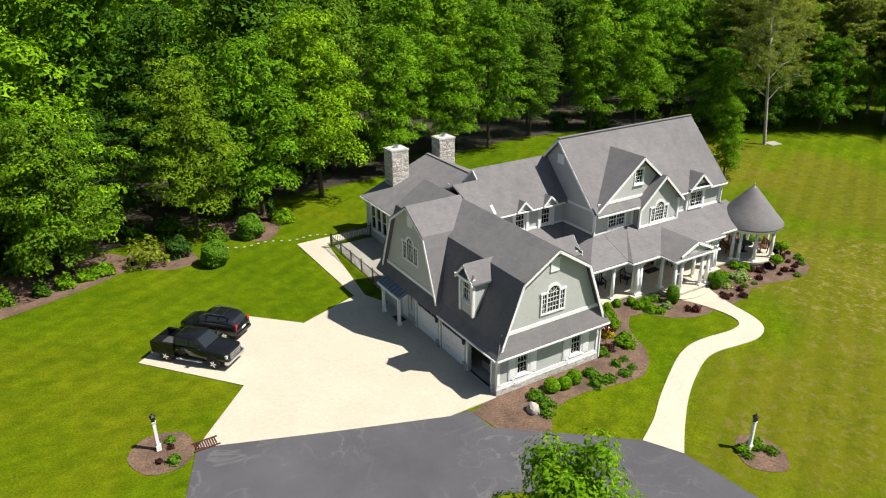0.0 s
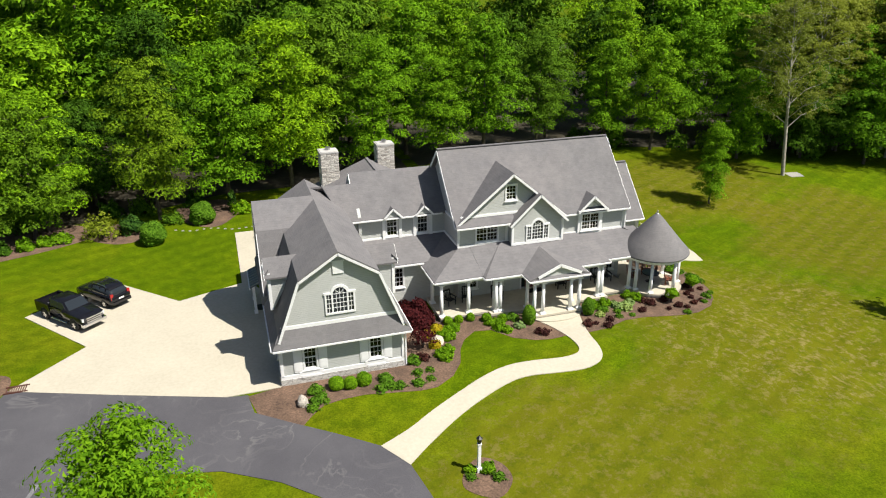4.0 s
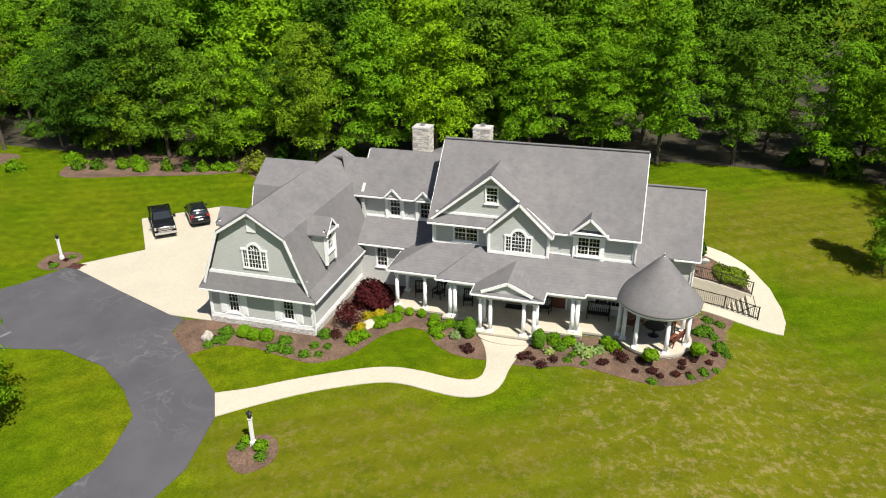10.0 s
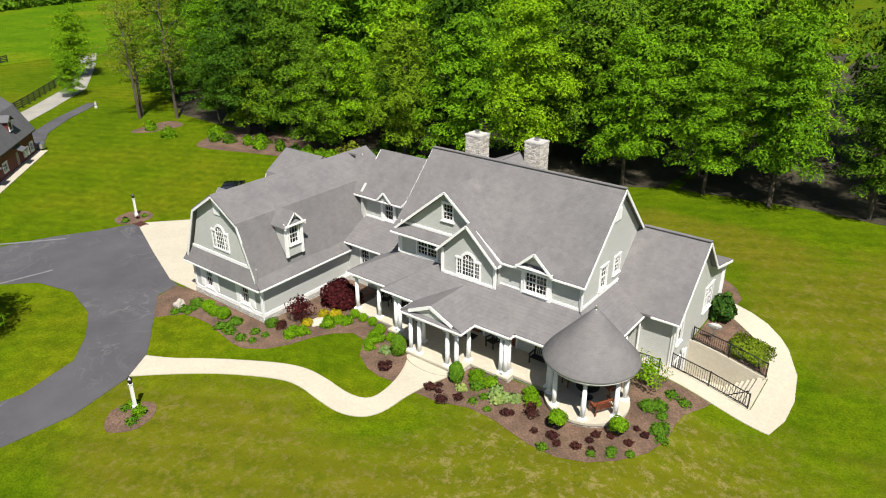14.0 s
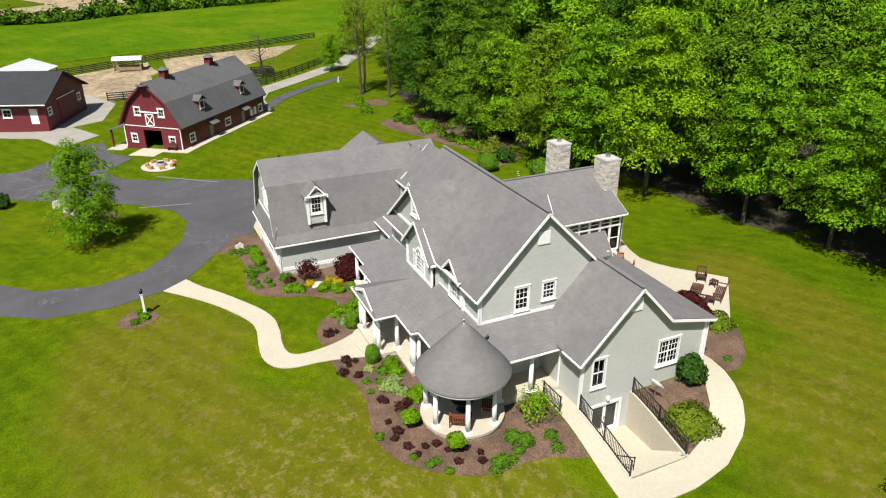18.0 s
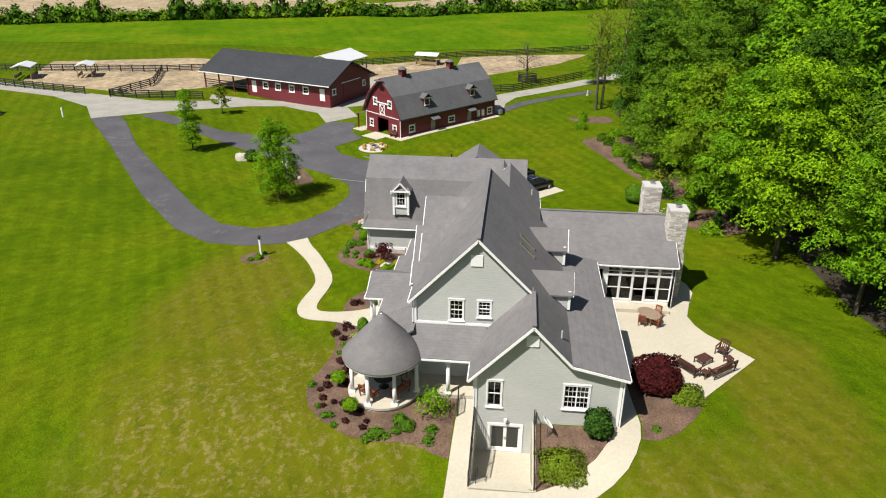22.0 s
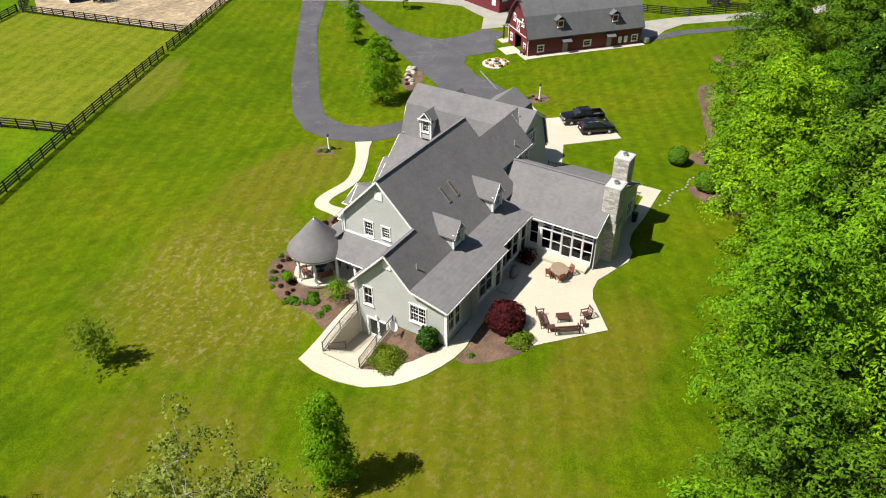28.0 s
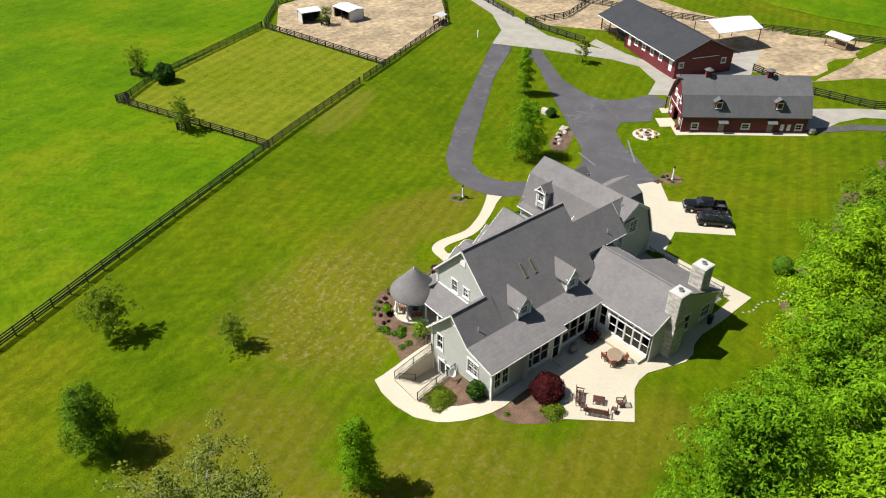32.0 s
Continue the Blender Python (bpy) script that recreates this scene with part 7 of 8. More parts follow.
for x, y in along(HEDGE_LINE, 3.9, 0.0):
    ob = new("hedgerow_tree", HEDGE)
    ob.matrix_basis = pose(x + gen_h.uniform(-1.6, 1.6), y, lie(0, y), 0, 0, gen_h.uniform(0, 360)) @ Matrix.Diagonal((0.85, 0.85, gen_h.choice((0.55, 0.7, 0.7, 0.8, 0.9, 1.25)), 1))
    tagged(ob, "green hedgerow tree at the far field's edge", "tree", "far hedgerow")

# ---- lamp posts, rocks, small garden things ----
def lamp_post(x, y):
    z = lie(x, y)
    t = thing("lamp_post", "white square lamp post with a black lantern in a mulch bed", "lamp post", "white lamp posts", Matrix.Translation((x, y, z)))
    part("post", Shape().box((-0.075, -0.075, -0.1), (0.075, 0.075, 1.72)).box((-0.12, -0.12, -0.1), (0.12, 0.12, 0.3)).box((-0.1, -0.1, 1.66), (0.1, 0.1, 1.72)), WHITE, t)
    s = Shape().lathe([(0.05, 1.72), (0.1, 1.78)], 6).lathe([(0.17, 2.02), (0.03, 2.14), (0.02, 2.2)], 6)
    for k in range(6):
        a = math.pi * k / 3
        s.beam((0.09 * math.cos(a), 0.09 * math.sin(a), 1.78), (0.14 * math.cos(a), 0.14 * math.sin(a), 2.03), 0.015, 0.015)
    part("lantern", s, BLACK_METAL, t)
    part("pane", Shape().lathe([(0.08, 1.79), (0.125, 2.02)], 6), GLASS, t)


lamp_post(-16.82, 5.2)
lamp_post(8.51, -9.9)


def rock(x, y, r, h, seed, label, mat=None, name="boulder"):
    gen = random.Random(seed)
    bm = bmesh.new()
    bmesh.ops.create_icosphere(bm, subdivisions=3, radius=1)
    for v in bm.verts:
        k = 1 + 0.3 * noise.noise(v.co * 1.4 + Vector((seed, 0, 0))) + 0.1 * noise.noise(v.co * 4)
        v.co = Vector((v.co.x * r * k, v.co.y * r * 0.75 * k, max(v.co.z * k, -0.3) * h))
    me = bpy.data.meshes.new(name)
    bm.to_mesh(me)
    bm.free()
    me.materials.append(mat or BOULDER)
    ob = new(name, me)
    ob.matrix_basis = pose(x, y, lie(x, y) + h * 0.2, 0, 0, gen.uniform(0, 360))
    tagged(ob, label, "boulder")


rock(0.9, -2.1, 0.42, 0.45, 3, "pale weathered boulder in the mulch bed")
rock(10.1, 2.1, 0.55, 0.25, 4, "flat grey stone among golden shrubs", PORCH_FLOOR)
for i, (x, y, r) in enumerate(((-18.2, -16.2, 0.8), (-17.4, -15.4, 0.5), (-16.2, -15.6, 0.5), (-14.6, -13.8, 0.45), (-13.6, -13.0, 0.35), (-15.2, -14.8, 0.4), (-21.0, -23.0, 1.0))):
    rock(x, y, r, r * 0.8, 20 + i, "pale rock in the island bed")
# iron grate in the drive
gr = thing("drain_grate", "rusty brown drain grate at the drive's corner", "drain")
for i in range(9):
    part("bar", Shape().box((-15.25 + 0.12 * i, 4.05, 0.06), (-15.19 + 0.12 * i, 4.65, 0.09)), BROWN_WOOD, gr)
part("rim", Shape().box((-15.35, 3.98, 0.03), (-14.1, 4.05, 0.1)).box((-15.35, 4.65, 0.03), (-14.1, 4.72, 0.1)), BROWN_WOOD, gr)
dish = thing("satellite_dish", "white satellite dish on a short pole", "satellite dish")
part("pole", Shape().lathe([(0.04, 0), (0.04, 1.0)], 8, (31.3, 15.5, lie(31.3, 15.5))), STEEL, dish)
part("bowl", Shape().lathe([(0.02, 0), (0.3, 0.05), (0.45, 0.14), (0.44, 0.16), (0.3, 0.08)], 20), WHITE, dish, m=pose(31.35, 15.4, lie(31.3, 15.5) + 1.05, -50, 20, 30))
part("arm", Shape().beam((31.35, 15.4, lie(31.3, 15.5) + 1.0), (31.6, 15.0, lie(31.3, 15.5) + 1.35), 0.03, 0.03), STEEL, dish)
for x, y in ((19.8, 20.1),):
    g_ = thing("gas_grill", "covered grey barbecue by the patio wall", "grill", "", Matrix.Translation((x, y, lie(x, y) + 0.06)))
    part("cover", Shape().lathe([(0.42, 0.1), (0.46, 0.6), (0.4, 1.0), (0.15, 1.15)], 10, sx=1.2, sy=0.7), plain("grill_cover", (0.12, 0.13, 0.14), 0.7), g_)
    part("base", Shape().box((-0.35, -0.2, 0), (0.35, 0.2, 0.15)), BLACK_METAL, g_)
bin_ = thing("dustbin", "dark grey lidded dustbin between the chimneys", "bin", "", Matrix.Translation((5.5, 25.95, lie(5.5, 25.9) + 0.06)))
part("tub", Shape().lathe([(0.24, 0), (0.3, 0.85), (0.31, 0.9)], 14), BLACK_METAL, bin_)
part("lid", Shape().lathe([(0.33, 0.9), (0.31, 0.97), (0.1, 1.02)], 14), BLACK_METAL, bin_)
for x, y, w, d, h in ((21.5, 20.3, 1.7, 1.1, 0.16), (15.6, 21.0, 0.9, 1.6, 0.2)):
    tagged(new("entry_slab", Shape().box((x - w / 2, y - d / 2, lie(x, y)), (x + w / 2, y + d / 2, lie(x, y) + h + 0.06)).mesh("entry_slab", CONCRETE)), "pale concrete step at a back door", "step", "", "structure")
for i in range(14):
    x, y = 1.2 - 0.62 * i, 27.2 + 0.12 * i + 0.25 * math.sin(i)
    tagged(new("stepping_stone", Shape().lathe([(0.13, 0), (0.14, 0.025), (0.12, 0.03)], 7, (x, y, lie(x, y) + 0.005)).mesh("stepping_stone", GRAVEL)), "flat pale stepping stone in the grass", "stepping stone", "stepping stones to the wood")


# ---- furniture ----
def slat_chair(m, w=0.62, label="", mat=None, name="patio_chair", group="", seats=1):
    """A slatted wooden seat with arms: legs, seat slats, back slats, arms."""
    mat = mat or BROWN_WOOD
    t = thing(name, label, "chair" if seats == 1 else "bench", group, m)
    for x in (-w / 2, w / 2):
        part("leg", Shape().box((x - 0.03, -0.3, 0), (x + 0.03, -0.24, 0.62)), mat, t)
        part("leg", Shape().beam((x, 0.26, 0), (x, 0.42, 0.95), 0.06, 0.06, (1, 0, 0)), mat, t)
        part("arm", Shape().box((x - 0.05, -0.34, 0.6), (x + 0.05, 0.34, 0.64)), mat, t)
    for i in range(5):
        part("seat_slat", Shape().box((-w / 2, -0.28 + i * 0.115, 0.38 - i * 0.01), (w / 2, -0.19 + i * 0.115, 0.41 - i * 0.01)), mat, t)
    n = max(5, int(w / 0.12))
    for i in range(n):
        x = -w / 2 + 0.06 + (w - 0.12) * i / (n - 1)
        part("back_slat", Shape().beam((x, 0.29, 0.36), (x, 0.42, 0.95), 0.05, 0.02, (0, 1, 0)), mat, t)
    part("top_rail", Shape().box((-w / 2, 0.38, 0.9), (w / 2, 0.44, 0.99)), mat, t)
    return t


def low_table(m, w, d, h, mat, label, name="side_table"):
    t = thing(name, label, "table", "", m)
    n = max(3, int(d / 0.12))
    for i in range(n):
        part("slat", Shape().box((-w / 2, -d / 2 + i * d / n + 0.01, h - 0.035), (w / 2, -d / 2 + (i + 1) * d / n - 0.01, h)), mat, t)
    for x in (-w / 2 + 0.05, w / 2 - 0.05):
        for y in (-d / 2 + 0.05, d / 2 - 0.05):
            part("leg", Shape().box((x - 0.03, y - 0.03, 0), (x + 0.03, y + 0.03, h - 0.035)), mat, t)


def at(x, y, turn, z=None):
    return pose(x, y, lie(x, y) + 0.06 if z is None else z, 0, 0, turn)


PC = "dark brown slatted wooden armchair on the patio"
slat_chair(at(24.1, 24.85, 218.5), 1.7, "dark brown slatted wooden garden bench on the patio", None, "garden_bench", "patio benches", 3)
slat_chair(at(21.9, 27.6, 50), label=PC, group="patio armchairs")
slat_chair(at(24.3, 27.0, -53), 1.9, "dark brown slatted wooden garden bench on the patio", None, "garden_bench", "patio benches", 3)
low_table(at(23.05, 26.15, -53), 1.05, 0.8, 0.42, BROWN_WOOD, "dark brown slatted coffee table", "coffee_table")
low_table(at(24.75, 25.85, 40), 0.5, 0.55, 0.45, BROWN_WOOD, "small dark brown side table")
low_table(at(22.95, 27.8, 20), 0.5, 0.5, 0.45, BROWN_WOOD, "small dark brown side table")
tt = thing("dining_table", "oval brown patio table on thin legs", "table", "", at(17.6, 23.4, 35))
part("tabletop", Shape().lathe([(0.72, 0.71), (0.74, 0.72), (0.72, 0.735)], 28, sx=1.35), plain("weathered_table_top", (0.27, 0.2, 0.14), 0.5, vary=0.15, scale=9), tt)
for x, y in ((-0.6, -0.4), (0.6, -0.4), (-0.6, 0.4), (0.6, 0.4)):
    part("leg", Shape().tube([(x, y, 0), (x * 0.8, y * 0.8, 0.7)], [0.025, 0.025], 6), BROWN_WOOD, tt)
for dx, dy, a in ((0.55, -0.6, 225), (0.75, 0.35, 290), (-0.5, 0.65, 25)):
    slat_chair(at(17.6 + dx, 23.4 + dy, a + 35), 0.45, "reddish wooden chair tucked under the oval patio table", RED_WOOD, "dining_chair", "chairs round the patio table")
FLZ = PF + 0.02
for deg in (60, 150, 330):
    t_ = radians(deg)
    slat_chair(pose(27.9 + 1.35 * math.cos(t_), 5.2 + 1.35 * math.sin(t_), FLZ, 0, 0, deg - 90), 1.1, "orange-brown wooden bench in the gazebo", RED_WOOD, "gazebo_bench", "gazebo benches", 2)
ft = thing("round_table", "dark round table in the gazebo", "table", "", Matrix.Translation((27.9, 5.2, FLZ)))
part("tabletop", Shape().lathe([(0.62, 0.66), (0.64, 0.7), (0.62, 0.72)], 24), BLACK_METAL, ft)
part("pedestal", Shape().lathe([(0.35, 0), (0.08, 0.1), (0.08, 0.66)], 12), BLACK_METAL, ft)
slat_chair(pose(24.4, 6.4, FLZ), 1.4, "black slatted bench against the porch wall", BLACK_BOARD, "porch_bench", "", 2)
for x, y, a in ((12.3, 6.3, 20), (13.6, 6.4, -15), (15.8, 6.0, 10), (21.0, 6.3, -10)):
    slat_chair(pose(x, y, FLZ, 0, 0, a), 0.6, "dark slatted porch chair", BLACK_BOARD, "porch_chair", "porch chairs")
mt = thing("doormat", "dark doormat before the front door", "doormat")
part("mat", Shape().box((18.3, 6.2, FLZ - 0.015), (19.6, 6.8, FLZ + 0.01)), BLACK_BOARD, mt)
mt2 = thing("doormat", "dark doormat by the side door", "doormat")
part("mat", Shape().box((-0.75, 10.1, 0.05), (-0.15, 11.0, 0.08)), BLACK_BOARD, mt2)


# ---- vehicles ----
def hull(sections):
    """A body from cross sections (x, half width, bottom, waist, half width at top, top), nose first."""
    s = Shape()
    ring = lambda x, w, b, m_, wt, t: [(x, k * a, z) for k, row in ((-1, 1), (1, -1)) for a, z in [(w * 0.92, b), (w, b * 0.6 + m_ * 0.4), (w * 0.985, m_), (wt + (w - wt) * 0.12, t - (t - m_) * 0.2), (wt * 0.93, t), (wt * 0.4, t + 0.015)][::row]]
    rings = [ring(*q) for q in sections]
    for r in rings:
        s.v += r
    n = 12
    for j in range(len(rings) - 1):
        for i in range(n):
            s.f.append((j * n + i, j * n + (i + 1) % n, (j + 1) * n + (i + 1) % n, (j + 1) * n + i))
    s.f += [tuple(range(n)), tuple(range((len(rings) - 1) * n, len(rings) * n))]
    return s


def wheel(t, x, y, r, sgn):
    prof = [(r * 0.62, -0.12), (r * 0.95, -0.125), (r, -0.09), (r, 0.09), (r * 0.95, 0.125), (r * 0.62, 0.12)]
    m = pose(x, y, r, 90, 0, 0)
    w = part("wheel", Shape().lathe(prof, 24), TYRE, t, m=m)
    s = Shape().lathe([(r * 0.62, -0.11), (r * 0.64, 0.11)], 20)
    for k in range(5):
        a = 2 * math.pi * k / 5
        s.beam((0, 0, -sgn * 0.115), (r * 0.6 * math.cos(a), r * 0.6 * math.sin(a), -sgn * 0.115), 0.09, 0.04, (0, 0, 1))
    part("rim", s, CHROME, w)


truck = thing("pickup_truck", "black crew-cab pickup truck with chrome trim parked on the concrete", "truck", "", at(-13.05, 12.75, -48.2) @ Matrix.Scale(0.9, 4))
part("body", hull([(2.86, 0.8, 0.62, 0.95, 0.78, 1.12), (2.72, 0.93, 0.52, 1.08, 0.88, 1.2), (2.3, 0.98, 0.5, 1.14, 0.92, 1.27), (1.3, 0.99, 0.48, 1.18, 0.93, 1.33), (1.0, 0.99, 0.48, 1.2, 0.93, 1.34), (-1.12, 0.99, 0.48, 1.2, 0.94, 1.34)]), PAINT_BLACK, truck, "", True)
part("bonnet_scoop", hull([(2.5, 0.42, 1.2, 1.24, 0.38, 1.29), (1.4, 0.5, 1.28, 1.33, 0.46, 1.38)]), PAINT_BLACK, truck)
part("cab", hull([(1.3, 0.9, 1.2, 1.28, 0.84, 1.32), (0.52, 0.9, 1.2, 1.5, 0.72, 1.92), (0.35, 0.9, 1.2, 1.52, 0.74, 1.97), (-0.95, 0.9, 1.2, 1.52, 0.74, 1.96), (-1.12, 0.9, 1.2, 1.45, 0.76, 1.88)]), PAINT_BLACK, truck, "", True)
part("windscreen", Shape().slab([(1.22, -0.8, 1.36), (1.22, 0.8, 1.36), (0.62, 0.69, 1.87), (0.62, -0.69, 1.87)], (0.035, 0, 0.04)), DARK_GLASS, truck)
part("rear_window", Shape().slab([(-1.13, -0.7, 1.42), (-1.13, 0.7, 1.42), (-1.12, 0.66, 1.82), (-1.12, -0.66, 1.82)], (-0.02, 0, 0)), DARK_GLASS, truck)
for k in (-1, 1):
    for a, b, c in ((0.08, 1.0, 0.52), (-0.98, 0.0, 0.0)):
        part("side_window", Shape().slab([(a, k * 0.9, 1.38), (b, k * 0.9, 1.38), (c, k * 0.775, 1.84), (a, k * 0.775, 1.84)], (0, k * 0.025, 0.012)), DARK_GLASS, truck)
    part("door_handle", Shape().box((0.1, k * 0.995 - 0.02, 1.08), (0.28, k * 0.995 + 0.02, 1.12)).box((-0.9, k * 0.995 - 0.02, 1.08), (-0.72, k * 0.995 + 0.02, 1.12)), CHROME, truck)
    part("bed_side", Shape().box((-2.88, k * 0.91 - 0.08, 0.52), (-1.12, k * 0.91 + 0.08, 1.34)).box((-2.88, k * 0.91 - 0.1, 1.34), (-1.12, k * 0.91 + 0.1, 1.38)), PAINT_BLACK, truck)
    part("mirror", Shape().box((0.85, k * 1.08 - 0.13, 1.3), (0.98, k * 1.08 + 0.13, 1.58)), PAINT_BLACK, truck)
    part("headlight", Shape().box((2.72, k * 0.74 - 0.17, 0.88), (2.86, k * 0.74 + 0.15, 1.12)), HEADLAMP, truck)
    part("tail_light", Shape().box((-2.92, k * 0.9 - 0.08, 0.85), (-2.86, k * 0.9 + 0.08, 1.3)), LAMP_RED, truck)
    part("running_board", Shape().tube([(-0.95, k * 1.03, 0.42), (1.05, k * 1.03, 0.42)], [0.06, 0.06], 8), CHROME, truck)
    for x in (1.83, -1.82):
        part("wheel_arch", Shape().lathe([(0.47, -0.14), (0.5, 0.14)], 20), TYRE, truck, m=pose(x, k * 0.86, 0.5, 90, 0, 0))
        wheel(truck, x, k * 0.89, 0.41, k)
part("bed_floor", Shape().box((-2.8, -0.82, 0.72), (-1.12, 0.82, 0.78)), BED_LINER, truck)
part("tailgate", Shape().box((-2.91, -0.84, 0.58), (-2.82, 0.84, 1.35)), PAINT_BLACK, truck)
part("grille", Shape().box((2.82, -0.58, 0.7), (2.88, 0.58, 1.1)), BLACK_METAL, truck)
for z in (0.72, 0.88, 1.04):
    part("grille_bar", Shape().box((2.86, -0.6, z), (2.93, 0.6, z + 0.07)), CHROME, truck)
part("bumper", Shape().box((2.7, -0.96, 0.46), (2.96, 0.96, 0.7)).box((2.96, -0.8, 0.5), (3.0, 0.8, 0.66)), CHROME, truck)
part("rear_bumper", Shape().box((-3.02, -0.95, 0.45), (-2.86, 0.95, 0.62)), CHROME, truck)
suv = thing("suv", "black estate car with silver roof rails parked on the concrete", "car", "", at(-11.35, 15.4, 131.8) @ Matrix.Scale(0.92, 4))
part("body", hull([(2.32, 0.6, 0.42, 0.62, 0.55, 0.74), (2.16, 0.82, 0.3, 0.76, 0.74, 0.88), (1.6, 0.91, 0.27, 0.88, 0.82, 1.0), (1.0, 0.93, 0.26, 0.93, 0.85, 1.06), (-1.9, 0.92, 0.28, 0.98, 0.86, 1.1), (-2.2, 0.88, 0.36, 0.96, 0.82, 1.08), (-2.34, 0.78, 0.45, 0.9, 0.74, 1.0)]), PAINT_BLACK, suv, "", True)
part("cabin", hull([(1.15, 0.82, 0.98, 1.02, 0.78, 1.06), (0.4, 0.84, 0.98, 1.22, 0.66, 1.56), (-0.3, 0.84, 0.98, 1.28, 0.68, 1.66), (-1.55, 0.84, 0.98, 1.28, 0.66, 1.63), (-2.0, 0.82, 0.98, 1.2, 0.64, 1.46), (-2.22, 0.78, 0.98, 1.1, 0.66, 1.2)]), DARK_GLASS, suv, "dark tinted windows", True)
part("roof", hull([(0.42, 0.62, 1.5, 1.54, 0.6, 1.57), (-0.3, 0.68, 1.6, 1.65, 0.64, 1.69), (-1.55, 0.67, 1.58, 1.63, 0.63, 1.66), (-1.95, 0.62, 1.48, 1.52, 0.6, 1.55)]), PAINT_BLACK, suv, "", True)
for k in (-1, 1):
    for x in (0.1, -0.85, -1.55):
        part("pillar", Shape().beam((x, k * 0.86, 1.0), (x - 0.08, k * 0.69, 1.6), 0.08, 0.04, (0, k, 0)), PAINT_BLACK, suv)
for x in (-0.35, -1.15):
    part("roof_bar", Shape().beam((x, -0.6, 1.74), (x, 0.6, 1.74), 0.05, 0.03), CHROME, suv)
part("rear_trim", Shape().box((-2.38, -0.72, 0.42), (-2.3, 0.72, 0.52)), CHROME, suv)
for k in (-1, 1):
    part("roof_rail", Shape().tube([(0.25, k * 0.6, 1.62), (0.05, k * 0.6, 1.75), (-1.4, k * 0.6, 1.74), (-1.6, k * 0.6, 1.66)], [0.03] * 4, 6), CHROME, suv)
    part("tail_light", Shape().box((-2.3, k * 0.72 - 0.1, 0.8), (-2.2, k * 0.72 + 0.12, 1.25)), LAMP_RED, suv)
    part("headlight", Shape().box((2.12, k * 0.6 - 0.16, 0.62), (2.26, k * 0.6 + 0.16, 0.76)), CHROME, suv)
    part("mirror", Shape().box((0.75, k * 0.98 - 0.08, 0.98), (0.88, k * 0.98 + 0.1, 1.12)), PAINT_BLACK, suv)
    for x in (1.36, -1.36):
        wheel(suv, x, k * 0.8, 0.34, k)
part("number_plate", Shape().box((-2.36, -0.22, 0.72), (-2.33, 0.22, 0.84)), WHITE, suv)
part("bumper", Shape().box((-2.4, -0.8, 0.4), (-2.25, 0.8, 0.6)), PAINT_BLACK, suv)
car = thing("garage_car", "silver-grey car inside the open garage", "car", "", Matrix.Translation((2.9, 1.7, 0.06)))
part("body", hull([(-2.2, 0.75, 0.3, 0.65, 0.7, 0.75), (-1.2, 0.88, 0.25, 0.85, 0.8, 0.95), (2.0, 0.88, 0.25, 0.9, 0.8, 1.0)]), STEEL, car)
part("cabin", hull([(-1.1, 0.8, 0.85, 0.95, 0.74, 1.0), (-0.3, 0.8, 0.85, 1.1, 0.62, 1.45), (1.4, 0.8, 0.85, 1.1, 0.62, 1.42)]), DARK_GLASS, car)


# ---- fences ----
POST = Shape().box((-0.075, -0.075, -0.3), (0.075, 0.075, 1.42)).mesh("post", BLACK_BOARD)


def board_fence(line, label, joined=False, rails=4):
    f = thing("board_fence", label, "fence", "black paddock fences")
    pts = list(along(line, 2.4, 0.0)) + [line[-1]]
    s = Shape()
    for i, (x, y) in enumerate(pts):
        if not joined:
            part("post", POST, None, f, m=Matrix.Translation((x, y, lie(x, y))))
        else:
            s.box((x - 0.08, y - 0.08, lie(x, y) - 0.3), (x + 0.08, y + 0.08, lie(x, y) + 1.4))
        if i + 1 < len(pts):
            a, b = pts[i + 1]
            for k in range(rails):
                z = 0.32 + k * (0.95 / (rails - 1))
                one = s if joined else Shape()
                one.beam((x, y, lie(x, y) + z), (a, b, lie(a, b) + z), 0.04, 0.165)
                if not joined:
                    part("board", one, BLACK_BOARD, f)
    if joined:
        tagged(part("fence_run", s, BLACK_BOARD, f), "", "", "", "stuff")


BF = "black four-board wooden fence along the pasture"
board_fence([(66.0, -17.4), (-2.6, -51.7)], BF)
board_fence([(-4.0, -52.5), (-13.8, -57.3), (-36.1, -69.1)], BF)
board_fence([(21.9, -39.4), (33.7, -70.1), (26.2, -76.8), (-4.0, -92.6)], "black wooden fence round the mown paddock")
board_fence([(-11.4, -56.3), (-4.2, -92.4), (-14.8, -106.5), (-38.6, -111.1), (-56.9, -101.9), (-47.8, -83.6), (-37.2, -69.5)], "black wooden fence round the dirt paddock", True)
board_fence([(-68.9, -125.8), (-71.6, -81.8), (-73.4, -59.8), (-79.4, -40.5), (-87.4, -27.5), (-91.3, -19.6), (-96.4, -3.9), (-102.7, 12.8), (-114, 35)], "black wooden fence along the far pasture", True)
board_fence([(-64.3, -114.8), (-59.7, -92.8), (-55.1, -76.3), (-51.9, -63.5)], "black wooden fence beside the farm lane", True)
board_fence([(-50.5, -58.0), (-50.4, -48.5), (-50.9, -41.3)], "black wooden fence beside the farm lane", True)
board_fence([(-73.4, -59.8), (-60.6, -55.2), (-50.5, -58.0)], "black wooden fence between dirt paddocks", True)
board_fence([(-64.5, -11.1), (-60.5, 1.5), (-62.6, 11.6), (-71.5, 20.2), (-83.5, 31), (-101, 41.5), (-122, 53)], "black wooden fence beside the gravel lane", True)
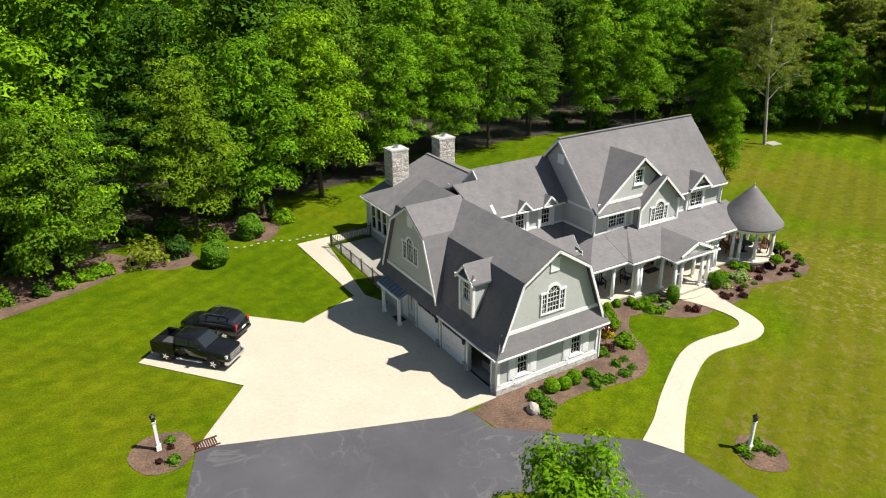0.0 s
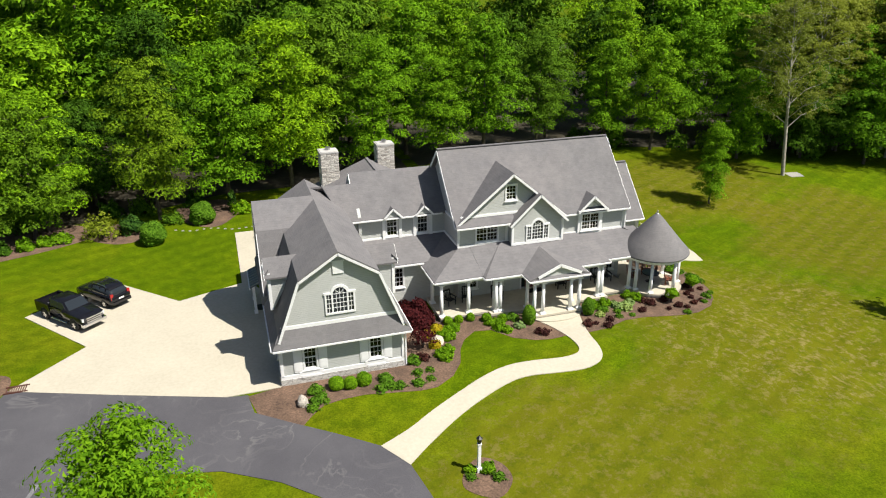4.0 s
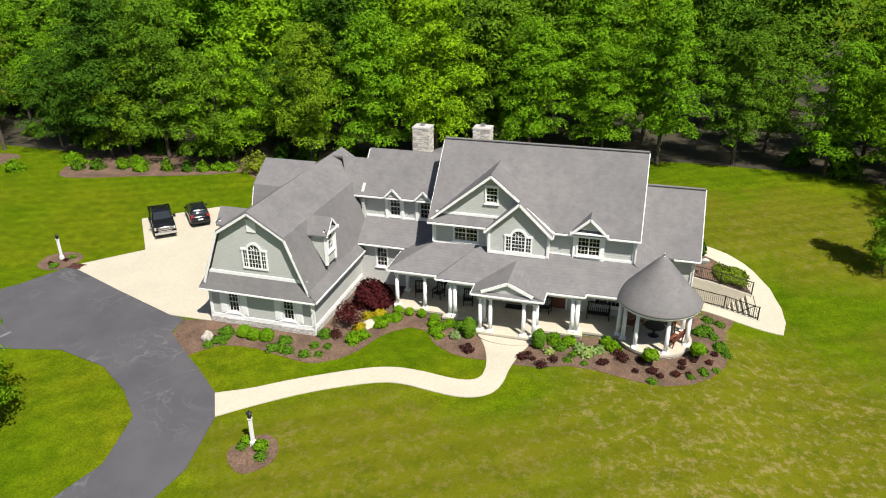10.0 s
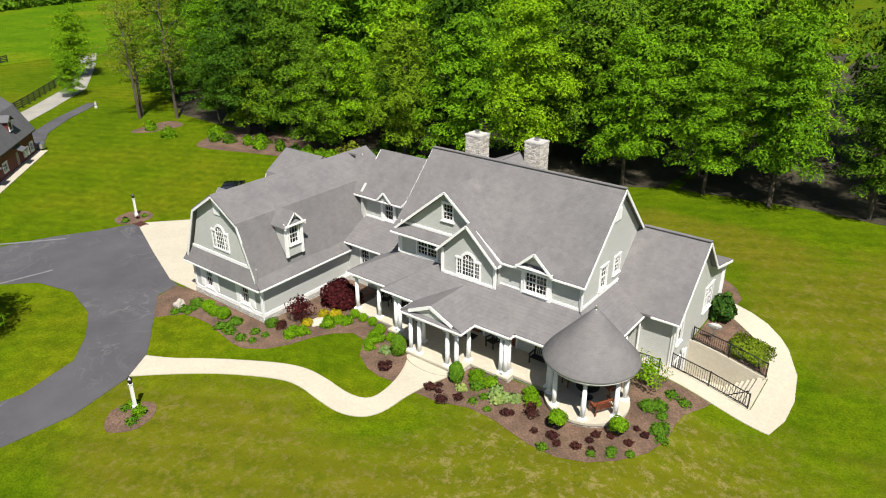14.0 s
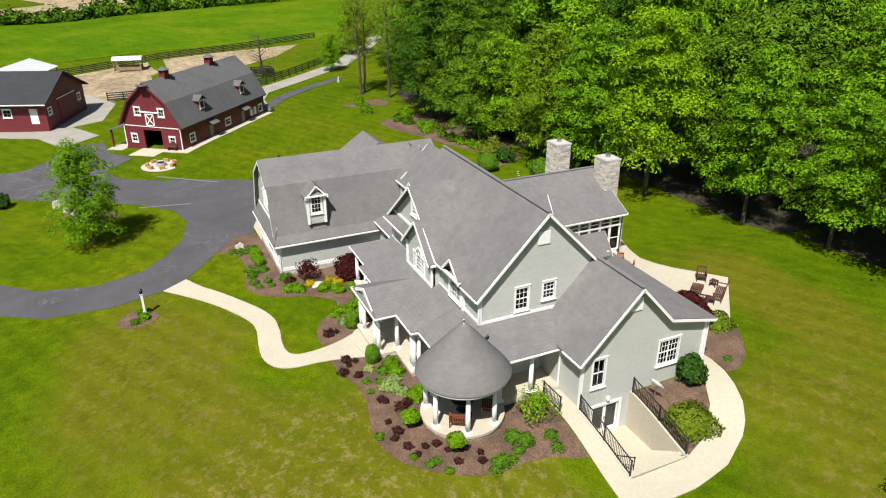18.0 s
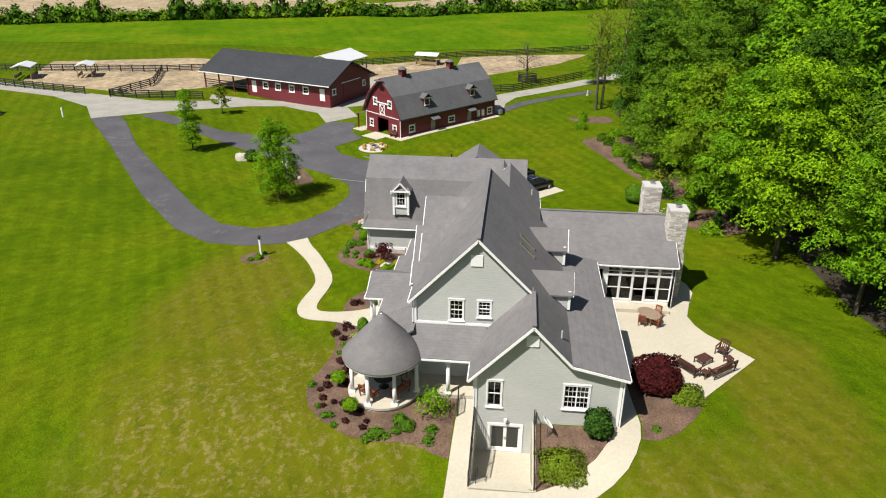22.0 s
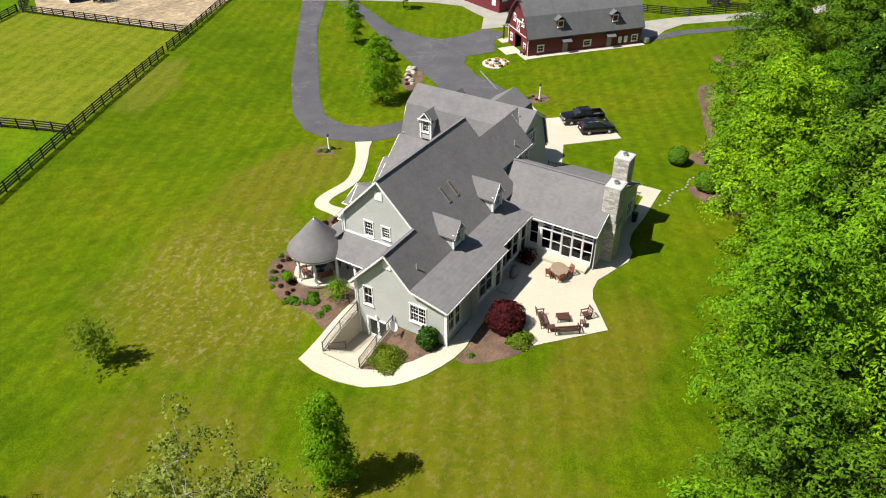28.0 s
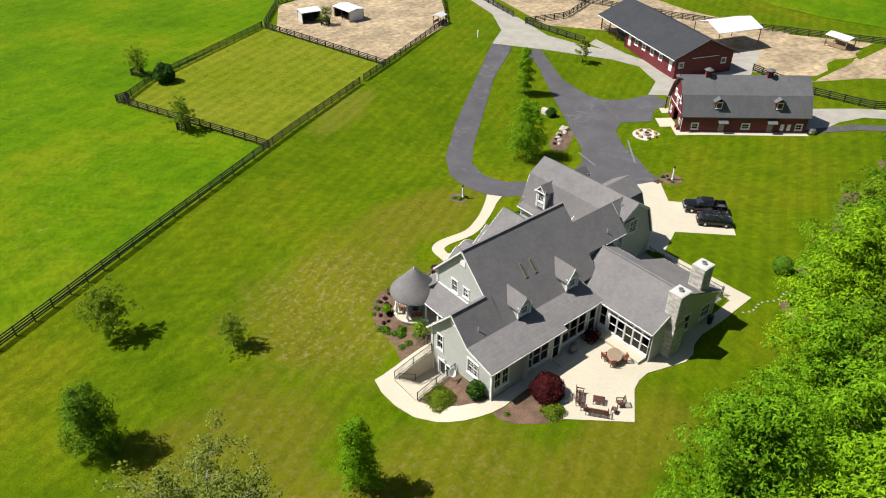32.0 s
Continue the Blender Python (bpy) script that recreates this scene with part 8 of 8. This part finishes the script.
board_fence([(-74.2, 12.8), (-70.8, 12.8), (-70.8, 16.2), (-74.2, 16.2), (-74.2, 12.8)], "black guard fence round a bare tree", True)
for cx, cy in ((27.0, -81.3), (33.2, -70.6), (29.4, -53.2), (-15.8, -85.1)):
    board_fence([(cx - 1, cy - 1), (cx + 1, cy - 1), (cx + 1, cy + 1), (cx - 1, cy + 1), (cx - 1, cy - 1)], "small black guard fence round a sapling", True)
# low metal fence of the court
cf = thing("court_fence", "low black metal fence round the gravel court", "fence")
for (xa, ya), (xb, yb) in (((0.45, 14.4), (0.45, 24.2)), ((0.45, 24.2), (4.3, 24.6))):
    for z in (0.2, 1.1):
        part("rail", Shape().beam((xa, ya, z), (xb, yb, z), 0.04, 0.04), BLACK_METAL, cf)
    n = int(math.dist((xa, ya), (xb, yb)) / 0.16)
    for k in range(n + 1):
        x, y = xa + (xb - xa) * k / n, ya + (yb - ya) * k / n
        thick = 3.0 if k % 12 == 0 else 1.0
        part("picket", BAL, None, cf, m=Matrix.Translation((x, y, 0)) @ Matrix.Diagonal((thick, thick, 1.2 if k % 12 else 1.3, 1)))


# ---- barns ----
def frame_of(o, u, z):
    u = Vector((*u, 0)).normalized()
    m = Matrix((u, Z.cross(u), Z)).transposed().to_4x4()
    m.translation = (*o, z)
    return m


barn = thing("red_barn", "dark red gambrel barn with grey shingle roof and white windows", "barn", "", frame_of((-30.6, -3.3), (-15.0, 13.0), -0.55))
BP = [(-0.35, 3.15), (1.35, 6.1), (4.0, 8.35), (6.65, 6.1), (8.35, 3.15)]
BL = 19.2
bo = [(0, 0), (8, 0), (8, 3.5), (6.6, 5.95), (4, 8.15), (1.4, 5.95), (0, 3.5)]
bh = [(2.75, 0.0, 5.25, 2.6), (1.0, 1.1, 1.7, 1.9), (6.3, 1.1, 7.0, 1.9), (2.0, 4.4, 2.7, 5.2), (5.3, 4.4, 6.0, 5.2)]
wall((0, 8, 0), BY, bo, bh, BARN_RED, "wall", barn)
for hole in bh[1:]:
    window((0, 8, 0), BY, *hole, 2, 2, 0.12, 1, barn)
wall((BL, 0, 0), FY, bo, (), BARN_RED, "wall", barn)
sh_ = [(1.6, 1.1, 2.5, 1.9), (9.3, 1.2, 10.4, 1.9), (17.6, 1.1, 18.5, 1.9), (5.7, 0.05, 6.6, 2.1), (13.2, 0.05, 14.1, 2.1)]
wall((0, 0, 0), FX, [(0, 0), (BL, 0), (BL, 3.3), (0, 3.3)], sh_, BARN_RED, "wall", barn)
for hole in sh_[:3]:
    window((0, 0, 0), FX, *hole, 2, 2, 0.12, 1, barn)
for a, b, c, d in sh_[3:]:
    part("barn_door", Shape().box((a, 0.05, b), (c, 0.1, d)).box((a + 0.1, 0.03, 1.1), (c - 0.1, 0.05, 2.0)), plain("grey_door_paint", (0.3, 0.29, 0.26), 0.6), barn)
    part("door_hood", Shape().slab([(a - 0.3, -0.9, 2.35), (c + 0.3, -0.9, 2.35), (c + 0.3, 0, 2.8), (a - 0.3, 0, 2.8)], (0, 0, -0.1)), BARN_ROOF, barn)
wall((BL, 8, 0), BX, [(0, 0), (BL, 0), (BL, 3.3), (0, 3.3)], (), BARN_RED, "wall", barn)
for (ya, za), (yb, zb) in zip(BP[:-1], BP[1:]):
    part("roof", Shape().slab([(-0.4, ya, za), (BL + 0.3, ya, za), (BL + 0.3, yb, zb), (-0.4, yb, zb)], (0, 0, -0.15)), BARN_ROOF, barn)
    part("rake_board", Shape().beam((-0.42, ya, za - 0.12), (-0.42, yb, zb - 0.12), 0.06, 0.22), BARN_RED, barn)
loft = part("loft_door", Shape().box((-0.06, 3.4, 3.15), (0, 4.6, 4.6)), BARN_RED, barn, "red loft door with a white crossed frame")
for p, q in (((3.45, 3.15), (3.45, 4.6)), ((4.55, 3.15), (4.55, 4.6)), ((3.4, 3.2), (4.6, 3.2)), ((3.4, 4.55), (4.6, 4.55)), ((3.5, 3.25), (4.5, 4.5)), ((4.5, 3.25), (3.5, 4.5))):
    part("brace", Shape().beam((-0.08, *p), (-0.08, *q), 0.11, 0.04, (1, 0, 0)), WHITE, loft)
part("hoist_rail", Shape().box((-0.14, 2.6, 4.72), (-0.02, 5.3, 4.86)), WHITE, barn)
for y in (0.08, 7.92):
    part("corner_board", Shape().box((-0.05, y - 0.06, 0.4), (0.03, y + 0.06, 3.3)), WHITE, barn)
part("bench", Shape().box((-0.5, 0.7, 0.85), (-0.1, 1.9, 0.92)).box((-0.14, 0.7, 0.92), (-0.1, 1.9, 1.3)).box((-0.48, 0.75, 0.4), (-0.12, 0.82, 0.85)).box((-0.48, 1.78, 0.4), (-0.12, 1.85, 0.85)), BROWN_WOOD, barn)
part("band", Shape().box((-0.05, 0, 2.98), (0, 8, 3.07)), WHITE, barn)
part("ridge_hood", Shape().slab([(-1.0, 3.5, 8.1), (-1.0, 4.5, 8.1), (-0.3, 4.8, 8.1), (-0.3, 3.2, 8.1)], (0, 0, -0.12)), BARN_ROOF, barn)
part("lean_to_roof", Shape().slab([(-0.3, 8.0, 2.9), (6.0, 8.0, 2.9), (6.0, 10.2, 2.3), (-0.3, 10.2, 2.3)], (0, 0, -0.12)), BARN_ROOF, barn)
for x in (0, 3, 5.8):
    part("post", Shape().box((x - 0.09, 9.9, 0), (x + 0.09, 10.08, 2.3)), BARN_RED, barn)
for x in (5.2, 14.4):
    m0 = Matrix.Translation((x, 0.4, -0.25))
    part("dormer_front", Shape().box((-0.6, -0.1, 4.3), (0.6, 0.0, 5.75), m0), BARN_RED, barn)
    part("dormer_cheek", Shape().box((-0.6, 0.0, 4.3), (0.6, 1.3, 5.75), m0), BARN_RED, barn)
    window((x - 0.38, 0.29, 0), FX, 0, 4.45, 0.76, 5.25, 2, 2, 0.1, 1, barn)
    for k in (-1, 1):
        part("dormer_roof", Shape().slab([(x + k * 0.85, 0.05, 5.42), (x, 0.05, 6.0), (x, 1.75, 6.0), (x + k * 0.85, 1.2, 5.42)], (0, 0, -0.08)), BARN_ROOF, barn)
for x in (3.8, 13.2):
    cu = part("cupola", Shape().box((x - 0.42, 3.58, 7.9), (x + 0.42, 4.42, 9.1)).box((x - 0.48, 3.52, 9.0), (x + 0.48, 4.48, 9.13)), BARN_RED, barn)
    part("cupola_roof", Shape().lathe([(0.74, 9.1), (0.4, 9.32), (0.03, 9.5)], 8, (x, 4, 0)), BARN_ROOF, cu)
bm_ = barn.matrix_basis
draped("barn_apron", [tuple((bm_ @ Vector((x, y, 0))).xy) for x, y in ((-0.9, -1.2), (BL + 0.2, -1.2), (BL + 0.2, 0.05), (0.05, 0.05), (0.05, 5.8), (-2.6, 5.8), (-2.6, 2.2), (-0.9, 2.2))], CONCRETE, 0.06, "pale concrete apron round the red barn", "apron", 1.5)
draped("barn_apron", [tuple((bm_ @ Vector((x, y, 0))).xy) for x, y in ((-1.0, 7.95), (6, 7.95), (6, 10.2), (-1.0, 10.2))], CONCRETE, 0.06, "pale concrete floor under the barn's lean-to", "apron", 1.5)
part("gas_tank", Shape().lathe([(0.1, 0.55), (0.5, 0.7), (0.5, 1.3), (0.1, 1.45)], 12, (BL + 0.9, -0.3, 0), 1.0), STEEL, barn)
for x in (15.2, 16.2):
    part("meter_box", Shape().box((x, -0.2, 1.0), (x + 0.5, 0.0, 2.0)), WHITE, barn)

shed = thing("stable_block", "long dark red stable block with a charcoal roof and open bays", "stable", "", frame_of((-60.56, -45.06), (10.5, 26.5), -0.9) @ Matrix.Scale(0.969, 4))
SLN, SD = 29.4, 12.6
st = [(14.6, 2.1, 15.6, 3.05), (17.5, 2.1, 18.5, 3.05), (20.6, 2.1, 21.6, 3.05), (23.7, 2.1, 24.7, 3.05), (27.2, 1.1, 28.3, 3.2), (11.8, 1.1, 12.9, 3.2)]
wall((0, 0, 0), FX, [(11, 0), (SLN, 0), (SLN, 4.2), (11, 4.2)], st, BARN_RED, "wall", shed)
for hole in st[:4]:
    window((0, 0, 0), FX, *hole, 2, 2, 0.14, 1, shed)
for a, b, c, d in st[4:]:
    part("stable_door", Shape().box((a, 0.02, b), (c, 0.08, d)).box((a + 0.15, 0.0, b + 1.1), (c - 0.15, 0.02, d - 0.15)), WHITE, shed)
sg = [(0, 0), (SD, 0), (SD, 4.2), (SD / 2, 7.0), (0, 4.2)]
wall((SLN, 0, 0), FY, sg, [(0.8, 2.2, 1.7, 3.0), (10.2, 2.2, 11.1, 3.0)], BARN_RED, "wall", shed)
window((SLN, 0, 0), FY, 0.8, 2.2, 1.7, 3.0, 2, 2, 0.12, 1, shed)
window((SLN, 0, 0), FY, 10.2, 2.2, 11.1, 3.0, 2, 2, 0.12, 1, shed)
part("sliding_door", Shape().box((SLN, 4.0, 1.0), (SLN + 0.08, 8.0, 3.6)).box((SLN, 3.6, 3.6), (SLN + 0.14, 9.0, 3.78)), BARN_RED, shed)
part("door_track", Shape().box((SLN + 0.14, 3.4, 3.72), (SLN + 0.2, 9.2, 3.84)), WHITE, shed)
wall((11, SD, 0), BY, [(0, 0), (SD, 0), (SD, 4.2), (SD / 2, 6.8), (0, 4.2)], (), BARN_RED, "wall", shed)
wall((SLN, SD, 0), BX, [(0, 0), (SLN, 0), (SLN, 4.2), (0, 4.2)], (), BARN_RED, "wall", shed)
for ya, za, yb, zb in ((-0.9, 3.95, SD / 2, 7.2), (SD + 0.9, 3.95, SD / 2, 7.2)):
    part("roof", Shape().slab([(-0.5, ya, za), (SLN + 0.6, ya, za), (SLN + 0.6, yb, zb), (-0.5, yb, zb)], (0, 0, -0.16)), SHED_ROOF, shed)
part("gutter", Shape().beam((-0.5, -0.92, 3.9), (SLN + 0.6, -0.92, 3.9), 0.1, 0.14), WHITE, shed)
for x in (0.2, 3.8, 7.4, 10.8):
    part("post", Shape().box((x - 0.1, -0.1, 0), (x + 0.1, 0.1, 4.1)), BARN_RED, shed)
for k in range(3):
    part("bay_rail", Shape().beam((0.2, 0, 1.6 + k * 0.4), (11, 0, 1.6 + k * 0.4), 0.05, 0.15), BLACK_BOARD, shed)
draped("stable_yard", [(-50.4, -17.0), (-51.1, -23.6), (-51.7, -31.2), (-51.6, -40.5), (-54.6, -41.3), (-53.4, -30.4), (-53.0, -21.3), (-62.9, -17.0), (-73.3, -21.7), (-76.0, -16.0), (-62, -10), (-52.0, -12.0)], GRAVEL, 0.05, "pale gravel yard by the stable block", "yard", 3.0)


def roof_on_posts(x, y, w, d, h, turn, label, name="hay_shelter", mat=None, closed=False, rise=0.5):
    t = thing(name, label, "shelter", "", pose(x, y, lie(x, y), 0, 0, turn))
    part("roof", Shape().slab([(-w / 2 - 0.3, -d / 2 - 0.3, h), (w / 2 + 0.3, -d / 2 - 0.3, h), (w / 2 + 0.3, 0, h + rise), (-w / 2 - 0.3, 0, h + rise)], (0, 0, -0.08)), mat or WHITE_METAL, t)
    part("roof", Shape().slab([(-w / 2 - 0.3, d / 2 + 0.3, h), (w / 2 + 0.3, d / 2 + 0.3, h), (w / 2 + 0.3, 0, h + rise), (-w / 2 - 0.3, 0, h + rise)], (0, 0, -0.08)), mat or WHITE_METAL, t)
    for px in (-w / 2, w / 2):
        for py in (-d / 2, d / 2):
            part("post", Shape().box((px - 0.07, py - 0.07, -0.2), (px + 0.07, py + 0.07, h)), PALE_WOOD, t)
    if closed:
        part("wall", Shape().box((-w / 2, d / 2 - 0.08, 0), (w / 2, d / 2, h)).box((-w / 2, -d / 2, 0), (-w / 2 + 0.08, d / 2, h)).box((w / 2 - 0.08, -d / 2, 0), (w / 2, d / 2, h)), WHITE_METAL, t)
        # dark sheets added over the white walls, imitating the shade inside
        part("shade_lining", Shape().box((-w / 2 + 0.1, d / 2 - 0.14, 0), (w / 2 - 0.1, d / 2 - 0.09, h - 0.1)).box((-w / 2 + 0.09, -d / 2 + 0.1, 0), (-w / 2 + 0.14, d / 2 - 0.16, h - 0.1)).box((w / 2 - 0.14, -d / 2 + 0.1, 0), (w / 2 - 0.09, d / 2 - 0.16, h - 0.1)).box((-w / 2 + 0.16, -d / 2 + 0.1, h - 0.16), (w / 2 - 0.16, d / 2 - 0.16, h - 0.1)), BLACK_BOARD, t, "dark inner sheets added to stand for the shade inside")
        part("middle_post", Shape().box((-0.07, -d / 2, -0.1), (0.07, -d / 2 + 0.12, h)), BLACK_BOARD, t)
    elif name == "hay_feeder":
        part("rack", Shape().box((-w / 2, -d / 2 + 0.1, 0.3), (w / 2, -d / 2 + 0.15, 0.9)).box((-w / 2, d / 2 - 0.15, 0.3), (w / 2, d / 2 - 0.1, 0.9)), PALE_WOOD, t)


roof_on_posts(-74.4, -23.6, 10, 8, 4.2, -20, "large white-roofed open hay shelter behind the stable", "hay_barn", rise=1.3)
roof_on_posts(-14.6, -90.5, 4.2, 3.4, 2.4, 169, "white metal horse shelter with an open side", "horse_shelter", closed=True, rise=0.3)
roof_on_posts(-22.6, -86.6, 6.0, 3.8, 2.4, 92, "white metal horse shelter with an open side", "horse_shelter", closed=True, rise=0.3)
roof_on_posts(-64.3, -83.2, 4.5, 3, 2.4, 20, "white-roofed hay feeder in a dirt paddock", "hay_feeder")
roof_on_posts(-67.0, -72.2, 3.6, 2.6, 2.4, 20, "white-roofed hay feeder in a dirt paddock", "hay_feeder")
roof_on_posts(-89.5, -7.0, 4.6, 2.8, 2.2, 80, "white-roofed hay feeder by the far fence", "hay_feeder")
roof_on_posts(-35.7, -70.1, 2.2, 1.8, 1.9, 20, "small white-roofed stand at the fence corner", "hay_feeder")
tagged(new("marker_post", Shape().box((-36.2, -57.7, lie(0, -65)), (-36.0, -57.5, lie(0, -65) + 1.5)).mesh("marker_post", WHITE)), "plain white marker post beside the drive", "post")
tagged(new("garden_statue", Shape().lathe([(0.22, 0), (0.24, 0.25), (0.12, 0.3), (0.16, 0.6), (0.1, 0.8), (0.1, 0.95), (0.02, 1.02)], 10, (-61.3, 25.1, 0)).mesh("garden_statue", CAP)), "small pale stone garden statue on the grass", "statue")
# fire pit ring
fp = thing("fire_pit", "round pale stone fire pit with seats and flowers", "fire pit", "", Matrix.Translation((-26.0, -6.2, lie(-26, -6))))
part("ring_floor", Shape().lathe([(2.15, 0), (2.15, 0.06)], 28), CAP, fp, "pale paved circle")
part("pit_wall", Shape().lathe([(0.55, 0.05), (0.58, 0.4), (0.42, 0.4), (0.4, 0.1)], 16), LEDGE, fp)
SEAT_TONE = plain("oak_block", (0.42, 0.24, 0.07), 0.7, vary=0.2)
for i in range(7):
    a = 2 * math.pi * i / 7
    part("seat_block", Shape().box((-0.3, -0.17, 0.05), (0.3, 0.17, 0.4)), SEAT_TONE, fp, m=pose(1.5 * math.cos(a), 1.5 * math.sin(a), 0, 0, 0, math.degrees(a) + 90))
part("fire_bowl", Shape().lathe([(0.34, 0.3), (0.4, 0.42), (0.36, 0.42), (0.1, 0.3)], 14), BLACK_METAL, fp)
# pale seams in the asphalt
for xa, ya, xb, yb, w in ((-16.8, -1.2, -22.3, -6.9, 0.12), (-12.0, -4.6, -13.6, -9.2, 0.1)):
    d = Vector((xb - xa, yb - ya)).normalized() * w
    draped("asphalt_patch", [(xa - d.y, ya + d.x), (xa + d.y, ya - d.x), (xb + d.y, yb - d.x), (xb - d.y, yb + d.x)], ASPHALT_SEAM, 0.036, "pale worn seam in the asphalt", "patch", 1.5, 0.02)
draped("concrete_pad", [(58.2, 25.2), (58.0, 23.7), (59.6, 23.5), (59.9, 24.9)], GRAVEL, 0.04, "pale concrete pad at the wood's edge", "slab")
